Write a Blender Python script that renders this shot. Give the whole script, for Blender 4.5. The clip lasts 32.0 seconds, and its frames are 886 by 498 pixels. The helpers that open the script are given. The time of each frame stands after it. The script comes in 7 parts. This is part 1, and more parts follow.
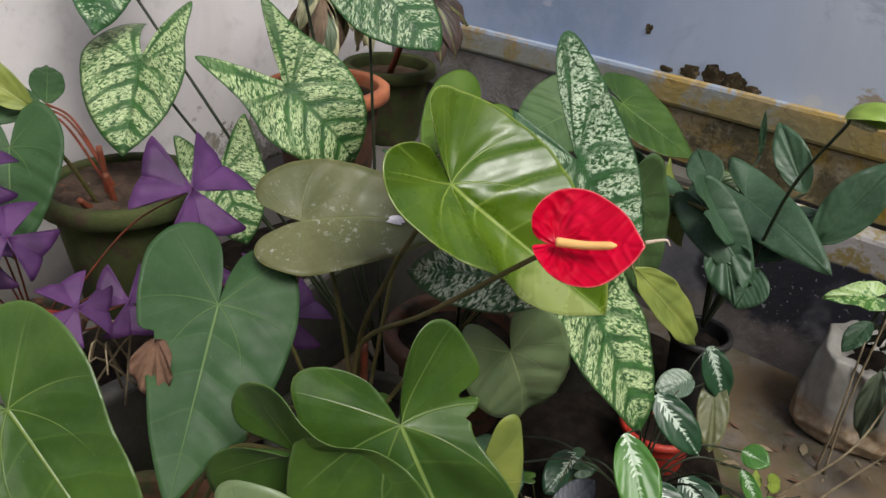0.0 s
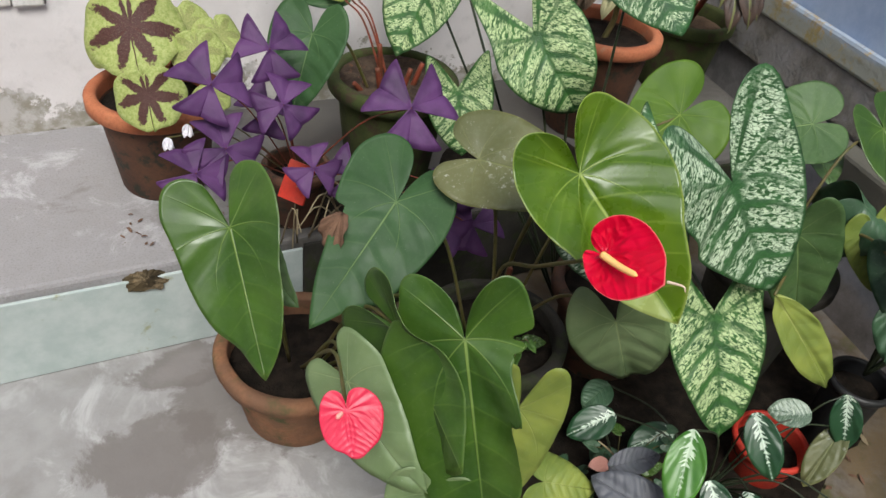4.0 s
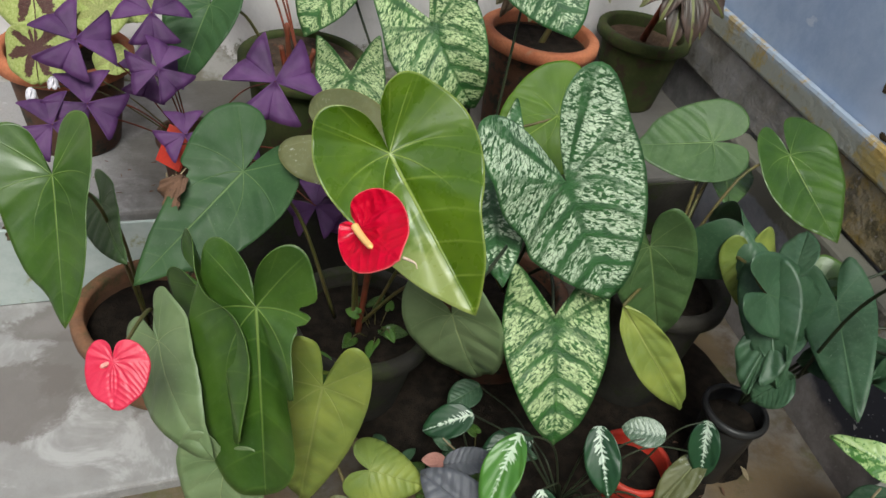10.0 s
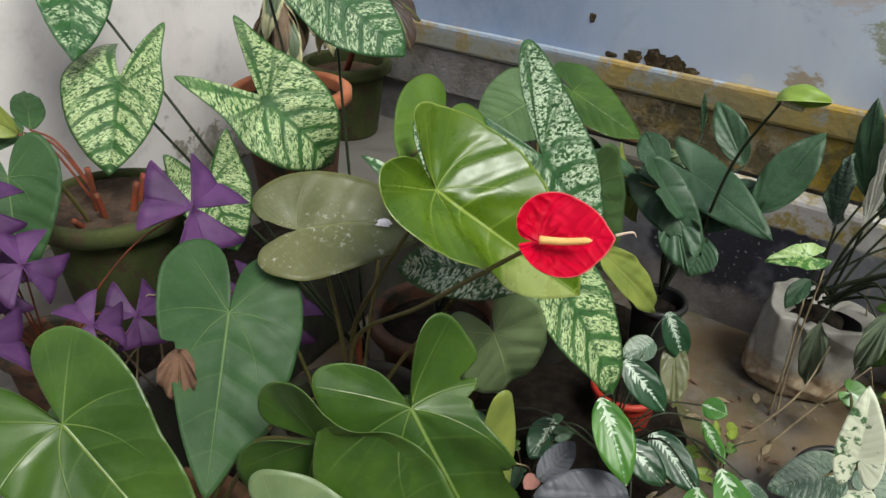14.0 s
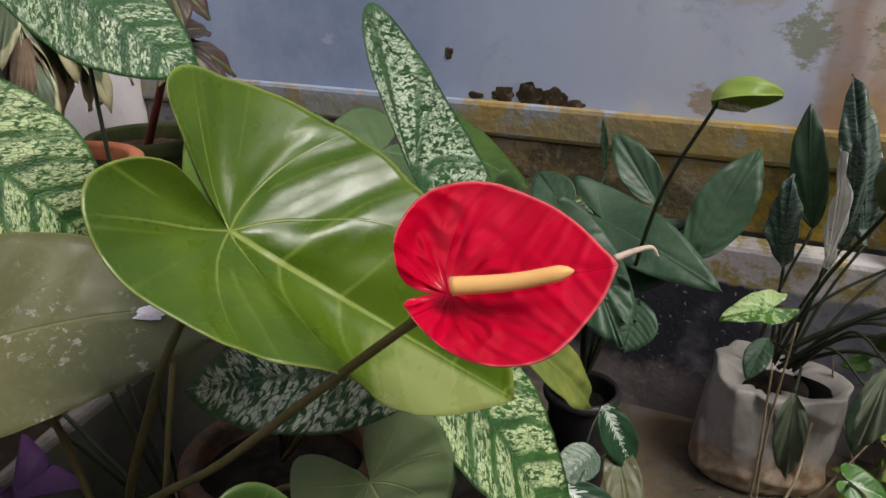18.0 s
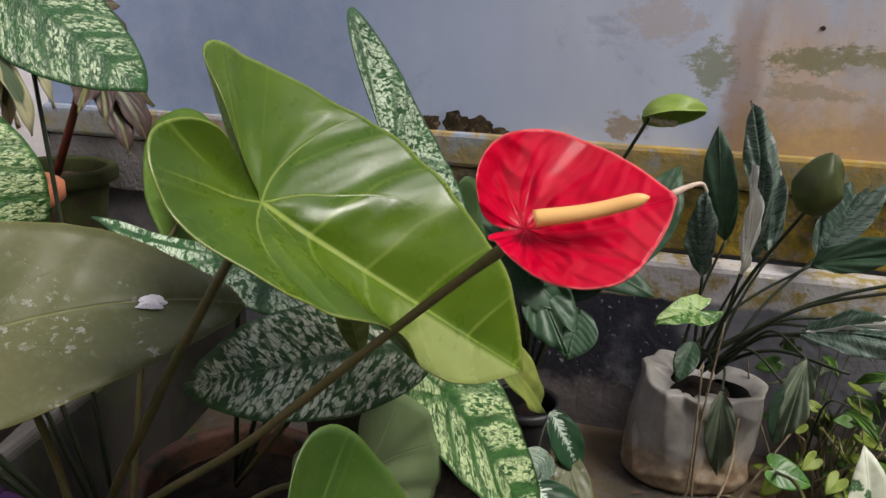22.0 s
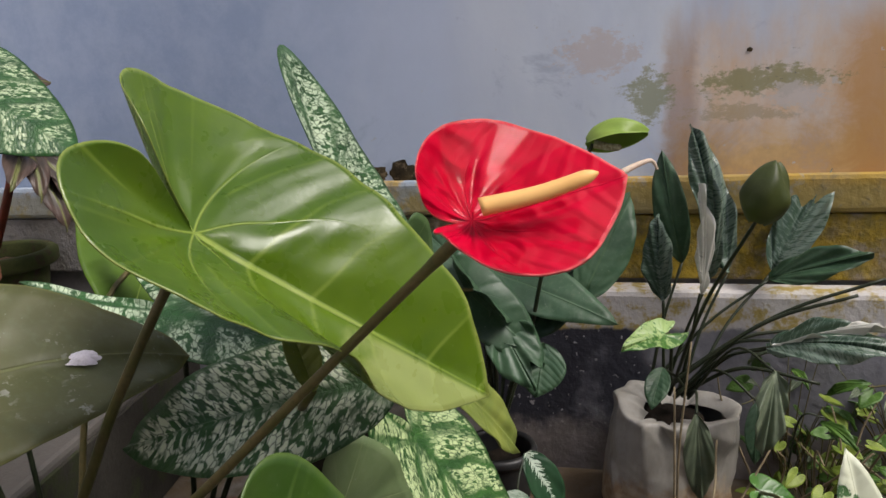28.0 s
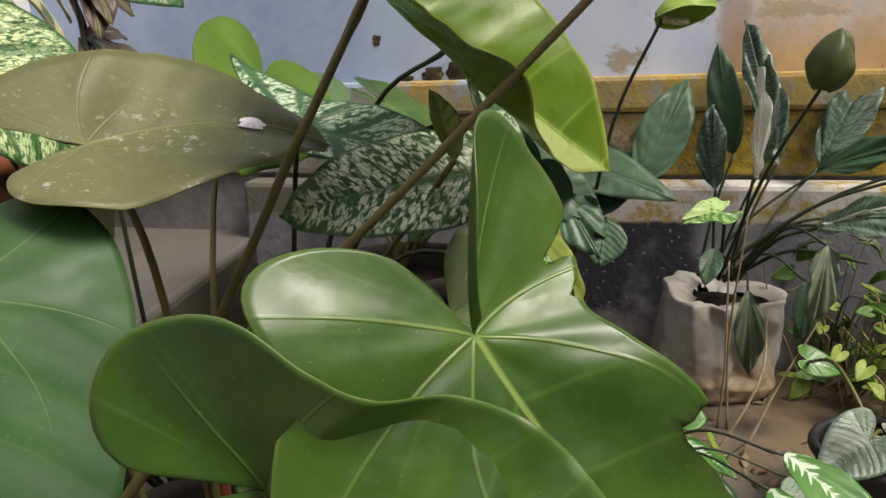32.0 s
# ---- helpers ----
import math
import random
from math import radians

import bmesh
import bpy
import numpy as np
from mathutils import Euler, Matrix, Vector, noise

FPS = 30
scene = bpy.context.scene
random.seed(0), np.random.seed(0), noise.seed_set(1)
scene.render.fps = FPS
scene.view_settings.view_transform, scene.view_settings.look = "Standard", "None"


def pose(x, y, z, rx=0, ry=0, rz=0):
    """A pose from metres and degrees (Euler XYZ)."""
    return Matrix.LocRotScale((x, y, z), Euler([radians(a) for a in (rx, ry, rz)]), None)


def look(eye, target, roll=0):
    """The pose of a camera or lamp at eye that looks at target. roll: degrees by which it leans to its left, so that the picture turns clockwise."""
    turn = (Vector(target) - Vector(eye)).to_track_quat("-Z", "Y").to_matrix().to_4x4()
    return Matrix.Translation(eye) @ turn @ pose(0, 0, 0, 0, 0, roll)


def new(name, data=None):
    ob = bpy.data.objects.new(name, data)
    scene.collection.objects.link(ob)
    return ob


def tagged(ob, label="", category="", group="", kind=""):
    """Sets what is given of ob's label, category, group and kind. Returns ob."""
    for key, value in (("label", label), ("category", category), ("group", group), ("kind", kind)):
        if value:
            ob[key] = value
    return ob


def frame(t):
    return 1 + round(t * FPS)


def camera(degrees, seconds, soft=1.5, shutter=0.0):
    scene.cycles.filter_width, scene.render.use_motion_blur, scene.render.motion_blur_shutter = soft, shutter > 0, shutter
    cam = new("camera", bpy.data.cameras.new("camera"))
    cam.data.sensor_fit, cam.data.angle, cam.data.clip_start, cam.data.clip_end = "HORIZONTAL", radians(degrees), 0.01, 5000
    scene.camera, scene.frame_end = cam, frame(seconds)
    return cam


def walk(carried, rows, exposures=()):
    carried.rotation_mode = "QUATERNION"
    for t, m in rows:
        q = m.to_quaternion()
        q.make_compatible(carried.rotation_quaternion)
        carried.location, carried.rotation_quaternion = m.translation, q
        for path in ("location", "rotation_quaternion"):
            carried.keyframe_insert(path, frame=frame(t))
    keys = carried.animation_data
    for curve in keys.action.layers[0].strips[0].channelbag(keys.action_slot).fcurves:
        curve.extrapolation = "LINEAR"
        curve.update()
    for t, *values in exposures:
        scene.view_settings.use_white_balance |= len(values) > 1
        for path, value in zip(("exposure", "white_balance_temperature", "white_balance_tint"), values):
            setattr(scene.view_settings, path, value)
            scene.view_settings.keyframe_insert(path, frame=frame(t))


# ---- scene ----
cam = camera(60.8, 32.0)
PATH = [
    (0, (0.026, -0.016, 0.941), (1.498, 0.955, -0.004), 3.2),
    (0.5, (-0.117, -0.09, 0.976), (1.341, 0.881, 0.011), 4.2),
    (1, (-0.224, -0.155, 1.078), (1.179, 0.841, 0.058), 2.2),
    (1.5, (-0.272, -0.196, 1.153), (1.087, 0.824, 0.098), 2.0),
    (2, (-0.279, -0.207, 1.205), (1.024, 0.861, 0.127), 4.8),
    (2.5, (-0.18, -0.215, 1.163), (0.968, 0.894, -0.043), 4.4),
    (3, (-0.089, -0.239, 1.13), (0.939, 0.943, -0.115), 6.4),
    (3.5, (-0.007, -0.223, 1.114), (0.911, 1.041, -0.135), 7.6),
    (5.5, (0.281, -0.368, 1.163), (0.803, 1.135, -0.05), 11.7),
    (6, (0.273, -0.462, 1.184), (0.809, 1.1, 0.056), 11.9),
    (6.5, (0.295, -0.474, 1.203), (0.832, 1.088, 0.075), 12.5),
    (7, (0.37, -0.442, 1.205), (0.884, 1.104, 0.046), 11.4),
    (7.5, (0.427, -0.424, 1.212), (0.913, 1.143, 0.068), 10.9),
    (8, (0.431, -0.448, 1.217), (0.949, 1.173, 0.166), 11.0),
    (8.5, (0.411, -0.461, 1.211), (0.914, 1.155, 0.146), 11.4),
    (9, (0.424, -0.45, 1.185), (0.904, 1.104, 0.022), 12.0),
    (9.5, (0.43, -0.431, 1.152), (0.918, 1.077, -0.067), 11.4),
    (10, (0.344, -0.352, 1.118), (1.049, 1.049, -0.123), 12.1),
    (10.5, (0.193, -0.244, 1.092), (1.155, 0.994, -0.149), 7.7),
    (11, (0.142, -0.222, 1.074), (1.175, 0.978, -0.148), 8.1),
    (11.5, (0.069, -0.247, 1.09), (1.197, 0.922, -0.077), 5.6),
    (12, (-0.016, -0.238, 1.088), (1.177, 0.867, -0.076), 3.2),
    (12.5, (-0.068, -0.13, 1.076), (1.266, 0.78, -0.104), 3.6),
    (13, (-0.079, -0.023, 1.07), (1.42, 0.656, -0.066), 3.8),
    (13.5, (-0.064, -0.016, 1.045), (1.441, 0.815, 0.022), 1.5),
    (15.5, (0.035, 0.038, 0.834), (1.683, 0.792, -0.012), 3.2),
    (16, (0.133, 0.09, 0.781), (1.863, 0.801, 0.073), 2.8),
    (16.5, (0.223, 0.121, 0.749), (2.007, 0.768, 0.119), 2.8),
    (17, (0.258, 0.133, 0.746), (2.052, 0.767, 0.131), 0.9),
    (17.5, (0.269, 0.124, 0.761), (2.051, 0.696, 0.055), 0.9),
    (18, (0.258, 0.123, 0.791), (2.031, 0.687, 0.059), 0.0),
    (18.5, (0.263, 0.109, 0.795), (2.008, 0.692, 0.012), 1.0),
    (19, (0.268, 0.123, 0.788), (1.995, 0.719, -0.026), 1.3),
    (19.5, (0.275, 0.124, 0.78), (2.023, 0.686, -0.014), 1.7),
    (20, (0.267, 0.138, 0.762), (2.094, 0.656, 0.135), 1.2),
    (20.5, (0.255, 0.14, 0.742), (2.123, 0.657, 0.249), 1.2),
    (21, (0.255, 0.154, 0.744), (2.129, 0.592, 0.202), -0.2),
    (21.5, (0.226, 0.181, 0.774), (2.112, 0.495, 0.187), -1.3),
    (22, (0.205, 0.196, 0.75), (2.092, 0.478, 0.15), 1.5),
    (22.5, (0.228, 0.186, 0.768), (2.103, 0.57, 0.185), -0.4),
    (23, (0.208, 0.155, 0.74), (2.062, 0.501, 0.075), 2.3),
    (23.5, (0.182, 0.127, 0.687), (2.041, 0.578, 0.103), 0.3),
    (24, (0.196, 0.085, 0.664), (2.081, 0.473, 0.121), 3.5),
    (24.5, (0.203, 0.118, 0.718), (2.08, 0.525, 0.159), 2.6),
    (25, (0.233, 0.156, 0.76), (2.106, 0.553, 0.182), 0.3),
    (25.5, (0.252, 0.172, 0.778), (2.114, 0.516, 0.133), -0.5),
    (26, (0.265, 0.201, 0.78), (2.153, 0.329, 0.134), -0.9),
    (26.5, (0.243, 0.209, 0.753), (2.154, 0.291, 0.168), -0.3),
    (28.5, (0.217, 0.189, 0.716), (2.163, 0.384, 0.299), -3.3),
    (29, (0.213, 0.203, 0.724), (2.152, 0.388, 0.272), -3.5),
    (29.5, (0.222, 0.204, 0.72), (2.166, 0.384, 0.288), -3.3),
    (30, (0.232, 0.211, 0.719), (2.174, 0.411, 0.286), -3.2),
    (30.5, (0.24, 0.213, 0.717), (2.189, 0.397, 0.309), -2.6),
    (31, (0.212, 0.226, 0.705), (2.163, 0.384, 0.294), -2.4),
    (31.5, (0.149, 0.244, 0.639), (2.081, 0.449, 0.163), -2.7),
    (32, (0.131, 0.276, 0.605), (2.051, 0.477, 0.083), -2.2),
]
walk(cam, [(t, look(eye, target, roll)) for t, eye, target, roll in PATH],
     exposures=[(0.0, -0.2, 6500, 14), (1.0, 0.1, 6500, 13), (2.0, -0.12, 6400, 12), (3.0, 0.12, 6400, 11), (3.5, 0.05, 6400, 11), (6.0, -0.25, 6400, 8), (8.0, -0.4, 6400, 7), (9.0, -0.4, 6400, 7), (10.0, -0.12, 6400, 7), (12.0, -0.05, 6500, 7), (13.5, -0.05, 6500, 7), (16.0, -0.25, 6600, 11), (17.0, -0.45, 6600, 14), (18.0, -0.42, 6600, 18), (20.0, -0.4, 6600, 19), (22.0, -0.25, 6600, 18), (23.2, -0.4, 6700, 18), (23.8, 0.35, 6700, 18), (24.0, 0.5, 6700, 18), (24.4, 0.45, 6700, 18), (25.0, -0.25, 6600, 18), (26.0, -0.15, 6600, 18), (29.0, -0.15, 6700, 17), (31.0, -0.1, 6800, 16), (32.0, 0.25, 7100, 15)])

# ---- light ----
world = bpy.data.worlds.new("sky")
scene.world = world
world.use_nodes = True
wn = world.node_tree
sky = wn.nodes.new("ShaderNodeTexSky")
sky.sky_type, sky.sun_disc = "NISHITA", False
sky.sun_elevation, sky.sun_rotation = radians(54), radians(203)
sky.dust_density, sky.ozone_density = 4.0, 1.0
wn.links.new(sky.outputs[0], wn.nodes["Background"].inputs[0])
wn.nodes["Background"].inputs[1].default_value = 0.15
sun = new("sun", bpy.data.lights.new("sun", "SUN"))
sun.data.energy, sun.data.angle, sun.data.color = 3.1, radians(24), (0.97, 1.0, 0.95)
sun.matrix_world = look((-1.0, -2.9, 4.6), (0.3, 0.2, 0.0))


# ---- materials ----
class Nodes:
    """A small helper that wires the nodes of one material."""

    def __init__(self, name):
        self.m = bpy.data.materials.new(name)
        self.m.use_nodes = True
        self.t = self.m.node_tree
        self.b = self.t.nodes["Principled BSDF"]

    def put(self, kind, inputs=(), operation="", data_type="", blend_type="", uv_map="", feature=""):
        n = self.t.nodes.new(kind)
        if operation:
            n.operation = operation
        if data_type:
            n.data_type = data_type
        if blend_type:
            n.blend_type = blend_type
        if uv_map:
            n.uv_map = uv_map
        if feature:
            n.feature = feature
        for k, v in dict(inputs).items():
            self.wire(v, n.inputs[k])
        return n

    def wire(self, v, socket):
        if isinstance(v, bpy.types.NodeSocket):
            self.t.links.new(v, socket)
        else:
            socket.default_value = v

    def maths(self, op, a, b=0.0, c=0.0):
        return self.put("ShaderNodeMath", {0: a, 1: b, 2: c}, operation=op).outputs[0]

    def ramp(self, v, lo, hi, a=0.0, b=1.0):
        n = self.put("ShaderNodeMapRange", {0: v, 1: lo, 2: hi, 3: a, 4: b})
        n.interpolation_type = "SMOOTHSTEP"
        return n.outputs[0]

    def mix(self, f, a, b, blend="MIX"):
        n = self.put("ShaderNodeMix", data_type="RGBA", blend_type=blend)
        self.wire(f, n.inputs[0]), self.wire(a, n.inputs[6]), self.wire(b, n.inputs[7])
        return n.outputs[2]

    def noise(self, vec, scale, detail=4.0, rough=0.55, dist=0.0):
        return self.put("ShaderNodeTexNoise", {"Vector": vec, "Scale": scale, "Detail": detail, "Roughness": rough, "Distortion": dist}).outputs[0]

    def uv(self, name):
        s = self.put("ShaderNodeSeparateXYZ", {0: self.put("ShaderNodeUVMap", uv_map=name).outputs[0]})
        return s.outputs[0], s.outputs[1]

    def rand(self):
        return self.put("ShaderNodeObjectInfo").outputs["Random"]

    def spot(self):
        return self.put("ShaderNodeTexCoord").outputs["Object"]

    def world_xyz(self):
        g = self.put("ShaderNodeNewGeometry").outputs["Position"]
        s = self.put("ShaderNodeSeparateXYZ", {0: g})
        return g, s.outputs[0], s.outputs[1], s.outputs[2]

    def bump(self, h, strength=0.3, dist=0.002):
        n = self.put("ShaderNodeBump", {"Strength": strength, "Distance": dist, "Height": h})
        self.t.links.new(n.outputs[0], self.b.inputs["Normal"])

    def done(self, colour, rough=0.5, spec=0.5, thin=0.0):
        self.wire(colour, self.b.inputs["Base Color"])
        self.wire(rough, self.b.inputs["Roughness"])
        self.wire(spec, self.b.inputs["Specular IOR Level"])
        if thin:
            tr = self.put("ShaderNodeBsdfTranslucent", {"Color": colour})
            mx = self.put("ShaderNodeMixShader", {0: thin, 1: self.b.outputs[0], 2: tr.outputs[0]})
            self.t.links.new(mx.outputs[0], self.t.nodes["Material Output"].inputs[0])
        return self.m


def rgb(r, g, b):
    return (r, g, b, 1.0)


def vein_masks(n, laterals=6.0, slant=0.40, lobe_veins=2.6, line=0.010, reach=0.50, fans=((0.85, 0.9), (1.65, 0.9), (2.45, 0.2))):
    """Masks along a blade: the midrib with the veins that spread from the stalk, and the fine side veins."""
    x, y = n.uv("blade")
    ax = n.maths("ABSOLUTE", x)
    front = n.ramp(y, -0.02, 0.02)
    width = n.ramp(y, 0.0, 1.0, line, line * 0.35)
    rib = n.maths("MULTIPLY", n.maths("MULTIPLY", n.ramp(n.maths("DIVIDE", ax, width), 0.3, 1.2, 1.0, 0.0), front), n.ramp(y, 0.2, 1.0, 1.0, 0.45))
    r = n.maths("SQRT", n.maths("ADD", n.maths("MULTIPLY", x, x), n.maths("MULTIPLY", y, y)))
    a = n.maths("ARCTAN2", ax, y)
    fan = 0.0
    for spread, bend in fans:
        d = n.maths("SUBTRACT", a, n.maths("SUBTRACT", spread, n.maths("MULTIPLY", r, bend)))
        d = n.maths("MULTIPLY", n.maths("ABSOLUTE", d), r)
        one = n.ramp(d, line * 0.1, line * 0.6, 1.0, 0.0)
        fan = one if fan == 0.0 else n.maths("MAXIMUM", fan, one)
    fan = n.maths("MULTIPLY", fan, n.ramp(r, 0.03, reach, 0.75, 0.0))
    s = n.maths("SUBTRACT", y, n.maths("MULTIPLY", ax, slant))
    s = n.maths("MULTIPLY", n.maths("SUBTRACT", s, n.maths("MULTIPLY", n.maths("MULTIPLY", ax, ax), 0.9)), laterals)
    s = n.maths("ADD", s, n.maths("MULTIPLY", n.noise(n.put("ShaderNodeUVMap", uv_map="blade").outputs[0], 3.0, 1.0), 0.5))
    f = n.maths("ABSOLUTE", n.maths("SUBTRACT", n.maths("FRACT", s), 0.5))
    # in the basal lobes the side veins spread from the stalk
    g = n.maths("ABSOLUTE", n.maths("SUBTRACT", n.maths("FRACT", n.maths("MULTIPLY", a, lobe_veins)), 0.5))
    f = n.maths("ADD", n.maths("MULTIPLY", f, n.ramp(y, -0.03, 0.05)), n.maths("MULTIPLY", n.maths("MULTIPLY", g, n.ramp(r, 0.05, 0.25, 0.6, 1.0)), n.ramp(y, -0.05, 0.0, 1.0, 0.0)))
    side = n.maths("MULTIPLY", n.ramp(f, 0.44, 0.5), n.ramp(ax, 0.0, 0.3, 0.9, 0.3))
    return x, y, r, n.maths("MAXIMUM", rib, fan), side, f


def leaf_green(name, deep, pale, vein, rough=0.36, dust=0.25, thin=0.12, laterals=6.0, line=0.009, edge=None, veiny=0.3, spec=0.5, spots=0.0, bleach=0.0, relief=0.003):
    n = Nodes(name)
    x, y, r, rib, side, f = vein_masks(n, laterals=laterals, line=line)
    p = n.spot()
    shift = n.put("ShaderNodeVectorMath", {0: p, 1: n.rand()}, operation="ADD").outputs[0]
    c = n.mix(n.ramp(n.noise(shift, 14.0, 3.0), 0.32, 0.68), deep, pale)
    c = n.mix(n.maths("MULTIPLY", n.rand(), 0.35), c, pale)
    c = n.mix(n.maths("MULTIPLY", n.ramp(n.noise(shift, 160.0, 3.0), 0.45, 0.75), dust * 0.4), c, rgb(0.22, 0.28, 0.18))
    c = n.mix(n.maths("MULTIPLY", side, veiny), c, n.mix(0.5, pale, vein))
    c = n.mix(n.maths("MULTIPLY", rib, 0.8), c, vein)
    if edge:
        s, th = n.uv("ring")
        c = n.mix(n.ramp(s, 0.975, 0.998, 0.0, 0.6), c, edge)
    if bleach:
        w = n.maths("ADD", y, n.maths("MULTIPLY", n.maths("SUBTRACT", n.noise(shift, 30.0, 4.0), 0.5), 0.3))
        c = n.mix(n.maths("MULTIPLY", n.maths("MULTIPLY", n.ramp(w, 0.48, 0.58), n.ramp(x, 0.0, 0.03)), bleach), c, rgb(0.36, 0.42, 0.14))
    specks = n.ramp(n.noise(shift, 420.0, 1.0), 0.74, 0.80)
    c = n.mix(n.maths("MULTIPLY", specks, dust), c, rgb(0.55, 0.57, 0.5))
    if spots:
        patch = n.ramp(n.noise(shift, 26.0, 3.0), 0.50, 0.70, 0.0, 0.6)
        fl = n.maths("MULTIPLY", n.ramp(n.noise(shift, 150.0, 3.0, 0.7), 0.56, 0.64), patch)
        c = n.mix(n.maths("MULTIPLY", fl, spots), c, rgb(0.50, 0.52, 0.47))
    h = n.maths("ADD", n.maths("MULTIPLY", n.maths("MULTIPLY", n.ramp(f, 0.1, 0.5), n.ramp(y, -0.06, 0.06, 0.12, 1.0)), -0.7), n.maths("MULTIPLY", n.noise(p, 240.0, 3.0), 0.08))
    h = n.maths("SUBTRACT", h, n.maths("MULTIPLY", rib, 0.6))
    n.bump(h, 0.5, relief)
    rg = n.maths("ADD", n.ramp(n.noise(shift, 40.0, 3.0), 0.3, 0.7, rough - 0.06, rough + 0.12), n.maths("MULTIPLY", dust, 0.15))
    return n.done(c, rg, spec, thin)


def leaf_caladium(name, white, green, dark, amount, thin=0.16, plain=0.0):
    """Pale cells between green veins, a green rim and a dark heart; amount: how far the pale cells spread."""
    n = Nodes(name)
    x, y, r, rib, side, f = vein_masks(n, laterals=4.2, slant=0.45, line=0.040, reach=1.7, fans=((1.25, 0.7), (2.05, 0.4), (2.62, 0.05)), lobe_veins=1.9)
    s, th = n.uv("ring")
    ax = n.maths("ABSOLUTE", x)
    sy = n.maths("SUBTRACT", y, n.maths("MULTIPLY", ax, 0.6))
    grid = n.put("ShaderNodeCombineXYZ", {0: n.maths("MULTIPLY", x, 1.0), 1: n.maths("MULTIPLY", sy, 1.5), 2: n.maths("MULTIPLY", n.rand(), 9.0)}).outputs[0]
    warp = n.put("ShaderNodeTexNoise", {"Vector": grid, "Scale": 14.0, "Detail": 2.0}).outputs["Color"]
    warped = n.put("ShaderNodeVectorMath", {0: grid, 1: n.put("ShaderNodeVectorMath", {0: warp, 3: 0.06}, operation="SCALE").outputs[0]}, operation="ADD").outputs[0]
    net = n.put("ShaderNodeTexVoronoi", {"Vector": warped, "Scale": 24.0}, feature="DISTANCE_TO_EDGE").outputs[0]
    blot = n.noise(grid, 13.0, 3.0, 0.6)
    dash = n.put("ShaderNodeCombineXYZ", {0: n.maths("MULTIPLY", ax, 27.0), 1: n.maths("MULTIPLY", sy, 40.0), 2: n.maths("MULTIPLY", n.rand(), 9.0)}).outputs[0]
    cut = 0.50 - 0.13 * amount
    cells = n.ramp(n.noise(dash, 1.0, 1.0, 0.5, 0.5), cut, cut + 0.10)
    pale = n.maths("MULTIPLY", n.maths("MULTIPLY", cells, n.ramp(net, 0.0, 0.12, 0.25, 1.0)), n.ramp(blot, 0.50 - 0.32 * amount, 0.64 - 0.32 * amount, 0.2, 1.0))
    lat = n.ramp(n.maths("SUBTRACT", n.maths("ADD", f, n.maths("MULTIPLY", n.maths("SUBTRACT", blot, 0.5), 0.26)), n.maths("MULTIPLY", ax, 0.14)), 0.27, 0.40, 1.0, 0.0)
    pale = n.maths("MULTIPLY", pale, n.maths("MAXIMUM", n.maths("MAXIMUM", lat, plain), n.ramp(ax, 0.15, 0.5, 0.0, 0.5)))
    core = n.ramp(n.maths("ADD", r, n.maths("MULTIPLY", n.maths("SUBTRACT", blot, 0.5), 0.3)), 0.02, 0.30 - 0.15 * amount, 0.0, 1.0)
    pale = n.maths("MULTIPLY", n.maths("MULTIPLY", pale, core), n.ramp(s, 0.94, 0.985, 1.0, 0.05))
    pale = n.maths("MULTIPLY", pale, n.maths("SUBTRACT", 1.0, n.maths("MULTIPLY", rib, 0.95)))
    c = n.mix(n.ramp(n.noise(grid, 6.0, 2.0), 0.35, 0.65), green, dark)
    lime = n.mix(n.ramp(n.noise(grid, 5.0, 3.0), 0.35, 0.65), white, n.mix(0.2, white, green))
    c = n.mix(pale, c, lime)
    h = n.maths("ADD", n.maths("MULTIPLY", n.ramp(net, 0.0, 0.2), 0.5), n.maths("MULTIPLY", n.ramp(f, 0.25, 0.5), -0.9))
    n.bump(n.maths("SUBTRACT", h, n.maths("MULTIPLY", rib, 0.5)), 0.45, 0.0025)
    return n.done(c, 0.42, 0.4, thin)


def leaf_feather(name, deep, pale, white, wide=0.050, thin=0.1):
    """Dark blade whose midrib is a ragged white feather."""
    n = Nodes(name)
    x, y, r, rib, side, f = vein_masks(n, laterals=8.0, line=0.012)
    p = n.spot()
    ax = n.maths("ABSOLUTE", x)
    jag = n.put("ShaderNodeCombineXYZ", {0: n.maths("MULTIPLY", x, 6.0), 1: n.maths("MULTIPLY", n.maths("SUBTRACT", y, n.maths("MULTIPLY", ax, 0.9)), 26.0), 2: n.maths("MULTIPLY", n.rand(), 9.0)}).outputs[0]
    rag = n.maths("MULTIPLY", n.ramp(n.noise(jag, 1.0, 2.0, 0.6), 0.42, 0.72), wide * 2.6)
    band = n.maths("MULTIPLY", n.maths("ADD", rag, wide * 0.28), n.ramp(y, 0.10, 0.95, 1.0, 0.12))
    m = n.ramp(n.maths("SUBTRACT", band, ax), -0.006, 0.012)
    c = n.mix(n.ramp(n.noise(p, 16.0, 3.0), 0.3, 0.7), deep, pale)
    c = n.mix(m, c, white)
    n.bump(n.maths("MULTIPLY", n.ramp(f, 0.1, 0.5), -0.8), 0.12, 0.001)
    return n.done(c, 0.38, 0.5, thin)


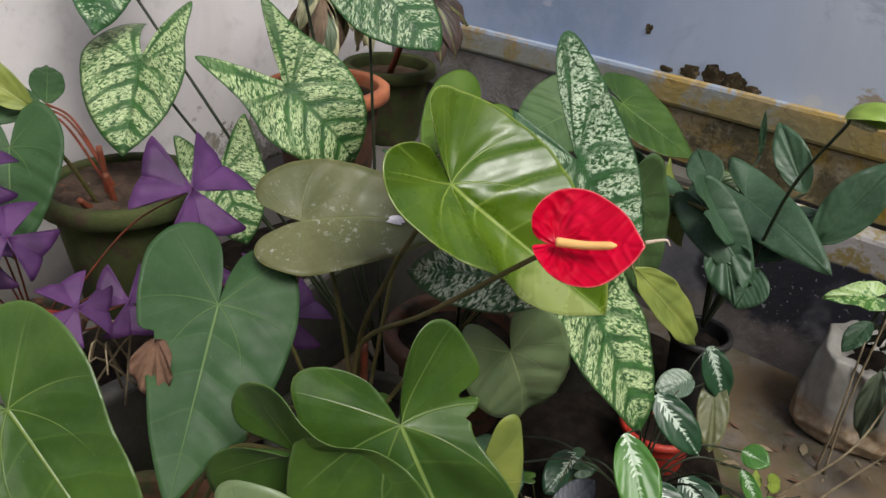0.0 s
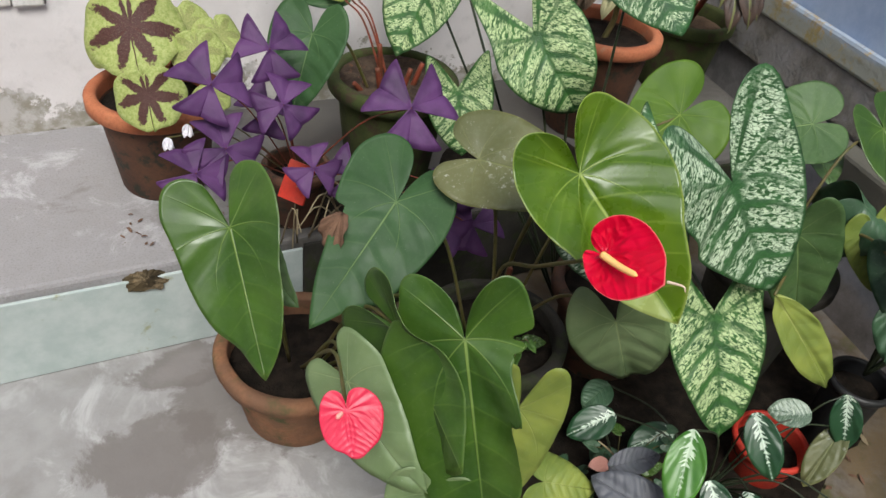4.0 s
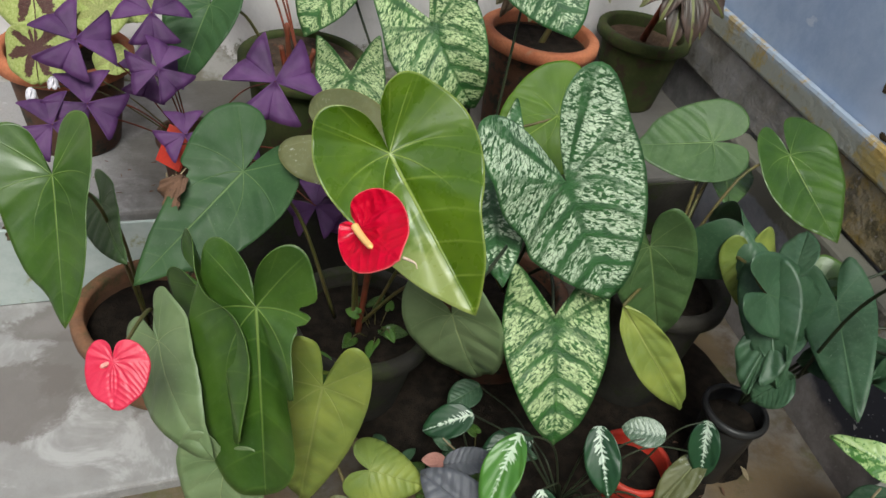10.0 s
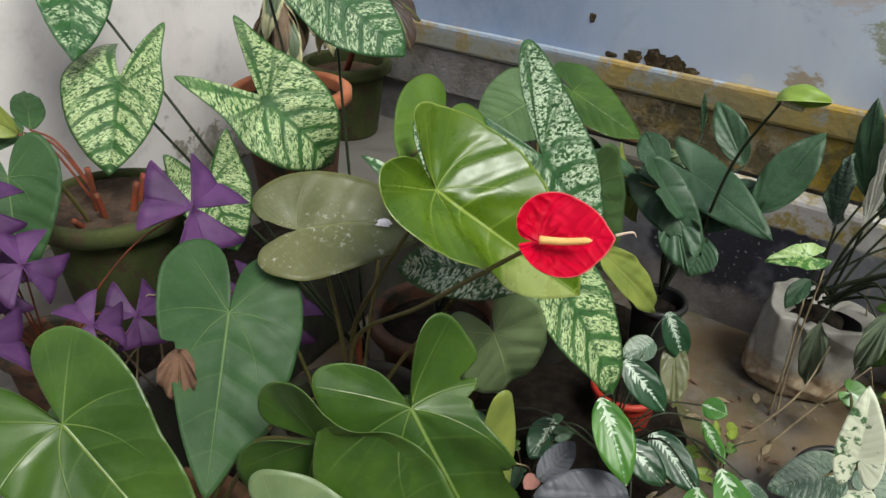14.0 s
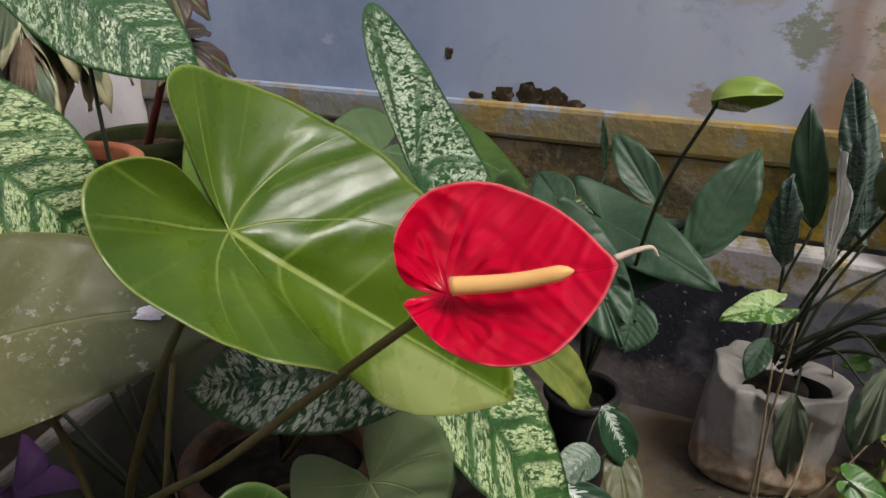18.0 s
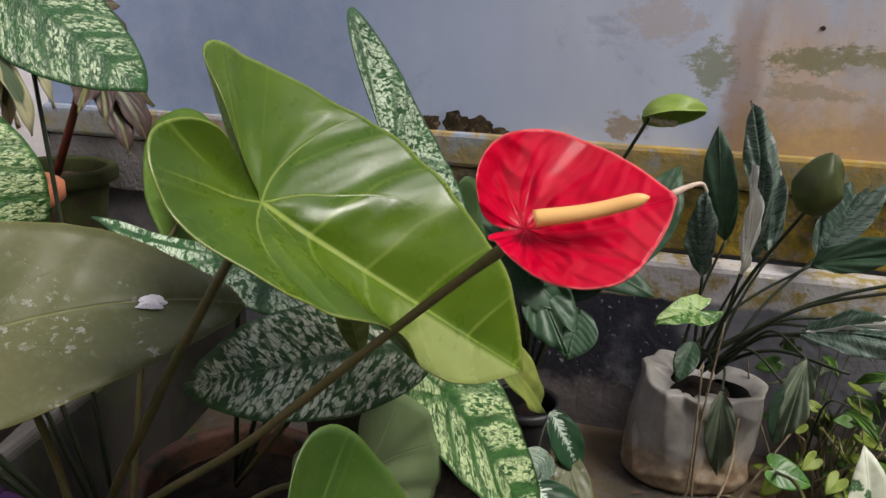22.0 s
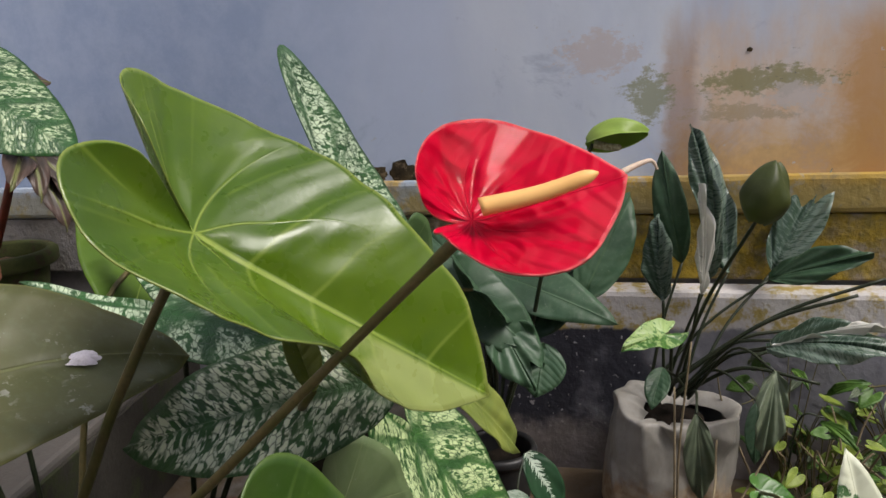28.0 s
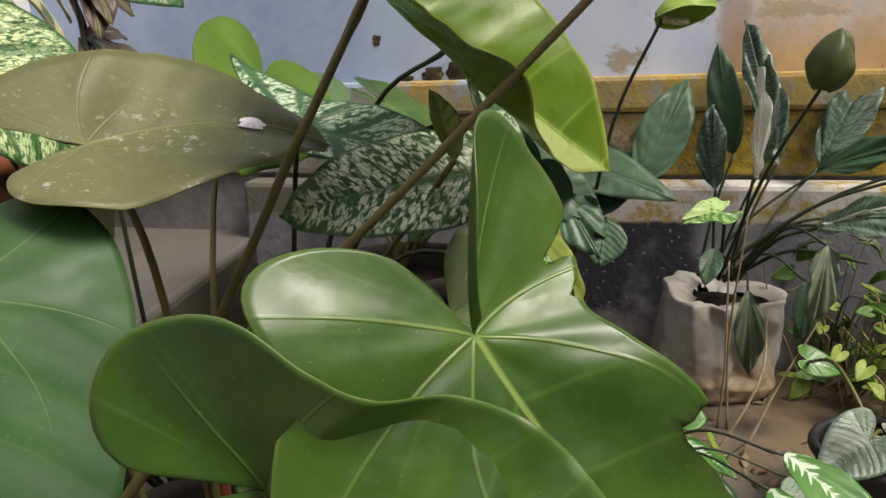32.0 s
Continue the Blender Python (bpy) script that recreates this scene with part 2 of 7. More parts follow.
def leaf_splash(name, deep, white, amount, scale=7.0, thin=0.12, streak=False):
    n = Nodes(name)
    x, y, r, rib, side, f = vein_masks(n, laterals=8.0, line=0.012)
    uvn = n.put("ShaderNodeUVMap", uv_map="blade").outputs[0]
    shift = n.put("ShaderNodeVectorMath", {0: uvn, 1: n.rand()}, operation="ADD").outputs[0]
    if streak:
        # feathery streaks that run out along the side veins
        ax = n.maths("ABSOLUTE", x)
        along = n.maths("SUBTRACT", y, n.maths("MULTIPLY", ax, 0.6))
        shift = n.put("ShaderNodeCombineXYZ", {0: n.maths("MULTIPLY", ax, 1.2), 1: n.maths("MULTIPLY", along, 5.0), 2: n.maths("MULTIPLY", n.rand(), 9.0)}).outputs[0]
    half = n.ramp(x, -0.10, 0.10, -0.06, 0.06)
    m = n.ramp(n.maths("ADD", n.noise(shift, scale, 4.0, 0.7, 0.6), half), 0.62 - 0.28 * amount, 0.68 - 0.28 * amount)
    fleck = n.ramp(n.noise(shift, 48.0, 2.0), 0.6, 0.66)
    c = n.mix(n.maths("MAXIMUM", m, n.maths("MULTIPLY", fleck, 0.5 * amount)), deep, white)
    n.bump(n.maths("MULTIPLY", n.ramp(f, 0.1, 0.5), -0.7), 0.3, 0.002)
    return n.done(c, 0.36, 0.5, thin)


def leaf_striped(name, mid, edge, rough=0.45, inner=None):
    """Strap leaf with pale margins, or with a pale stripe beside the midrib."""
    n = Nodes(name)
    s, th = n.uv("ring")
    x, y = n.uv("blade")
    ax = n.maths("ABSOLUTE", x)
    uvn = n.put("ShaderNodeUVMap", uv_map="blade").outputs[0]
    wob = n.maths("MULTIPLY", n.maths("SUBTRACT", n.noise(uvn, 6.0, 3.0), 0.5), 0.25)
    c = n.mix(n.ramp(n.maths("ADD", s, wob), 0.78, 0.86), mid, edge)
    if inner:
        c = n.mix(n.ramp(n.maths("ADD", ax, n.maths("MULTIPLY", wob, 0.1)), 0.012, 0.03, 1.0, 0.0), c, inner)
    c = n.mix(n.ramp(n.noise(n.spot(), 30.0, 4.0), 0.35, 0.75, 0.0, 0.35), c, mid)
    n.bump(n.maths("SINE", n.maths("MULTIPLY", x, 260.0)), 0.15, 0.001)
    return n.done(c, rough, 0.45, 0.1)


def leaf_begonia(name, mark=1.0):
    n = Nodes(name)
    s, th = n.uv("ring")
    uvn = n.put("ShaderNodeUVMap", uv_map="blade").outputs[0]
    nz = n.noise(uvn, 12.0, 4.0, 0.7)
    ray = n.maths("ABSOLUTE", n.maths("SINE", n.maths("MULTIPLY", n.maths("ADD", th, n.maths("MULTIPLY", n.maths("SUBTRACT", n.noise(n.put("ShaderNodeVectorMath", {0: uvn, 1: n.rand()}, operation="ADD").outputs[0], 4.0, 3.0, 0.6), 0.5), 0.05)), 28.27)))
    lim = n.maths("ADD", n.maths("MULTIPLY", n.maths("POWER", ray, 1.5), 0.58), n.maths("MULTIPLY", n.maths("SUBTRACT", nz, 0.5), 0.6))
    brown = n.ramp(n.maths("SUBTRACT", n.maths("ADD", lim, 0.30), s), -0.03, 0.05)
    c = n.mix(n.ramp(nz, 0.35, 0.65), rgb(0.27, 0.34, 0.085), rgb(0.42, 0.46, 0.17))
    c = n.mix(n.maths("MULTIPLY", brown, mark), c, n.mix(nz, rgb(0.035, 0.012, 0.012), rgb(0.10, 0.035, 0.03)))
    c = n.mix(n.ramp(n.noise(uvn, 40.0, 3.0), 0.5, 0.75, 0.0, 0.18), c, rgb(0.5, 0.56, 0.30))
    n.bump(n.noise(uvn, 14.0, 4.0), 0.5, 0.004)
    return n.done(c, 0.6, 0.3, 0.1)


def leaf_plain(name, a, b, rough=0.5, thin=0.15, spec=0.4, relief=0.3):
    n = Nodes(name)
    x, y, r, rib, side, f = vein_masks(n, laterals=7.0, line=0.012)
    p = n.put("ShaderNodeVectorMath", {0: n.spot(), 1: n.rand()}, operation="ADD").outputs[0]
    c = n.mix(n.ramp(n.noise(p, 22.0, 4.0), 0.3, 0.7), a, b)
    c = n.mix(n.maths("MULTIPLY", n.rand(), 0.5), c, b)
    c = n.mix(n.maths("MULTIPLY", rib, 0.5), c, b)
    n.bump(n.maths("ADD", n.maths("MULTIPLY", n.ramp(f, 0.1, 0.5), -0.6), n.noise(p, 150.0, 3.0)), relief, 0.0015)
    return n.done(c, rough, spec, thin)


def rough_stuff(name, a, b, c3=None, scale=9.0, fine=120.0, rough=0.85, bump=0.5, dist=0.004, spec=0.3, cut=(0.5, 0.62)):
    """Earth, clay, stone, bark: two colours at two scales, with an optional third in blotches."""
    n = Nodes(name)
    p = n.put("ShaderNodeVectorMath", {0: n.spot(), 1: n.rand()}, operation="ADD").outputs[0]
    big = n.noise(p, scale, 5.0, 0.6)
    small = n.noise(p, fine, 5.0, 0.65)
    col = n.mix(n.ramp(big, 0.35, 0.65), a, b)
    col = n.mix(n.ramp(small, 0.4, 0.75, 0.0, 0.5), col, n.mix(0.5, a, rgb(0.02, 0.02, 0.018)))
    if c3:
        col = n.mix(n.ramp(n.noise(p, scale * 1.9, 6.0, 0.7), *cut), col, c3)
    n.bump(n.maths("ADD", big, n.maths("MULTIPLY", small, 0.6)), bump, dist)
    return n.done(col, rough, spec)


ANTH_SPRING = leaf_green("anthurium_leaf_spring_green", rgb(0.050, 0.115, 0.008), rgb(0.095, 0.180, 0.016), rgb(0.22, 0.32, 0.06), rough=0.48, dust=0.06, laterals=5.0, thin=0.2, spec=0.25)
ANTH_BLEACHED = leaf_green("anthurium_leaf_bleached_tip", rgb(0.034, 0.090, 0.004), rgb(0.100, 0.180, 0.008), rgb(0.34, 0.44, 0.09), rough=0.27, dust=0.06, edge=rgb(0.35, 0.42, 0.10), laterals=5.0, veiny=0.7, thin=0.16, spec=0.5, bleach=0.7)
ANTH_DEEP = leaf_green("anthurium_leaf_deep", rgb(0.026, 0.070, 0.008), rgb(0.055, 0.118, 0.014), rgb(0.20, 0.29, 0.07), rough=0.32, dust=0.12, edge=rgb(0.10, 0.165, 0.035), laterals=5.0)
ANTH_DARK = leaf_green("anthurium_leaf_dark", rgb(0.022, 0.062, 0.020), rgb(0.040, 0.095, 0.032), rgb(0.14, 0.22, 0.08), rough=0.46, dust=0.12, laterals=5.0, spec=0.22)
ANTH_DULL = leaf_green("anthurium_leaf_dull", rgb(0.042, 0.092, 0.026), rgb(0.075, 0.140, 0.044), rgb(0.18, 0.26, 0.09), rough=0.42, dust=0.3, laterals=5.0)
ANTH_GREY = leaf_green("anthurium_leaf_greyed", rgb(0.12, 0.185, 0.075), rgb(0.18, 0.25, 0.115), rgb(0.32, 0.39, 0.18), rough=0.38, dust=0.4, laterals=4.0)
ANTH_OLIVE = leaf_green("anthurium_leaf_olive", rgb(0.080, 0.092, 0.030), rgb(0.125, 0.130, 0.050), rgb(0.17, 0.19, 0.07), rough=0.45, dust=0.3, edge=rgb(0.20, 0.20, 0.06), spots=1.0, laterals=4.0)
ANTH_YELLOW = leaf_green("anthurium_leaf_yellow", rgb(0.14, 0.20, 0.035), rgb(0.26, 0.31, 0.06), rgb(0.30, 0.34, 0.10), rough=0.45, dust=0.3)
CAL_WHITE = leaf_caladium("caladium_leaf_white", rgb(0.54, 0.66, 0.34), rgb(0.045, 0.14, 0.030), rgb(0.026, 0.090, 0.022), 0.85)
CAL_NET = leaf_caladium("caladium_leaf_netted", rgb(0.58, 0.70, 0.50), rgb(0.036, 0.120, 0.034), rgb(0.026, 0.085, 0.026), 0.68)
CAL_FLECK = leaf_caladium("caladium_leaf_flecked", rgb(0.78, 0.86, 0.64), rgb(0.050, 0.135, 0.040), rgb(0.034, 0.095, 0.028), 0.50, plain=1.0)
CAL_GREEN = leaf_caladium("caladium_leaf_green", rgb(0.52, 0.64, 0.40), rgb(0.034, 0.120, 0.032), rgb(0.024, 0.085, 0.026), 0.44)
SPATH = leaf_green("peace_lily_leaf", rgb(0.022, 0.062, 0.026), rgb(0.045, 0.105, 0.05), rgb(0.06, 0.12, 0.05), rough=0.42, dust=0.28, laterals=8.0, veiny=0.2, relief=0.0010)
SPATH_SPLASH = leaf_splash("peace_lily_leaf_splashed", rgb(0.035, 0.075, 0.042), rgb(0.15, 0.205, 0.16), 0.5, 11.0, streak=True)
DRY_WHITE = leaf_splash("dried_white_leaf", rgb(0.10, 0.13, 0.09), rgb(0.62, 0.62, 0.55), 1.1, 5.0, streak=True)
SYNG = leaf_feather("arrowhead_leaf", rgb(0.012, 0.046, 0.020), rgb(0.024, 0.078, 0.030), rgb(0.52, 0.62, 0.50))
SYNG_BRIGHT = leaf_feather("arrowhead_leaf_bright", rgb(0.04, 0.14, 0.02), rgb(0.08, 0.22, 0.03), rgb(0.50, 0.62, 0.45), wide=0.042)
SYNG_PALE = leaf_feather("arrowhead_leaf_pale", rgb(0.035, 0.075, 0.048), rgb(0.065, 0.115, 0.075), rgb(0.42, 0.50, 0.40), wide=0.034)
SPLASH_LIME = leaf_splash("lime_speckled_leaf", rgb(0.06, 0.18, 0.03), rgb(0.34, 0.48, 0.18), 0.6, 9.0)
PINKISH = leaf_plain("pinkish_young_leaf", rgb(0.28, 0.12, 0.10), rgb(0.40, 0.20, 0.16))
POTHOS = leaf_splash("pothos_leaf", rgb(0.06, 0.15, 0.05), rgb(0.70, 0.74, 0.56), 0.9)
POTHOS_GREY = leaf_splash("pothos_leaf_grey", rgb(0.07, 0.12, 0.075), rgb(0.24, 0.31, 0.23), 0.5, 9.0, streak=True)
WEED_LIME = leaf_plain("weed_leaf_lime", rgb(0.15, 0.24, 0.025), rgb(0.28, 0.36, 0.06), 0.45, 0.2)
WEED_GREEN = leaf_plain("weed_leaf_green", rgb(0.045, 0.12, 0.018), rgb(0.10, 0.21, 0.035), 0.42, 0.18)
WEED_GREY = leaf_plain("weed_leaf_grey", rgb(0.075, 0.105, 0.060), rgb(0.16, 0.20, 0.125), 0.5, 0.15)
PURPLE_GREY = leaf_green("purple_grey_leaf", rgb(0.045, 0.052, 0.06), rgb(0.10, 0.105, 0.125), rgb(0.07, 0.07, 0.085), rough=0.5, dust=0.2, laterals=9.0)
OXALIS = leaf_plain("oxalis_leaf", rgb(0.050, 0.016, 0.068), rgb(0.115, 0.040, 0.145), 0.6, 0.2, relief=0.08)
BEGONIA = leaf_begonia("begonia_leaf")
BEGONIA_PALE = leaf_begonia("begonia_leaf_faint", 0.30)
SONG = leaf_striped("cream_edged_leaf", rgb(0.10, 0.14, 0.075), rgb(0.58, 0.55, 0.32), 0.42)
DRY_BROWN = leaf_plain("dry_brown_leaf", rgb(0.13, 0.085, 0.055), rgb(0.24, 0.17, 0.11), 0.7, 0.1, relief=0.5)
DRACAENA = leaf_striped("bronze_leaf", rgb(0.060, 0.046, 0.036), rgb(0.085, 0.056, 0.044), 0.45, inner=rgb(0.17, 0.185, 0.06))


def spathe_red():
    n = Nodes("red_waxy_spathe")
    x, y, r, rib, side, f = vein_masks(n, laterals=5.0, line=0.012)
    p = n.spot()
    s, th = n.uv("ring")
    c = n.mix(n.ramp(n.noise(p, 30.0, 3.0), 0.3, 0.7), rgb(0.44, 0.0005, 0.016), rgb(0.56, 0.001, 0.028))
    c = n.mix(n.ramp(s, 0.975, 0.995, 0.0, 0.6), c, rgb(0.76, 0.20, 0.19))
    # puckered rings and spokes round the foot, smooth towards the tip
    spoke = n.put("ShaderNodeCombineXYZ", {0: n.maths("MULTIPLY", n.maths("ARCTAN2", x, y), 2.1), 1: n.maths("MULTIPLY", r, 6.0), 2: 0.4}).outputs[0]
    pucker = n.maths("MULTIPLY", n.noise(spoke, 1.0, 0.0, 0.5, 0.6), n.ramp(y, 0.60, -0.10, 0.25, 1.0))
    h = n.maths("ADD", n.maths("MULTIPLY", n.ramp(f, 0.2, 0.5), -0.4), n.maths("MULTIPLY", pucker, 5.0))
    n.bump(n.maths("SUBTRACT", h, rib), 0.65, 0.0030)
    n.b.inputs["Coat Weight"].default_value = 0.2
    n.b.inputs["Coat Roughness"].default_value = 0.07
    return n.done(c, 0.5, 0.04)


SPATHE = spathe_red()
SPATHE_PINK = leaf_plain("pink_red_spathe", rgb(0.58, 0.008, 0.045), rgb(0.70, 0.035, 0.085), 0.36, 0.12)
SPATHE_GREEN = leaf_plain("green_spathe", rgb(0.16, 0.30, 0.035), rgb(0.30, 0.42, 0.08), 0.45, 0.2)
SPATHE_DARK = leaf_plain("withered_spathe", rgb(0.014, 0.026, 0.005), rgb(0.050, 0.066, 0.012), 0.5, 0.04)
TAIL = rough_stuff("pale_flower_tail", rgb(0.62, 0.46, 0.36), rgb(0.70, 0.58, 0.44), scale=90.0, fine=400.0, rough=0.5, bump=0.2, dist=0.0005)
SPADIX = leaf_plain("orange_spadix", rgb(0.84, 0.40, 0.09), rgb(0.93, 0.56, 0.20), 0.42, 0.05, relief=0.15)
SPADIX_PALE = rough_stuff("pale_spadix", rgb(0.55, 0.52, 0.36), rgb(0.28, 0.22, 0.12), scale=300.0, fine=900.0, rough=0.6, bump=1.0, dist=0.001)
SPADIX_PINK = rough_stuff("pink_spadix", rgb(0.78, 0.30, 0.26), rgb(0.85, 0.42, 0.34), scale=120.0, fine=700.0, rough=0.5, bump=0.7, dist=0.0006)
STALK = rough_stuff("stalk", rgb(0.085, 0.086, 0.024), rgb(0.135, 0.105, 0.042), scale=30.0, fine=300.0, rough=0.45, bump=0.15, dist=0.001)
STALK_DARK = rough_stuff("stalk_dark", rgb(0.018, 0.028, 0.014), rgb(0.035, 0.042, 0.022), scale=30.0, fine=300.0, rough=0.4, bump=0.15, dist=0.001)
STALK_RED = rough_stuff("stalk_red_brown", rgb(0.22, 0.045, 0.022), rgb(0.12, 0.04, 0.02), scale=40.0, fine=300.0, rough=0.6, bump=0.3, dist=0.001)
STRAW = rough_stuff("dry_straw", rgb(0.32, 0.26, 0.16), rgb(0.22, 0.17, 0.10), scale=50.0, fine=300.0, rough=0.8, bump=0.3, dist=0.001)
CLAY = rough_stuff("terracotta", rgb(0.36, 0.11, 0.05), rgb(0.45, 0.16, 0.075), rgb(0.30, 0.17, 0.10), scale=14.0, fine=200.0, rough=0.8, bump=0.25, dist=0.002, cut=(0.55, 0.75))
CLAY_OLD = rough_stuff("old_terracotta", rgb(0.26, 0.12, 0.06), rgb(0.16, 0.085, 0.05), rgb(0.06, 0.075, 0.028), scale=11.0, fine=160.0, rough=0.9, bump=0.6, dist=0.004, cut=(0.46, 0.74))
CLAY_WET = rough_stuff("damp_clay", rgb(0.085, 0.04, 0.025), rgb(0.12, 0.055, 0.03), rgb(0.03, 0.03, 0.02), scale=16.0, fine=200.0, rough=0.7, bump=0.3, dist=0.002)
MOSSY = rough_stuff("mossy_pot", rgb(0.035, 0.05, 0.012), rgb(0.06, 0.07, 0.02), rgb(0.05, 0.035, 0.02), scale=16.0, fine=220.0, rough=0.9, bump=0.5, dist=0.003)
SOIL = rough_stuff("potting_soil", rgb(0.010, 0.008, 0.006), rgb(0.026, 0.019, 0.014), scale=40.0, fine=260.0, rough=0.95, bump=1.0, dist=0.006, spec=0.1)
SOIL_BROWN = rough_stuff("brown_soil", rgb(0.10, 0.065, 0.042), rgb(0.16, 0.105, 0.07), scale=40.0, fine=260.0, rough=0.95, bump=1.0, dist=0.006, spec=0.1)
SOIL_DEBRIS = rough_stuff("littered_soil", rgb(0.045, 0.032, 0.024), rgb(0.10, 0.07, 0.05), rgb(0.16, 0.07, 0.04), scale=30.0, fine=220.0, rough=0.95, bump=1.0, dist=0.008, spec=0.1, cut=(0.58, 0.66))
# shade behind the pots put into this colour; two dark pots share it
SHADE_DARK = rough_stuff("shade_dark_concrete", rgb(0.022, 0.020, 0.016), rgb(0.045, 0.041, 0.033), rgb(0.03, 0.036, 0.015), scale=9.0, fine=120.0, rough=0.9, bump=0.5, dist=0.005)
BARK = rough_stuff("dead_bark", rgb(0.10, 0.055, 0.035), rgb(0.17, 0.095, 0.06), scale=20.0, fine=200.0, rough=0.9, bump=0.6, dist=0.003)


def sackcloth():
    """Smooth worn grey sheet, grimy in streaks, with an earth stain that climbs from the foot."""
    n = Nodes("grey_sackcloth")
    g, x, y, z = n.world_xyz()
    st = n.put("ShaderNodeMapping", {0: g, 3: (1.0, 1.0, 0.4)}).outputs[0]
    c = n.mix(n.ramp(n.noise(st, 14.0, 5.0, 0.65), 0.32, 0.68), rgb(0.21, 0.20, 0.175), rgb(0.36, 0.345, 0.31))
    c = n.mix(n.ramp(n.noise(g, 40.0, 5.0, 0.7), 0.50, 0.68, 0.0, 0.5), c, rgb(0.25, 0.23, 0.19))
    foot = n.ramp(n.maths("ADD", z, n.maths("MULTIPLY", n.maths("SUBTRACT", n.noise(g, 22.0, 6.0, 0.75), 0.5), 0.11)), 0.095, 0.060)
    c = n.mix(n.maths("MULTIPLY", foot, 0.85), c, n.mix(n.ramp(n.noise(g, 60.0, 4.0), 0.4, 0.6), rgb(0.27, 0.17, 0.09), rgb(0.40, 0.31, 0.20)))
    n.bump(n.noise(g, 150.0, 3.0), 0.12, 0.001)
    return n.done(c, 0.5, 0.4)


BAGGREY = sackcloth()
BLACKPLASTIC = rough_stuff("black_plastic", rgb(0.012, 0.012, 0.013), rgb(0.03, 0.03, 0.03), scale=12.0, fine=200.0, rough=0.4, bump=0.2, dist=0.002)
REDPLASTIC = rough_stuff("red_plastic", rgb(0.50, 0.035, 0.02), rgb(0.42, 0.05, 0.03), scale=12.0, fine=200.0, rough=0.5, bump=0.1, dist=0.001)
WHITEPAINT = rough_stuff("white_paint_flaking", rgb(0.70, 0.69, 0.66), rgb(0.60, 0.58, 0.54), rgb(0.36, 0.27, 0.18), scale=10.0, fine=150.0, rough=0.6, bump=0.3, dist=0.002, cut=(0.6, 0.72))
BOARDS = rough_stuff("pale_weathered_board", rgb(0.60, 0.47, 0.33), rgb(0.70, 0.62, 0.50), rgb(0.36, 0.20, 0.10), scale=7.0, fine=90.0, rough=0.7, bump=0.3, dist=0.002, cut=(0.58, 0.75))
WHITEPETAL = rough_stuff("white_petal", rgb(0.78, 0.76, 0.80), rgb(0.7, 0.66, 0.74), scale=60.0, fine=300.0, rough=0.6, bump=0.1, dist=0.001)


def concrete(name, dark_wet=0.5, tint=rgb(0.39, 0.39, 0.385), brown=0.0, patch=rgb(0.46, 0.455, 0.455), damp=0.0, pools=()):
    n = Nodes(name)
    g, x, y, z = n.world_xyz()
    a = n.noise(g, 3.2, 6.0, 0.6, 0.4)
    b = n.noise(g, 22.0, 6.0, 0.65)
    d = n.noise(g, 260.0, 4.0, 0.6)
    c = n.mix(n.ramp(b, 0.3, 0.7), n.mix(0.5, tint, rgb(0.25, 0.24, 0.235)), tint)
    c = n.mix(n.ramp(n.noise(g, 6.5, 5.0, 0.7, 0.8), 0.52, 0.66), c, patch)
    wet = n.ramp(a, 0.51, 0.57)
    c = n.mix(n.maths("MULTIPLY", wet, dark_wet), c, rgb(0.14, 0.125, 0.115))
    for px, py, rx, ry in pools:
        # damp patches with ragged edges
        u, v = n.maths("DIVIDE", n.maths("SUBTRACT", x, px), rx), n.maths("DIVIDE", n.maths("SUBTRACT", y, py), ry)
        d = n.maths("SQRT", n.maths("ADD", n.maths("MULTIPLY", u, u), n.maths("MULTIPLY", v, v)))
        d = n.maths("ADD", d, n.maths("MULTIPLY", n.maths("SUBTRACT", n.noise(g, 9.0, 6.0, 0.7, 0.5), 0.5), 1.5))
        c = n.mix(n.ramp(d, 1.0, 0.80, 0.0, 0.8), c, rgb(0.16, 0.14, 0.13))
    # darker across x: damp, plus the shade among the pots put into the colour
    if damp:
        damp_shade = n.ramp(n.maths("ADD", x, n.maths("MULTIPLY", n.maths("SUBTRACT", n.noise(g, 4.0, 6.0, 0.7), 0.5), 0.9)), 0.16, 0.52)
        c = n.mix(n.maths("MULTIPLY", damp_shade, damp), c, rgb(0.085, 0.078, 0.068))
    if brown:
        c = n.mix(n.maths("MULTIPLY", n.ramp(n.noise(g, 5.0, 5.0), 0.35, 0.6), brown), c, rgb(0.150, 0.105, 0.055))
        c = n.mix(n.maths("MULTIPLY", n.ramp(n.noise(g, 11.0, 5.0), 0.55, 0.68), brown), c, rgb(0.085, 0.085, 0.032))
    c = n.mix(n.ramp(d, 0.45, 0.75, 0.0, 0.35), c, rgb(0.12, 0.11, 0.10))
    n.bump(n.maths("ADD", b, n.maths("MULTIPLY", d, 0.3)), 0.4, 0.006)
    return n.done(c, n.maths("SUBTRACT", 0.85, n.maths("MULTIPLY", wet, 0.3)), 0.35)


CONCRETE = concrete("worn_concrete", 0.25, rgb(0.40, 0.395, 0.39), patch=rgb(0.55, 0.545, 0.545), pools=((0.09, 0.585, 0.12, 0.09), (0.33, 0.66, 0.20, 0.15), (0.20, 0.76, 0.14, 0.05)))
CONCRETE_WET_SHADED = concrete("wet_shaded_concrete", 0.6, rgb(0.285, 0.275, 0.28), patch=rgb(0.42, 0.41, 0.42), damp=0.88)
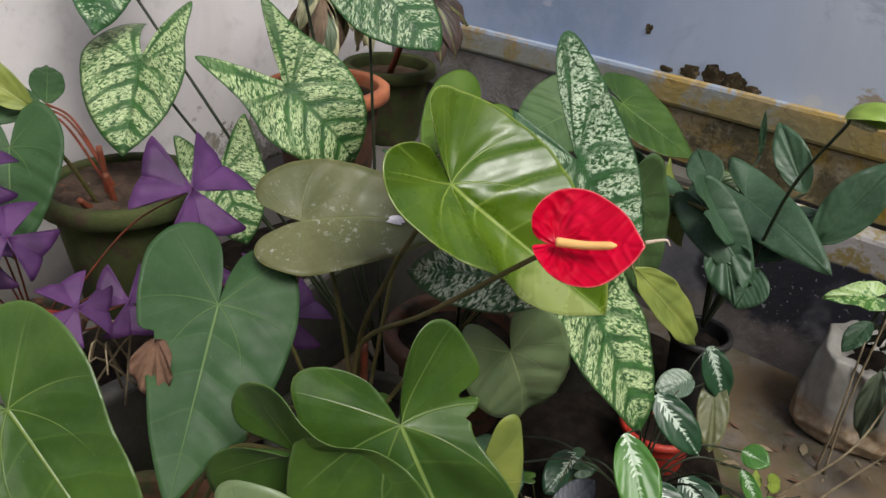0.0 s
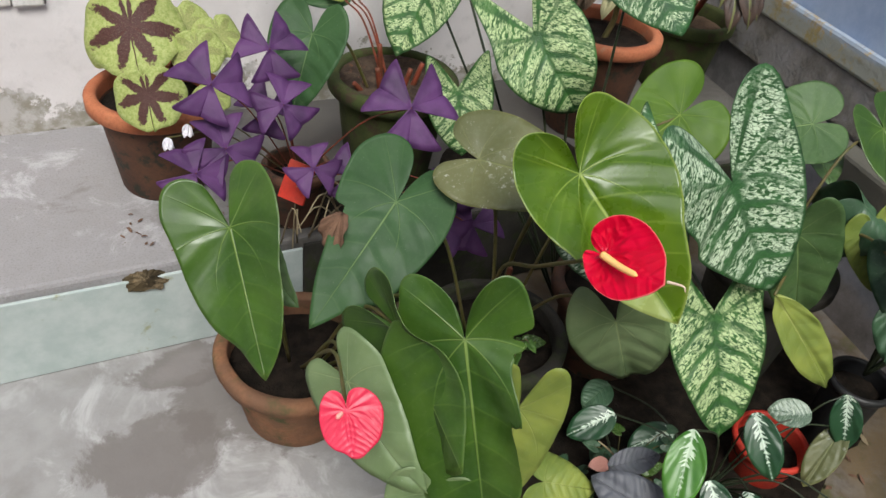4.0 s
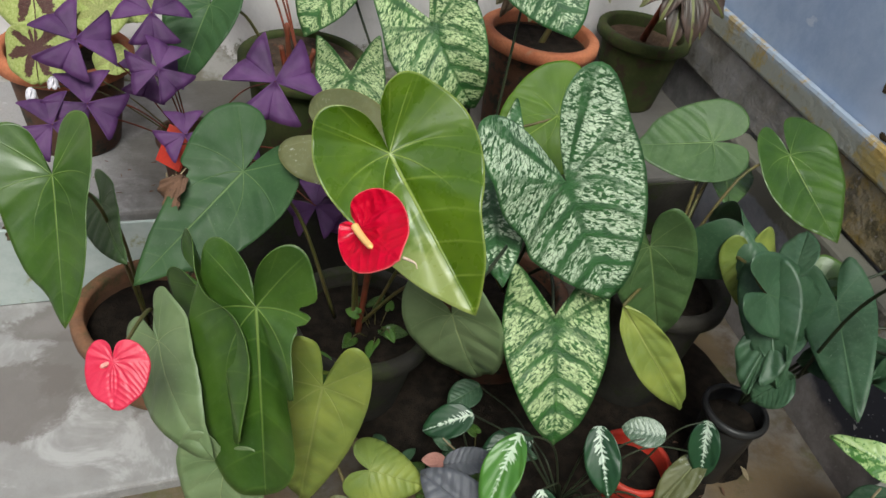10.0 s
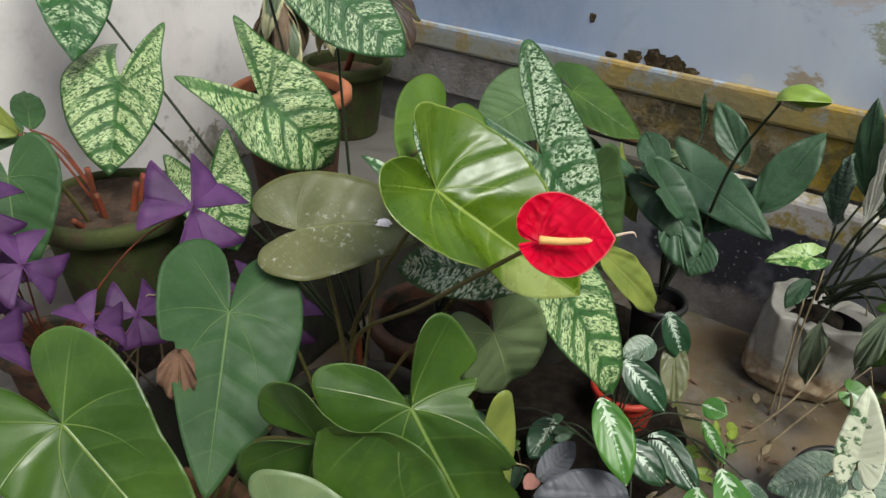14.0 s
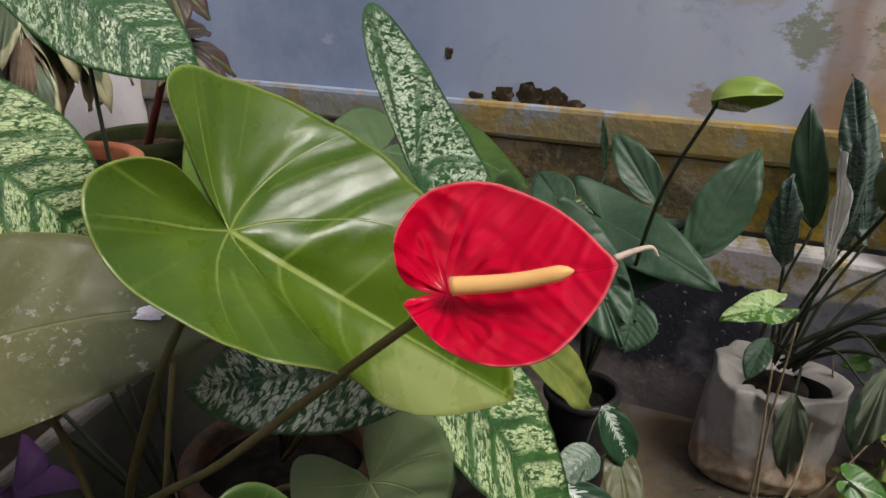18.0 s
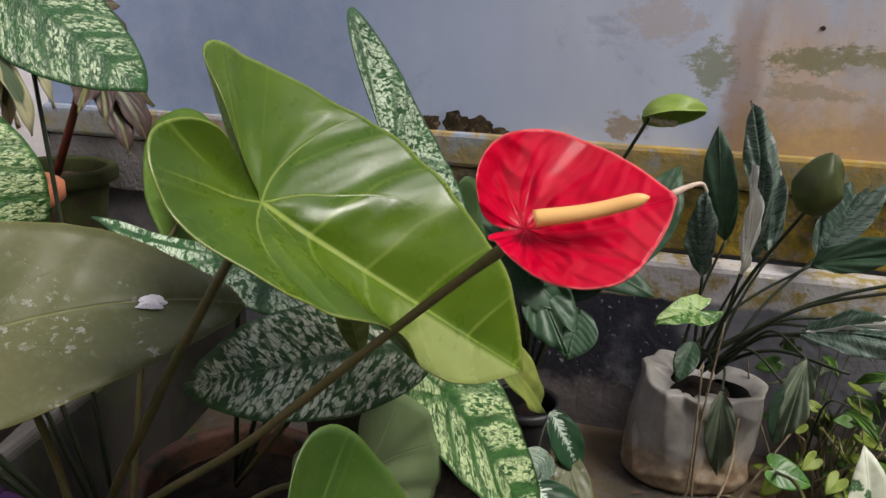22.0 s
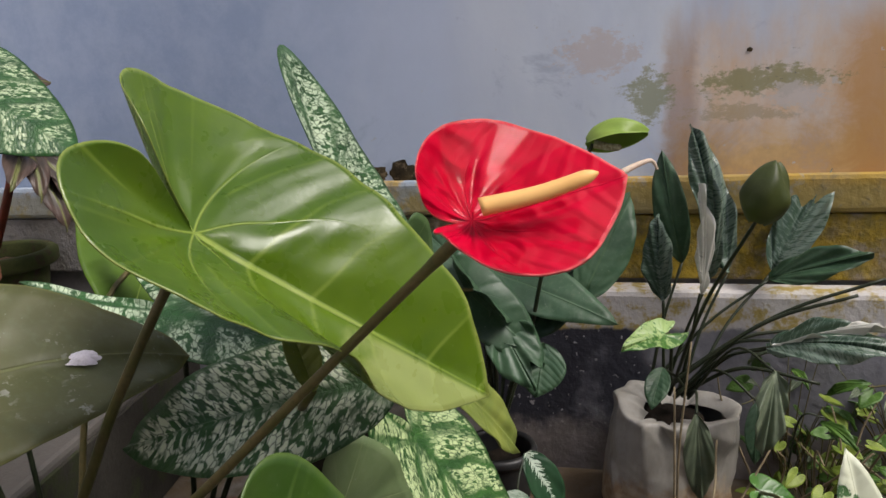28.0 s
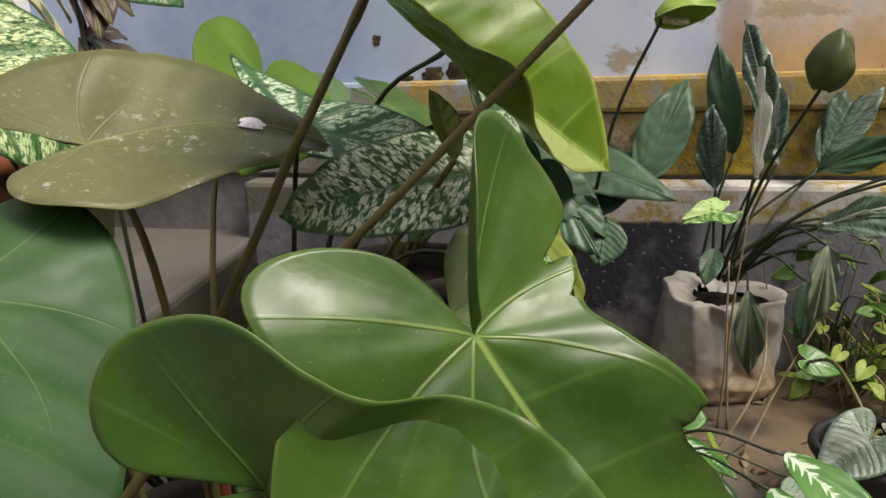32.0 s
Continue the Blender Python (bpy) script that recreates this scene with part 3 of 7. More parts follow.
CONCRETE_DAMP = concrete("damp_brown_concrete", 0.9, rgb(0.062, 0.043, 0.024), brown=0.9, patch=rgb(0.085, 0.072, 0.042))


def riser_paint():
    n = Nodes("pale_green_paint")
    g, x, y, z = n.world_xyz()
    b = n.noise(g, 18.0, 5.0, 0.65)
    c = n.mix(n.ramp(b, 0.3, 0.7), rgb(0.36, 0.42, 0.40), rgb(0.46, 0.51, 0.49))
    c = n.mix(n.ramp(n.noise(g, 13.0, 5.0, 0.7), 0.60, 0.70), c, rgb(0.28, 0.29, 0.17))
    n.bump(b, 0.3, 0.004)
    return n.done(c, 0.75, 0.35)


GREENISH = riser_paint()


def grey_wall_paint():
    n = Nodes("greyed_white_wall")
    g, x, y, z = n.world_xyz()
    a = n.noise(g, 2.5, 5.0, 0.6, 0.5)
    b = n.noise(g, 16.0, 5.0, 0.65)
    c = n.mix(n.ramp(a, 0.35, 0.65), rgb(0.60, 0.57, 0.56), rgb(0.72, 0.69, 0.685))
    c = n.mix(n.ramp(b, 0.5, 0.8, 0.0, 0.5), c, rgb(0.36, 0.35, 0.34))
    flake = n.ramp(n.maths("ADD", n.noise(g, 11.0, 6.0, 0.75), n.ramp(z, 0.22, 0.42, 0.16, -0.14)), 0.52, 0.58)
    c = n.mix(flake, c, n.mix(n.ramp(b, 0.4, 0.6), rgb(0.27, 0.25, 0.20), rgb(0.46, 0.44, 0.42)))
    moss = n.ramp(n.maths("ADD", n.noise(g, 9.0, 4.0), n.ramp(z, 0.22, 0.27, 0.12, -0.2)), 0.52, 0.6)
    c = n.mix(moss, c, rgb(0.13, 0.12, 0.075))
    n.bump(n.maths("ADD", n.maths("MULTIPLY", flake, -0.8), n.noise(g, 90.0, 4.0)), 0.35, 0.004)
    return n.done(c, 0.85, 0.3)


def blue_wall_paint():
    n = Nodes("stained_blue_wall")
    g, x, y, z = n.world_xyz()
    st = n.put("ShaderNodeMapping", {0: g, 3: (1.0, 1.0, 0.35)}).outputs[0]
    a = n.noise(st, 3.0, 5.0, 0.6, 0.3)
    b = n.noise(g, 15.0, 6.0, 0.7)
    c = n.mix(n.ramp(a, 0.36, 0.64), rgb(0.50, 0.58, 0.73), rgb(0.68, 0.75, 0.84))
    c = n.mix(n.ramp(n.noise(st, 1.6, 4.0, 0.6, 0.8), 0.50, 0.66, 0.0, 0.4), c, rgb(0.50, 0.55, 0.64))
    c = n.mix(n.ramp(n.noise(g, 6.0, 6.0, 0.75, 0.6), 0.58, 0.70, 0.0, 0.45), c, rgb(0.27, 0.33, 0.45))
    c = n.mix(n.ramp(n.noise(st, 9.0, 5.0), 0.55, 0.75, 0.0, 0.5), c, rgb(0.54, 0.61, 0.71))
    c = n.mix(n.ramp(n.noise(g, 40.0, 3.0), 0.72, 0.76, 0.0, 0.8), c, rgb(0.48, 0.50, 0.52))
    # deeper blue near the corner of the house, with the corner's shade put in
    corner_shade = n.ramp(n.maths("ADD", y, n.maths("MULTIPLY", n.maths("SUBTRACT", a, 0.5), 0.5)), 0.12, 0.72)
    c = n.mix(n.maths("MULTIPLY", corner_shade, 0.85), c, n.mix(n.ramp(b, 0.3, 0.7), rgb(0.22, 0.31, 0.48), rgb(0.31, 0.40, 0.56)))
    # rust-coloured damp towards the far end, where the paint has come off
    wob = n.maths("SUBTRACT", n.noise(g, 13.0, 6.0, 0.72, 0.6), 0.5)
    far = n.ramp(n.maths("ADD", y, n.maths("MULTIPLY", wob, 0.16)), -0.03, -0.15)
    low = n.ramp(n.maths("ADD", z, n.maths("MULTIPLY", n.maths("SUBTRACT", n.noise(st, 6.0, 5.0, 0.7), 0.5), 0.36)), 0.66, 0.86, 1.0, 0.0)
    rust = n.maths("MULTIPLY", n.maths("MULTIPLY", far, low), n.ramp(b, 0.25, 0.6, 0.6, 1.0))
    tan = n.mix(n.ramp(n.noise(st, 16.0, 5.0, 0.7), 0.35, 0.65), rgb(0.74, 0.64, 0.55), rgb(0.70, 0.52, 0.36))
    ochre = n.mix(n.ramp(b, 0.35, 0.65), rgb(0.58, 0.33, 0.10), rgb(0.72, 0.50, 0.24))
    rc = n.mix(n.ramp(n.maths("ADD", z, n.maths("MULTIPLY", wob, 0.20)), 0.565, 0.66), ochre, tan)
    edge = n.maths("MULTIPLY", n.ramp(n.maths("ABSOLUTE", n.maths("ADD", n.maths("ADD", y, 0.095), n.maths("MULTIPLY", wob, 0.05))), 0.012, 0.035, 1.0, 0.0), low)
    streak = n.maths("MULTIPLY", n.ramp(n.maths("ABSOLUTE", n.maths("ADD", n.maths("ADD", y, 0.40), n.maths("MULTIPLY", wob, 0.10))), 0.02, 0.09, 1.0, 0.0), n.ramp(z, 0.74, 0.84, 1.0, 0.0))
    c = n.mix(rust, c, rc)
    c = n.mix(n.maths("MULTIPLY", edge, 0.55), c, rgb(0.36, 0.20, 0.10))
    c = n.mix(n.maths("MULTIPLY", streak, 0.8), c, rgb(0.58, 0.31, 0.10))
    # torn mossy patches in the damp, and one stain over the bead
    for py0, pz0, ry, rz, col, k in ((-0.045, 0.672, 0.045, 0.045, rgb(0.28, 0.30, 0.17), 0.8), (-0.235, 0.690, 0.115, 0.026, rgb(0.27, 0.27, 0.12), 0.8), (-0.19, 0.640, 0.09, 0.016, rgb(0.40, 0.33, 0.20), 0.6), (-0.27, 0.665, 0.05, 0.025, rgb(0.62, 0.58, 0.56), 0.8), (0.085, 0.566, 0.035, 0.028, rgb(0.36, 0.26, 0.13), 0.8), (0.04, 0.745, 0.07, 0.04, rgb(0.56, 0.48, 0.45), 0.6), (0.19, 0.548, 0.018, 0.012, rgb(0.66, 0.68, 0.70), 0.6), (0.806, 0.628, 0.018, 0.014, rgb(0.52, 0.58, 0.66), 0.7)):
        py, pz = n.maths("DIVIDE", n.maths("SUBTRACT", y, py0), ry), n.maths("DIVIDE", n.maths("SUBTRACT", z, pz0), rz)
        d = n.maths("ADD", n.maths("SQRT", n.maths("ADD", n.maths("MULTIPLY", py, py), n.maths("MULTIPLY", pz, pz))), n.maths("MULTIPLY", n.maths("SUBTRACT", n.noise(n.put("ShaderNodeMapping", {0: g, 3: (1.0, 1.0, 1.8)}).outputs[0], 34.0, 8.0, 0.8), 0.5), 4.2))
        c = n.mix(n.maths("MULTIPLY", n.ramp(d, 1.0, 0.55), k), c, col)
    # dark pits and flakes along the damp's edge
    pit = n.maths("MULTIPLY", n.ramp(n.noise(n.put("ShaderNodeMapping", {0: g, 3: (1.0, 1.0, 2.2)}).outputs[0], 60.0, 4.0, 0.7), 0.66, 0.70), n.maths("MULTIPLY", far, n.ramp(n.maths("ABSOLUTE", n.maths("SUBTRACT", z, 0.71)), 0.01, 0.05, 1.0, 0.0)))
    c = n.mix(pit, c, rgb(0.20, 0.19, 0.16))
    bare = n.ramp(n.noise(g, 26.0, 5.0, 0.7), 0.66, 0.69)
    c = n.mix(n.maths("MULTIPLY", bare, rust), c, rgb(0.60, 0.56, 0.52))
    # bare plaster where the paint stops at the bead
    c = n.mix(n.ramp(z, 0.470, 0.466), c, n.mix(n.ramp(b, 0.35, 0.65), rgb(0.15, 0.145, 0.145), rgb(0.25, 0.24, 0.24)))
    n.bump(n.maths("ADD", b, n.maths("MULTIPLY", n.noise(g, 120.0, 4.0), 0.3)), 0.12, 0.003)
    return n.done(c, 0.6, 0.4)


def skirting_paint():
    """The yellowed strip under the blue paint, with moss and dark holes."""
    n = Nodes("mossy_yellow_plaster")
    g, x, y, z = n.world_xyz()
    b = n.noise(g, 17.0, 6.0, 0.7)
    c = n.mix(n.ramp(b, 0.35, 0.6), rgb(0.22, 0.15, 0.035), rgb(0.28, 0.235, 0.15))
    c = n.mix(n.ramp(n.noise(g, 9.0, 5.0, 0.7), 0.48, 0.58), c, rgb(0.10, 0.085, 0.045))
    c = n.mix(n.ramp(n.noise(g, 12.0, 5.0, 0.7), 0.57, 0.64), c, rgb(0.30, 0.27, 0.26))
    plain = n.ramp(n.maths("ADD", y, n.maths("MULTIPLY", n.maths("SUBTRACT", b, 0.5), 0.5)), 0.40, 0.62)
    c = n.mix(n.maths("MULTIPLY", plain, 0.85), c, n.mix(n.ramp(n.noise(g, 6.0, 5.0, 0.7), 0.4, 0.6), rgb(0.13, 0.125, 0.12), rgb(0.24, 0.235, 0.235)))
    far = n.ramp(n.maths("ADD", y, n.maths("MULTIPLY", n.maths("SUBTRACT", b, 0.5), 0.5)), 0.10, -0.06)
    c = n.mix(n.maths("MULTIPLY", far, n.ramp(n.noise(g, 8.0, 5.0, 0.7), 0.36, 0.52, 0.15, 0.9)), c, n.mix(n.ramp(n.noise(g, 30.0, 4.0, 0.7), 0.4, 0.62), rgb(0.36, 0.25, 0.02), rgb(0.22, 0.17, 0.03)))
    n.bump(n.maths("ADD", b, n.noise(g, 90.0, 5.0)), 0.6, 0.008)
    return n.done(c, 0.85, 0.3)


def bead_paint():
    n = Nodes("yellowed_bead")
    g, x, y, z = n.world_xyz()
    b = n.noise(g, 14.0, 5.0, 0.7)
    near = n.ramp(y, 0.75, 0.1)
    c = n.mix(n.ramp(n.maths("ADD", b, n.maths("MULTIPLY", near, 0.18)), 0.50, 0.64), rgb(0.30, 0.36, 0.44), n.mix(n.ramp(n.noise(g, 7.0, 4.0), 0.4, 0.6), rgb(0.44, 0.29, 0.06), rgb(0.32, 0.25, 0.13)))
    moss = n.maths("MULTIPLY", n.ramp(n.maths("ADD", z, n.maths("MULTIPLY", n.maths("SUBTRACT", b, 0.5), 0.05)), 0.532, 0.515), 0.55)
    c = n.mix(moss, c, rgb(0.26, 0.23, 0.10))
    c = n.mix(n.ramp(n.noise(g, 30.0, 5.0, 0.7), 0.55, 0.70, 0.0, 0.7), c, rgb(0.20, 0.17, 0.10))
    n.bump(n.noise(g, 60.0, 5.0), 0.6, 0.005)
    return n.done(c, 0.8, 0.3)


def footing_paint():
    n = Nodes("dark_stained_footing")
    g, x, y, z = n.world_xyz()
    b = n.noise(g, 12.0, 6.0, 0.7)
    c = n.mix(n.ramp(b, 0.3, 0.7), rgb(0.16, 0.16, 0.185), rgb(0.25, 0.25, 0.275))
    dark = n.ramp(n.maths("ADD", n.noise(g, 5.0, 4.0), n.ramp(n.maths("ABSOLUTE", n.maths("SUBTRACT", y, 0.12)), 0.10, 0.26, 0.2, -0.2)), 0.45, 0.6)
    c = n.mix(dark, c, rgb(0.035, 0.036, 0.048))
    c = n.mix(n.maths("MULTIPLY", n.ramp(n.noise(g, 95.0, 2.0), 0.66, 0.70), dark), c, rgb(0.34, 0.34, 0.35))
    top = n.ramp(n.maths("ADD", z, n.maths("MULTIPLY", n.maths("SUBTRACT", b, 0.5), 0.05)), 0.282, 0.292)
    c = n.mix(top, c, n.mix(n.ramp(n.maths("ADD", n.noise(g, 9.0, 6.0, 0.7), n.ramp(y, 0.0, 0.5, -0.2, 0.32)), 0.42, 0.6), n.mix(n.ramp(n.noise(g, 24.0, 5.0, 0.7), 0.46, 0.60), rgb(0.58, 0.56, 0.54), rgb(0.40, 0.31, 0.10)), rgb(0.12, 0.115, 0.095)))
    foot = n.ramp(n.maths("ADD", z, n.maths("MULTIPLY", n.maths("SUBTRACT", n.noise(g, 8.0, 5.0, 0.7), 0.5), 0.12)), 0.125, 0.085)
    c = n.mix(n.maths("MULTIPLY", foot, 0.8), c, n.mix(n.ramp(b, 0.3, 0.7), rgb(0.19, 0.165, 0.15), rgb(0.33, 0.30, 0.285)))
    n.bump(n.maths("ADD", b, n.noise(g, 80.0, 4.0)), 0.4, 0.005)
    return n.done(c, 0.75, 0.35)


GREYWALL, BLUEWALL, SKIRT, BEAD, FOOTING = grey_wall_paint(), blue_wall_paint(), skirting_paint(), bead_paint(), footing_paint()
HOLE = rough_stuff("dark_broken_plaster", rgb(0.03, 0.024, 0.016), rgb(0.085, 0.064, 0.036), rgb(0.17, 0.13, 0.08), scale=26.0, fine=150.0, rough=1.0, bump=0.4, dist=0.002, spec=0.05)


# ---- shapes ----
def mesh_of(name, verts, faces, material, smooth=True, uvs=None):
    me = bpy.data.meshes.new(name)
    me.from_pydata([tuple(v) for v in verts], [], faces)
    me.materials.append(material)
    if smooth:
        me.polygons.foreach_set("use_smooth", [True] * len(me.polygons))
    for layer, values in (uvs or {}).items():
        lay = me.uv_layers.new(name=layer)
        flat = [c for p in me.loops for c in values[p.vertex_index]]
        lay.data.foreach_set("uv", flat)
    me.update()
    return me


def part(name, me, parent, m=None, label=""):
    """A mesh as one object under a thing or a part; m is a pose in the world."""
    ob = new(name, me)
    ob.parent = parent
    at = Matrix.Identity(4)
    up = parent
    while up:
        at = up.matrix_basis @ at
        up = up.parent
    ob.matrix_basis = at.inverted() @ (m if m is not None else Matrix.Identity(4))
    return tagged(ob, label)


def thing(name, place, label, category, group=""):
    ob = new(name)
    ob.empty_display_size = 0.02
    ob.matrix_basis = Matrix.Translation(place)
    return tagged(ob, label, category, group)


def solid(name, me, label, category="", kind="", group="", m=None):
    ob = new(name, me)
    if m is not None:
        ob.matrix_basis = m
    return tagged(ob, label, category, group, kind)


def smooth_line(pts, n):
    """Points along a Catmull-Rom curve through pts."""
    p = [Vector(q) for q in pts]
    p = [2 * p[0] - p[1]] + p + [2 * p[-1] - p[-2]]
    out = []
    for i in range(1, len(p) - 2):
        for k in range(n):
            t = k / n
            a, b, c, d = p[i - 1:i + 3]
            out.append(0.5 * (2 * b + (c - a) * t + (2 * a - 5 * b + 4 * c - d) * t * t + (3 * b - a - 3 * c + d) * t ** 3))
    return out + [p[-2]]


def tube(name, pts, r0, r1, material, sides=8, steps=7, knob=0.0):
    """A tapered, bent stalk through pts."""
    line = smooth_line(pts, steps)
    verts, faces = [], []
    side = None
    for i, c in enumerate(line):
        d = (line[min(i + 1, len(line) - 1)] - line[max(i - 1, 0)]).normalized()
        side = d.orthogonal().normalized() if side is None else (side - d * side.dot(d)).normalized()
        up = d.cross(side)
        f = i / (len(line) - 1)
        r = r0 + (r1 - r0) * f
        if knob:
            r *= 1 + knob * max(0, 1 - abs(f - 0.94) / 0.06) - knob * 0.2
        for k in range(sides):
            a = 2 * math.pi * k / sides
            verts.append(c + (side * math.cos(a) + up * math.sin(a)) * r)
    for i in range(len(line) - 1):
        for k in range(sides):
            a, b = i * sides + k, i * sides + (k + 1) % sides
            faces.append((a, b, b + sides, a + sides))
    faces.append(tuple(range(sides))[::-1])
    faces.append(tuple(range(len(verts) - sides, len(verts))))
    return mesh_of(name, verts, faces, material)


def lathe(name, profile, material, n=56, wobble=0.0, seed=0, cap=False):
    """A turned body: profile is (radius, height) from the inside top, round, to the end."""
    verts, faces = [], []
    for j, (r, z) in enumerate(profile):
        for k in range(n):
            a = 2 * math.pi * k / n
            w = 1 + wobble * noise.noise(Vector((math.cos(a) * 2 + seed, math.sin(a) * 2, z * 14)))
            verts.append((r * w * math.cos(a), r * w * math.sin(a), z))
    for j in range(len(profile) - 1):
        for k in range(n):
            a, b = j * n + k, j * n + (k + 1) % n
            faces.append((a, b, b + n, a + n))
    if cap:
        faces.append(tuple(range(len(verts) - n, len(verts))))
    return mesh_of(name, verts, faces, material)


def slab(name, corners, z0, z1, material, bevel=0.006):
    """A flat solid over a plan outline, with worn edges."""
    bm = bmesh.new()
    low = [bm.verts.new((x, y, z0)) for x, y in corners]
    top = [bm.verts.new((x, y, z1)) for x, y in corners]
    bm.faces.new(low[::-1]), bm.faces.new(top)
    k = len(corners)
    for i in range(k):
        bm.faces.new((low[i], low[(i + 1) % k], top[(i + 1) % k], top[i]))
    bmesh.ops.recalc_face_normals(bm, faces=bm.faces)
    if bevel:
        bmesh.ops.bevel(bm, geom=list(bm.edges), offset=bevel, segments=2, profile=0.5, affect="EDGES")
    me = bpy.data.meshes.new(name)
    bm.to_mesh(me)
    bm.free()
    me.materials.append(material)
    return me


OUTLINES = {
    "heart": ((0, -0.015), (0.05, -0.16), (0.16, -0.32), (0.32, -0.37), (0.46, -0.28), (0.55, -0.08), (0.55, 0.15), (0.47, 0.40), (0.33, 0.65), (0.16, 0.87), (0.04, 0.97), (0, 1.0)),
    "arrow": ((0, -0.10), (0.08, -0.22), (0.20, -0.40), (0.33, -0.57), (0.44, -0.66), (0.475, -0.60), (0.49, -0.42), (0.51, -0.18), (0.52, 0.06), (0.475, 0.30), (0.37, 0.56), (0.21, 0.81), (0.05, 0.96), (0, 1.0)),
    "lance": ((0, 0), (0.05, 0.02), (0.16, 0.13), (0.235, 0.32), (0.25, 0.5), (0.205, 0.7), (0.11, 0.87), (0.03, 0.97), (0, 1.0)),
    "oval": ((0, 0), (0.12, 0.01), (0.30, 0.14), (0.40, 0.34), (0.40, 0.55), (0.31, 0.76), (0.15, 0.92), (0.04, 0.985), (0, 1.0)),
    "strap": ((0, 0), (0.035, 0.01), (0.06, 0.12), (0.10, 0.35), (0.115, 0.55), (0.095, 0.75), (0.05, 0.92), (0.015, 0.985), (0, 1.0)),
    "wedge": ((0, 0), (0.06, 0.05), (0.26, 0.38), (0.52, 0.82), (0.56, 0.93), (0.46, 0.98), (0.22, 0.97), (0.05, 0.93), (0, 0.915)),
    "disc": ((0, -0.56), (0.06, -0.62), (0.22, -0.70), (0.52, -0.70), (0.80, -0.56), (0.98, -0.24), (1.0, 0.14), (0.86, 0.54), (0.56, 0.84), (0.22, 0.97), (0.04, 1.0), (0, 1.01)),
}


def blade(name, kind, ln, w, material, fold=0.12, fold_right=None, arch=0.10, cup=0.15, wave=0.012, quilt=0.006, roll=0.0, scallop=0.0, back=1.0, bite=None, tail=0.0, cup_right=None, spread=0.0, twist=0.0, wide_right=1.0, crease=0.03, thick=0.0009, rings=8, seed=1):
    """A leaf blade with thickness: the stalk meets it at the origin, its tip lies ln along y, w is its full width, z its upper side.
    fold: the halves rise from the midrib (fold_right: the right one differs); arch: it bows along its length; cup: the basal lobes rise; roll: the edges bend down;
    cup_right, wide_right: the right half differs; spread: wider lobes; crease: how round the fold along the midrib is; twist: it turns along its length; back: how far the lobes reach; bite: an angle and a depth where the edge is eaten."""
    half = smooth_line([(x, y, 0) for x, y in OUTLINES[kind]], 4)
    for p in half:
        p.y *= back if p.y < 0 else 1.0
        p.x *= 1 + spread * min(1, max(0, -p.y / 0.3))
    wx = w / (2 * max(p.x for p in half)) / ln
    out = [(p.x * wx * wide_right, p.y) for p in half] + [(-p.x * wx, p.y) for p in half[-2::-1]]
    n = len(out)
    verts, blade_uv, ring_uv = [(0, 0, 0)], [(0, 0)], [(0, 0.5)]

    def height(x, y, s, th):
        ax = math.sqrt(x * x + crease * crease) - crease
        z = (fold if x < 0 or fold_right is None else fold_right) * ax - roll * ax * ax * 2.2 + arch * (max(y, 0) - max(y, 0) ** 2) * 1.4 + (cup if x < 0 or cup_right is None else cup_right) * min(y, 0) ** 2 * 2 + twist * x * y
        z += wave * s * s * math.sin(th * 5 + seed * 1.7) + wave * 0.6 * s * s * math.sin(th * 11 + seed * 3.1)
        z -= quilt * math.cos(2 * math.pi * 5.0 * (y - 0.40 * ax - 0.9 * ax * ax)) * min(1, ax * 7) * (1 - 0.5 * s) * min(1, max(0, y * 12 + 0.4))
        return z

    for j in range(1, rings + 1):
        s = (j / rings) ** 0.85
        for i, (x, y) in enumerate(out):
            th = math.pi * 2 * i / (n - 1)
            k = s
            if scallop:
                k *= 1 + scallop * s * s * math.sin(th * 9 + seed)
            if bite:
                for ang, wide, deep in bite:
                    d = abs(i / (n - 1) - ang)
                    if d < wide:
                        k = min(k, 1 - deep * (0.5 + 0.5 * math.cos(math.pi * d / wide)) * (0.85 + 0.15 * math.sin(i * 2.1)))
            px, py = x * k, y * k
            if tail and py > 0.93:
                py += (py - 0.93) / 0.07 * tail
            z = height(px, py, s, th)
            if tail and py > 1.0:
                z += (py - 1.0) * 0.35
            verts.append((px * ln, py * ln, z * ln))
            blade_uv.append((px, py)), ring_uv.append((s, i / (n - 1)))
    top = len(verts)
    faces = [(0, 1 + i, 2 + i) for i in range(n - 1)]
    for j in range(rings - 1):
        a = 1 + j * n
        for i in range(n - 1):
            faces.append((a + i, a + n + i, a + n + i + 1, a + i + 1))
    under = [tuple(v + top for v in f)[::-1] for f in faces]
    verts += [(x, y, z - thick) for x, y, z in verts]
    last = 1 + (rings - 1) * n
    rim = [(last + i, last + i + top, last + i + 1 + top, last + i + 1) for i in range(n - 1)]
    return mesh_of(name, verts, faces + under + rim, material, uvs={"blade": blade_uv * 2, "ring": ring_uv * 2})


RAYS = [radians(a) for a in (0, 10, 24, 42, 64, 90, 118, 146, 168, 179)]


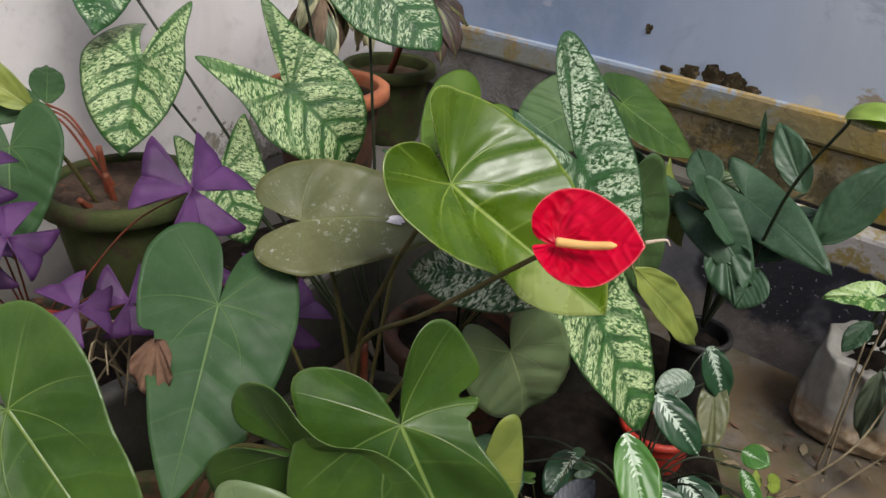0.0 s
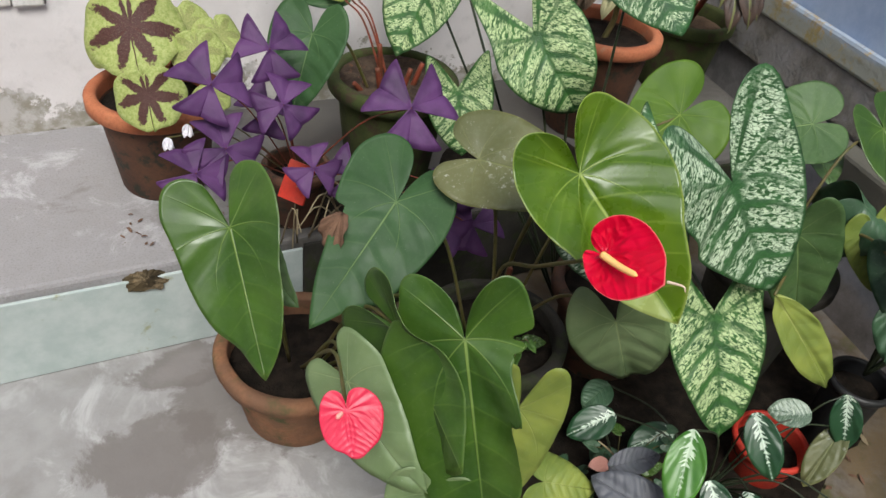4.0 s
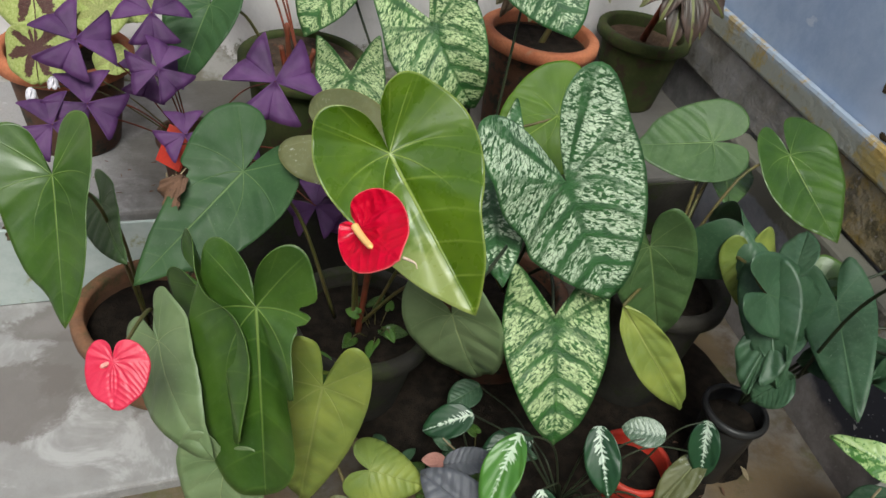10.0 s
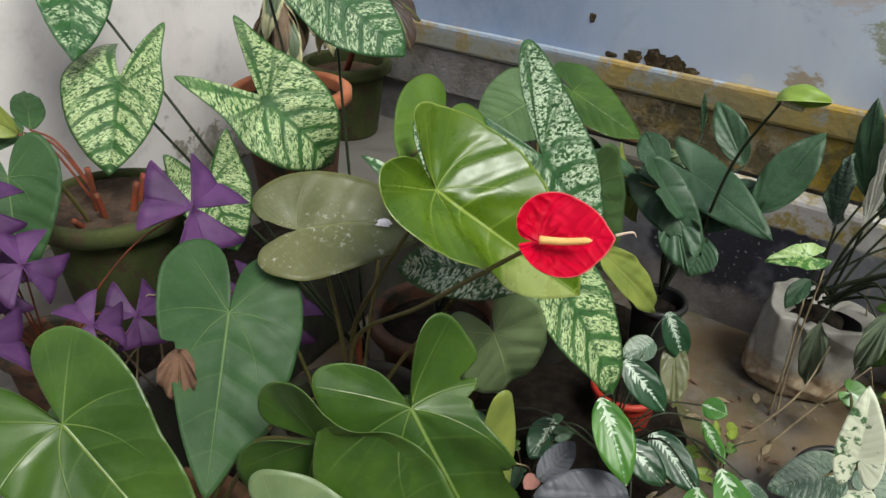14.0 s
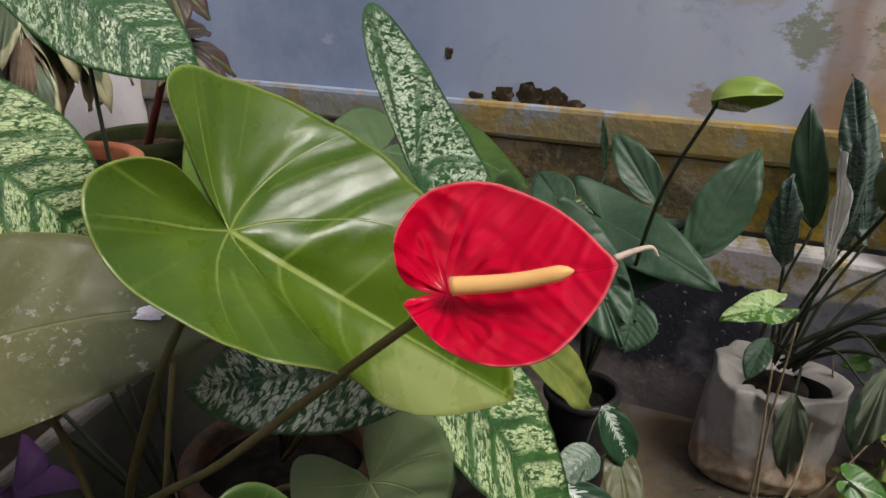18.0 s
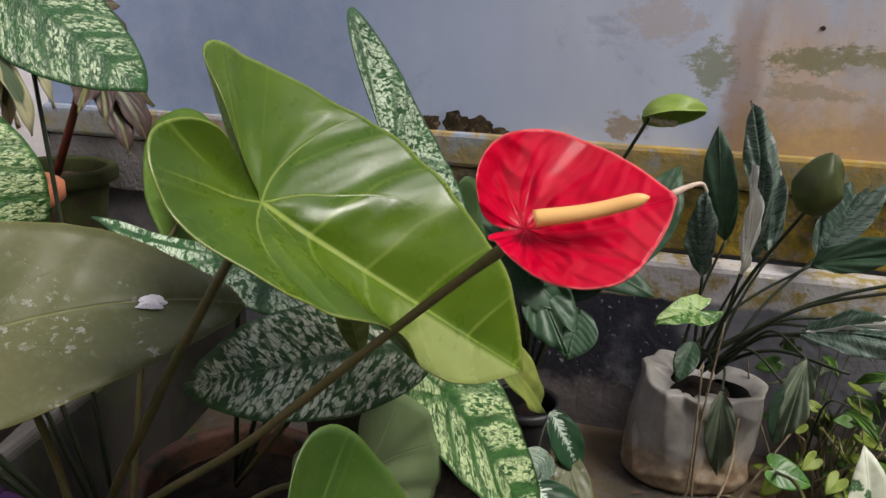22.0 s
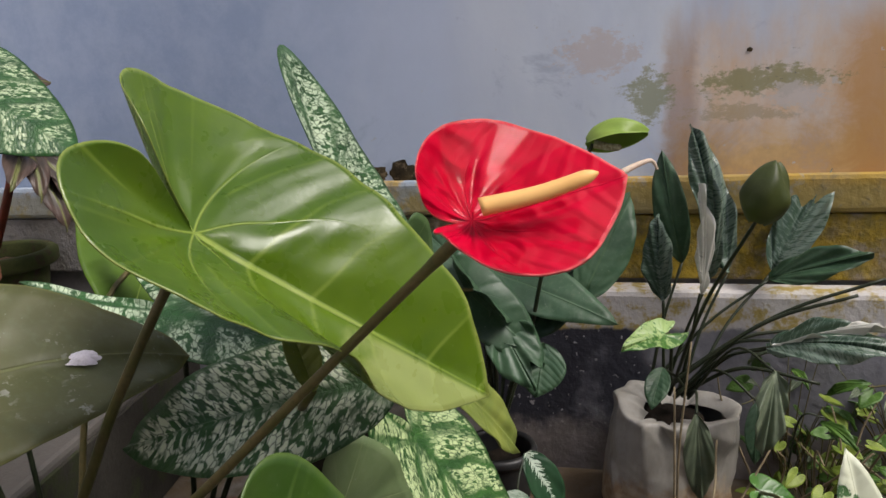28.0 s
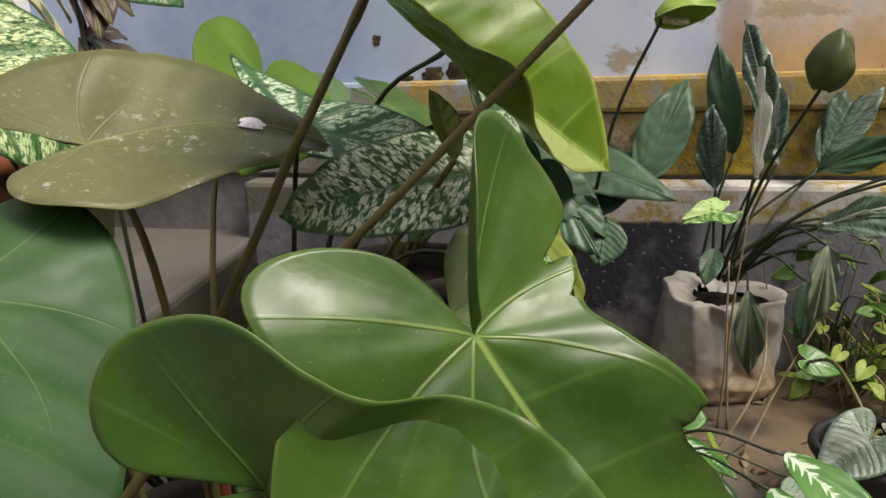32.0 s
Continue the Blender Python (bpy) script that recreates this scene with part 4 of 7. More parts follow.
def ray_curve(values, n):
    """Values at the rays from the tip round to the sinus, joined by smooth curves."""
    a, k = RAYS, len(RAYS)
    m = [(values[min(i + 1, k - 1)] - values[max(i - 1, 0)]) / (a[min(i + 1, k - 1)] - a[max(i - 1, 0)]) for i in range(k)]
    out = []
    for i in range(k - 1):
        h = a[i + 1] - a[i]
        for j in range(n):
            t = j / n
            out.append((2 * t ** 3 - 3 * t * t + 1) * values[i] + (t ** 3 - 2 * t * t + t) * h * m[i] + (3 * t * t - 2 * t ** 3) * values[i + 1] + (t ** 3 - t * t) * h * m[i + 1])
    return out + [values[-1]]


def ray_blade(name, ln, right, left, material, belly=1.25, gutter=0.0, fan=(), bend=0.5, laterals=0.0, wave=0.004, bite=(), thick=0.0009, rings=16, fine=6, seed=1):
    """A leaf blade whose halves differ: each half gives the reach of its rim and the rise of its rim on the rays from tip to sinus.
    belly: how late the surface bends up to the rim; gutter: how deep the veins sink; fan: where veins leave the stalk; laterals: side veins along the midrib."""
    angle = ray_curve(RAYS, fine)
    rim = []
    for sign, (reach, rise) in ((1, right), (-1, left)):
        r, h = ray_curve((1.0,) + tuple(reach), fine), ray_curve((0.0,) + tuple(rise), fine)
        rim.append([(sign, a, p, q) for a, p, q in zip(angle, r, h)])
    out = rim[0][::-1] + rim[1][1:]
    n = len(out)
    verts, blade_uv, ring_uv = [(0, 0, 0)], [(0, 0)], [(0, 0.5)]
    for j in range(1, rings + 1):
        s = (j / rings) ** 0.85
        for i, (sign, a, p, q) in enumerate(out):
            k = s
            for at, wide, deep in bite:
                d = abs(sign * math.degrees(a) - at)
                if d < wide:
                    k = min(k, 1 - deep * (0.5 + 0.5 * math.cos(math.pi * d / wide)) * (0.9 + 0.1 * math.sin(i * 2.1)))
            r = p * k
            x, y = sign * r * math.sin(a), r * math.cos(a)
            z = q * k ** belly
            if gutter:
                dip = 0.0
                for f in fan:
                    d = (a - (radians(f) - bend * r)) * r
                    dip = max(dip, math.exp(-(d / 0.03) ** 2) * min(1, r * 8) * (1 - 0.7 * k ** 3))
                if laterals:
                    ax = abs(x)
                    c = 0.5 + 0.5 * math.cos(2 * math.pi * (laterals * (y - 0.40 * ax - 0.9 * ax * ax) - 0.5))
                    dip = max(dip, c ** 2 * min(1, ax * 9) * (1 - 0.6 * k ** 3) * min(1, max(0, y * 10 + 0.2)))
                z -= gutter * dip + gutter * 0.8 * math.exp(-(x / 0.025) ** 2) * (1 if y > 0 else 0) * min(1, r * 8)
            z += wave * k * k * (math.sin(i * 0.21 + seed * 1.7) + 0.5 * math.sin(i * 0.53 + seed))
            verts.append((x * ln, y * ln, z * ln))
            blade_uv.append((x, y)), ring_uv.append((k, i / (n - 1)))
    top = len(verts)
    faces = [(0, 1 + i, 2 + i) for i in range(n - 1)]
    for j in range(rings - 1):
        a = 1 + j * n
        faces += [(a + i, a + n + i, a + n + i + 1, a + i + 1) for i in range(n - 1)]
    under = [tuple(v + top for v in f)[::-1] for f in faces]
    verts += [(x, y, z - thick) for x, y, z in verts]
    last = 1 + (rings - 1) * n
    edge = [(last + i, last + i + top, last + i + 1 + top, last + i + 1) for i in range(n - 1)]
    # from sinus to tip on the right half the rim runs the other way, so the upper faces are turned to look up
    faces, under, edge = [f[::-1] for f in faces], [f[::-1] for f in under], [f[::-1] for f in edge]
    return mesh_of(name, verts, faces + under + edge, material, uvs={"blade": blade_uv * 2, "ring": ring_uv * 2})


def lay(base, tip, normal):
    """The pose of a blade whose stalk meets it at base, whose tip points to tip and whose upper side faces normal."""
    y = (Vector(tip) - Vector(base)).normalized()
    z = Vector(normal)
    z = (z - y * z.dot(y)).normalized()
    x = y.cross(z)
    m = Matrix((x, y, z)).transposed().to_4x4()
    m.translation = Vector(base)
    return m


def put_leaf(plant, kind, base, tip, normal, w, material, root=None, stalk=STALK, name="leaf", label="", r=0.0028, sag=0.25, stalk_name="petiole", via=(), **more):
    """A leaf and its stalk as parts of a plant; root: where the stalk rises."""
    ln = (Vector(tip) - Vector(base)).length
    more.setdefault("seed", round(base[0] * 37 + base[1] * 91) % 23)
    if kind == "rays":
        me = ray_blade(name, ln, material=material, **more)
    else:
        more.setdefault("quilt", 0.007 if kind in ("heart", "arrow", "disc") else 0.002)
        me = blade(name, kind, ln, w, material, **more)
    leaf = part(name, me, plant, lay(base, tip, normal), label)
    if root:
        a, b = Vector(root), Vector(base)
        up = a.lerp(b, 0.5) + Vector((0, 0, (b - a).length * sag)) + Vector(((a - b).y, (b - a).x, 0)) * 0.05
        end = b - lay(base, tip, normal).to_3x3().col[2] * 0.003
        part(stalk_name, tube(stalk_name, [a, *(via or (up,)), end], r * 1.25, r * 0.85, stalk, knob=0.35), plant)
    return leaf


def pot(label, place, r, h, material, rim_material=None, soil=SOIL, lip=0.014, taper=0.72, fill=0.03, rim_h=0.03, wobble=0.0, name="flower_pot", soil_label="", group="flower pots", tilt=0.0):
    x, y, z = place
    ob = tagged(new(name), label, "flower pot", group)
    ob.empty_display_size = 0.02
    ob.matrix_basis = pose(x, y, z, tilt, 0, 0)
    rb = r * taper
    body = lathe("body", [(r * 0.93, h - rim_h + 0.002), (r * 0.9, h - rim_h - 0.03), (rb * 0.9, 0.012), (0.0, 0.012), (0.0, 0.0), (rb, 0.0), (rb + 0.004, 0.006), (r * 0.955, h - rim_h - 0.002)], material, wobble=wobble, seed=x * 9)
    part("body", body, ob, ob.matrix_basis)
    rim = lathe("rim", [(r * 0.93, h - rim_h - 0.002), (r * 0.925, h - 0.006), (r * 0.95, h), (r + lip * 0.6, h), (r + lip, h - 0.005), (r + lip, h - rim_h + 0.005), (r + lip * 0.5, h - rim_h), (r * 0.95, h - rim_h - 0.002)], rim_material or material, wobble=wobble, seed=x * 9)
    part("rim", rim, ob, ob.matrix_basis)
    rings, n = 9, 40
    verts, faces = [(0, 0, h - fill)], [(0, 1 + k, 1 + (k + 1) % n) for k in range(n)]
    for j in range(1, rings + 1):
        for k in range(n):
            a, q = 2 * math.pi * k / n, r * 0.94 * j / rings
            lump = noise.noise(Vector((math.cos(a) * q * 60 + x * 7, math.sin(a) * q * 60, y * 5))) * 0.006
            verts.append((q * math.cos(a), q * math.sin(a), h - fill + (lump if j < rings else -0.004)))
    for j in range(rings - 1):
        for k in range(n):
            a, b = 1 + j * n + k, 1 + j * n + (k + 1) % n
            faces.append((a, a + n, b + n, b))
    part("soil", mesh_of("soil", verts, faces, soil), ob, ob.matrix_basis, soil_label)
    return ob


# ---- the place ----
STEP, PLAT, FLOOR = 0.825, 0.235, 0.04
C0 = Vector((1.731, 1.31, 0))           # the corner of the two walls
RUN = Vector((-0.145, -1.0, 0)).normalized()   # along the blue wall, from the corner
OUT = Vector((-RUN.y, RUN.x, 0)) * -1          # out of the blue wall, into the yard
if OUT.x > 0:
    OUT = -OUT


def strip(name, material, off0, off1, z0, z1, label, near=0.0, length=4.6, slope=0.0, kind="structure", bevel=0.004):
    """A long solid along the blue wall, from off0 to off1 in front of it."""
    a, b = C0 + RUN * near, C0 + RUN * length
    me = slab(name, [(p.x, p.y) for p in (a + OUT * off0, a + OUT * off1, b + OUT * off1, b + OUT * off0)], z0, z1, material, bevel)
    return solid(name, me, label, kind=kind)


far_ground = slab("ground", [(-40, -40), (40, -40), (40, 40), (-40, 40)], -0.2, FLOOR - 0.025, CONCRETE_DAMP, 0)
solid("ground", far_ground, "damp brown concrete yard with moss and grit", kind="structure")
solid("floor", slab("floor", [(-2.6, 0.372), (0.50, 0.385), (0.50, STEP + 0.02), (-2.6, STEP + 0.02)], -0.06, FLOOR, CONCRETE), "worn grey concrete floor slab with wet stains", kind="structure")
solid("platform", slab("platform", [(-2.6, STEP), (1.75, STEP), (1.75, 1.35), (-2.6, 1.35)], -0.05, PLAT, CONCRETE_WET_SHADED, 0.008), "raised concrete platform beside the wall, patched and stained", kind="structure")
# dark strip: the shade on the step face is painted into its colour
solid("step_face_dark", slab("step_face_dark", [(0.412, STEP - 0.008), (1.64, STEP - 0.008), (1.64, STEP - 0.001), (0.412, STEP - 0.001)], FLOOR - 0.02, PLAT - 0.012, SHADE_DARK, 0.002), "mossy face of the step behind the pots, darkened in colour for shade", kind="structure")
solid("trim", slab("trim", [(-2.6, STEP - 0.008), (0.41, STEP - 0.008), (0.41, STEP - 0.001), (-2.6, STEP - 0.001)], FLOOR + 0.002, PLAT - 0.02, GREENISH, 0.002), "pale green painted face of the concrete step", kind="structure")

WX, WZ0, WZ1 = 0.068, 0.50, 1.45
solid("wall_north", slab("wall_north", [(WX, 1.31), (1.95, 1.31), (1.95, 1.47), (WX, 1.47)], 0.2, 2.7, GREYWALL, 0), "greyed white plaster wall with flaking paint", kind="structure")
solid("wall_north_low", slab("wall_north_low", [(-2.8, 1.31), (WX, 1.31), (WX, 1.47), (-2.8, 1.47)], 0.2, WZ0, GREYWALL, 0), "flaking plaster wall under the window", kind="structure")
solid("wall_north_high", slab("wall_north_high", [(-2.8, 1.31), (WX, 1.31), (WX, 1.47), (-2.8, 1.47)], WZ1, 2.7, GREYWALL, 0), "plaster wall over the window", kind="structure")
solid("wall_north_far", slab("wall_north_far", [(-2.8, 1.31), (-1.0, 1.31), (-1.0, 1.47), (-2.8, 1.47)], WZ0, WZ1, GREYWALL, 0), "plaster wall beside the window", kind="structure")
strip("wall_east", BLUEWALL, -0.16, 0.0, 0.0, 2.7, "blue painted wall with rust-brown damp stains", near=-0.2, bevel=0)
strip("wall_east_bead", BEAD, 0.002, 0.022, 0.475, 0.540, "yellowed mossy bead along the blue wall", bevel=0.009)
strip("wall_east_skirting", SKIRT, 0.002, 0.014, 0.36, 0.473, "mossy yellow plaster strip low on the wall", bevel=0.004)
strip("wall_east_footing", FOOTING, 0.002, 0.065, -0.05, 0.352, "dark stained footing with a pale worn top edge", near=0.49, bevel=0.010)

# unseen walls, added behind and beside the camera to block low sky light
solid("sky_blocker_south", slab("sky_blocker_south", [(-3.4, -3.4), (1.3, -3.4), (1.3, -3.25), (-3.4, -3.25)], 0.0, 2.9, GREYWALL, 0), "plain plaster wall added out of view across the yard to block low sky", kind="structure")
solid("sky_blocker_west", slab("sky_blocker_west", [(-3.55, -3.4), (-3.4, -3.4), (-3.4, 1.5), (-3.55, 1.5)], 0.0, 2.9, GREYWALL, 0), "plain plaster wall added out of view at the yard's side to block low sky", kind="structure")

win = thing("window_1", (-0.4, 1.33, WZ0), "boarded wooden window in a flaking white frame", "window")
win["kind"] = "structure"
part("window_frame", slab("window_frame", [(WX - 0.055, 1.295), (WX - 0.002, 1.295), (WX - 0.002, 1.40), (WX - 0.055, 1.40)], WZ0 + 0.002, WZ1, WHITEPAINT, 0.004), win, label="white painted upright of the frame")
part("window_frame", slab("window_frame", [(-1.0, 1.30), (WX - 0.057, 1.30), (WX - 0.057, 1.40), (-1.0, 1.40)], WZ0 + 0.002, WZ0 + 0.03, WHITEPAINT, 0.004), win, label="white painted bottom rail")
part("casing", slab("casing", [(WX - 0.10, 1.325), (WX - 0.063, 1.325), (WX - 0.063, 1.39), (WX - 0.10, 1.39)], WZ0 + 0.032, WZ1, BOARDS, 0.004), win)
for k in range(7):
    bx = WX - 0.105 - 0.125 * k
    part("board", slab("board", [(bx - 0.12, 1.335 + 0.004 * (k % 2)), (bx, 1.335 + 0.004 * (k % 2)), (bx, 1.375), (bx - 0.12, 1.375)], WZ0 + 0.032, WZ1, BOARDS, 0.003), win)


def spadix_mesh(name, a, b, r, material):
    """A blunt, slightly bent rod."""
    a, b = Vector(a), Vector(b)
    line = [a, a.lerp(b, 0.5) + Vector((0, 0, -0.0015)), b]
    me_pts = smooth_line(line, 10)
    verts, faces, k = [], [], 14
    d = (b - a).normalized()
    s = d.orthogonal().normalized()
    u = d.cross(s)
    n = len(me_pts)
    for i, c in enumerate(me_pts):
        f = i / (n - 1)
        rr = r * (1.12 - 0.25 * f) * min(1.0, math.sqrt(max(0.02, (1 - f) * 9)))
        for j in range(k):
            q = 2 * math.pi * j / k
            verts.append(c + (s * math.cos(q) + u * math.sin(q)) * rr)
    for i in range(n - 1):
        for j in range(k):
            p, q = i * k + j, i * k + (j + 1) % k
            faces.append((p, q, q + k, p + k))
    faces += [tuple(range(k))[::-1], tuple(range(len(verts) - k, len(verts)))]
    return mesh_of(name, verts, faces, material)


def blotch(name, w, h, material, seed, thick=0.004):
    """An irregular, shallow broken patch that faces y-."""
    n, verts, faces = 36, [(0, -thick, 0)], []
    for j, s in ((1, 0.55), (2, 1.0)):
        for k in range(n):
            a = 2 * math.pi * k / n
            q = s * (1 + 0.38 * noise.noise(Vector((math.cos(a) * 1.6, math.sin(a) * 1.6, seed))) + 0.2 * noise.noise(Vector((math.cos(a) * 4, math.sin(a) * 4, seed + 5))))
            verts.append((w / 2 * q * math.cos(a), -thick * (0.35 + 0.65 * abs(noise.noise(Vector((k * 0.7, j, seed))))) if j == 1 else 0.001, h / 2 * q * math.sin(a)))
    faces += [(0, 1 + k, 1 + (k + 1) % n) for k in range(n)]
    faces += [(1 + k, 1 + n + k, 1 + n + (k + 1) % n, 1 + (k + 1) % n) for k in range(n)]
    return mesh_of(name, verts, faces, material, smooth=False)


LEAFLET = {}


def oxalis_leaf(plant, centre, normal, size, turn, root):
    """Three wedge leaflets round the end of a thin stalk."""
    key = round(size, 3)
    if key not in LEAFLET:
        LEAFLET[key] = blade("leaflet", "wedge", size, size * 1.55, OXALIS, fold=0.2, arch=0.1, cup=0, wave=0.02, quilt=0.0, rings=5)
    n = Vector(normal).normalized()
    side = n.orthogonal().normalized()
    for k in range(3):
        d = Matrix.Rotation(radians(turn + 120 * k), 3, n) @ side - n * 0.18
        part("leaflet", LEAFLET[key], plant, lay(centre, Vector(centre) + d * size, n))
    a, b = Vector(root), Vector(centre)
    part("petiole", tube("petiole", [a, a.lerp(b, 0.6) + Vector((0, 0, 0.03)), b], 0.0014, 0.0011, STALK_RED, sides=6), plant)


def white_flower(plant, place, root):
    p = Vector(place)
    for k in range(5):
        a = 2 * math.pi * k / 5
        tip = p + Vector((math.cos(a) * 0.008, math.sin(a) * 0.008 - 0.003, -0.018))
        part("petal", blade("petal", "oval", 0.02, 0.011, WHITEPETAL, rings=3, quilt=0), plant, lay(p, tip, (math.cos(a), math.sin(a), 0.5)))
    a = Vector(root)
    part("flower_stalk", tube("flower_stalk", [a, a.lerp(p, 0.6) + Vector((0, 0, 0.04)), p], 0.0013, 0.001, STALK, sides=6), plant)


def hood(plant, base, tip, w, depth, wrap, material, root, back, label):
    """A cupped spathe that bends round a knobbly spike, on a long dark stalk; back: where its closed side faces."""
    b, t = Vector(base), Vector(tip)
    m = lay(base, tip, back)
    length = (t - b).length
    nu, nv, verts, faces = 20, 27, [], []
    for shell in (1.0, 0.95):
        for i in range(nu):
            u = i / (nu - 1)
            r = math.sin(math.pi * (u * 0.93 + 0.05)) ** 0.62 * (1.1 - 0.3 * u) * shell
            for k in range(nv):
                a = radians(wrap) * (2 * k / (nv - 1) - 1)
                v = noise.noise(Vector((math.sin(a) * 1.3, u * 2.4, math.cos(a) * 1.3 + w * 60)))
                q = r * (1 + 0.26 * v + 0.12 * (abs(a) / radians(wrap)) ** 6)
                verts.append((q * math.sin(a) * w / 2, length * (u + 0.05 * v), q * math.cos(a) * depth))
    top = nu * nv
    for i in range(nu - 1):
        for k in range(nv - 1):
            f = (i * nv + k, i * nv + k + 1, (i + 1) * nv + k + 1, (i + 1) * nv + k)
            faces += [f, tuple(c + top for c in f)[::-1]]
        for k in (0, nv - 1):
            c, d = i * nv + k, (i + 1) * nv + k
            faces.append((c, d, d + top, c + top))
    part("spathe", mesh_of("spathe", verts, faces, material), plant, m, label)
    up = m.to_3x3().col[2]
    part("spadix", spadix_mesh("spadix", b.lerp(t, 0.12), b.lerp(t, 0.55) - up * depth * 0.45, 0.0050, SPADIX_PALE), plant)
    a = Vector(root)
    part("flower_stalk", tube("flower_stalk", [a, a.lerp(b, 0.55) + Vector((0.0, 0.01, 0.01)), b.lerp(t, 0.1)], 0.0032, 0.0024, STALK_DARK), plant)


# ---- pots ----
pot("old terracotta pot with a mossy worn rim on the floor slab", (0.335, 0.605, FLOOR), 0.118, 0.160, CLAY_OLD, wobble=0.03, fill=0.035, rim_h=0.028)
pot("dark old clay pot under the anthurium leaves", (0.66, 0.53, FLOOR - 0.025), 0.118, 0.190, SHADE_DARK, SHADE_DARK, wobble=0.02)
pot("terracotta pot with a bright orange rim holding the begonia", (0.216, 1.078, PLAT), 0.106, 0.195, CLAY_WET, CLAY, lip=0.014)
pot("dark mossy clay pot with dry brown soil", (0.64, 0.985, PLAT), 0.112, 0.225, MOSSY, MOSSY, soil=SOIL_DEBRIS, fill=0.006)
pot("tall clay pot with a thick orange rim", (1.182, 1.064, PLAT), 0.118, 0.250, CLAY_WET, CLAY, lip=0.016)
pot("moss-green clay pot in the corner of the walls", (1.560, 1.195, PLAT), 0.108, 0.20, MOSSY, MOSSY, soil=SOIL_BROWN)
pot("dark clay pot among leaves near the blue wall", (1.20, 0.45, FLOOR - 0.025), 0.11, 0.28, SHADE_DARK, SHADE_DARK, wobble=0.02)
pot("shallow dark pot under the caladium", (0.94, 0.55, FLOOR - 0.025), 0.11, 0.20, CLAY_WET)
pot("small dark clay pot of oxalis on the platform", (0.42, 0.89, PLAT), 0.055, 0.12, CLAY_WET, lip=0.008, rim_h=0.02)
pot("black plastic pot beside the wall footing", (1.25, 0.22, FLOOR - 0.025), 0.052, 0.17, BLACKPLASTIC, lip=0.006, rim_h=0.015)
pot("black plastic pot of pothos on the ground", (1.0, -0.16, FLOOR - 0.025), 0.075, 0.10, BLACKPLASTIC, lip=0.006, rim_h=0.015)
pot("small red plastic pot under the arrowhead leaves", (1.070, 0.214, FLOOR - 0.025), 0.062, 0.085, REDPLASTIC, lip=0.005, rim_h=0.014)



# ---- anthuriums ----
ma = thing("anthurium", (0.66, 0.53, 0.18), "red flowering anthurium with broad heart-shaped green leaves in a dark pot", "plant", "anthuriums")
put_leaf(ma, "rays", (0.609, 0.363, 0.642), (0.687, 0.208, 0.512), (-0.204, -0.686, 0.698), 0.1, ANTH_BLEACHED, (0.655, 0.525, 0.185), right=((0.819, 0.646, 0.505, 0.437, 0.419, 0.417, 0.409, 0.221, 0.028), (-0.035, 0.030, 0.156, 0.142, 0.158, 0.128, 0.167, 0.158, 0.024)), left=((0.800, 0.588, 0.514, 0.475, 0.462, 0.434, 0.404, 0.228, 0.029), (0.161, 0.218, 0.205, 0.171, 0.115, 0.117, 0.169, 0.167, 0.022)), gutter=0.013, laterals=4.5, fan=(92, 135, 165), rings=24, fine=9, r=0.0034, via=((0.668, 0.535, 0.340), (0.613, 0.445, 0.500), (0.590, 0.395, 0.580)), label="glossy bright green heart-shaped leaf")
olive_leaf = put_leaf(ma, "heart", (0.581, 0.545, 0.553), (0.715, 0.424, 0.532), (-0.38, -0.55, 0.75), 0.149, ANTH_OLIVE, (0.655, 0.525, 0.185), fold=0.042, fold_right=0.369, cup=-0.358, roll=-0.013, arch=0.356, back=0.78, r=0.003, label="dull olive leaf with pale spots and a white patch")
torn_leaf = put_leaf(ma, "rays", (0.467, 0.562, 0.490), (0.309, 0.463, 0.381), (-0.223, -0.535, 0.815), 0.1, ANTH_DARK, (0.620, 0.550, 0.185), right=((0.764, 0.541, 0.435, 0.389, 0.385, 0.421, 0.418, 0.320, 0.046), (0.011, 0.020, 0.035, 0.066, 0.120, 0.146, 0.133, 0.061, 0.006)), left=((0.789, 0.686, 0.525, 0.435, 0.399, 0.391, 0.386, 0.306, 0.045), (-0.014, -0.026, -0.019, 0.006, 0.053, 0.108, 0.100, 0.005, -0.019)), gutter=0.006, laterals=5.0, fan=(92, 135), bite=((46, 12, 0.22),), label="dark green leaf with a brown torn edge")
put_leaf(ma, "heart", (0.726, 0.335, 0.383), (0.808, 0.347, 0.219), (-0.36, -0.90, -0.24), 0.144, ANTH_GREY, (0.655, 0.525, 0.185), fold=0.326, fold_right=-0.019, cup=-0.549, roll=-0.037, arch=0.21, back=0.952, label="dusty grey-green rounded leaf")
put_leaf(ma, "rays", (0.947, 0.553, 0.572), (0.819, 0.538, 0.491), (-0.331, -0.681, 0.654), 0.1, ANTH_SPRING, (0.680, 0.540, 0.185), right=((0.755, 0.640, 0.574, 0.522, 0.524, 0.559, 0.560, 0.399, 0.051), (-0.000, 0.001, 0.007, 0.016, 0.026, 0.048, 0.062, 0.006, -0.006)), left=((0.843, 0.748, 0.665, 0.616, 0.592, 0.565, 0.505, 0.356, 0.047), (0.001, 0.003, 0.008, 0.016, 0.029, 0.043, 0.039, 0.010, -0.001)), gutter=0.007, laterals=5.0, fan=(92, 135), label="bright green leaf behind the netted leaves")
mb = thing("anthurium", (0.335, 0.60, 0.165), "anthurium with a pink-red flower in an old terracotta pot", "plant", "anthuriums")
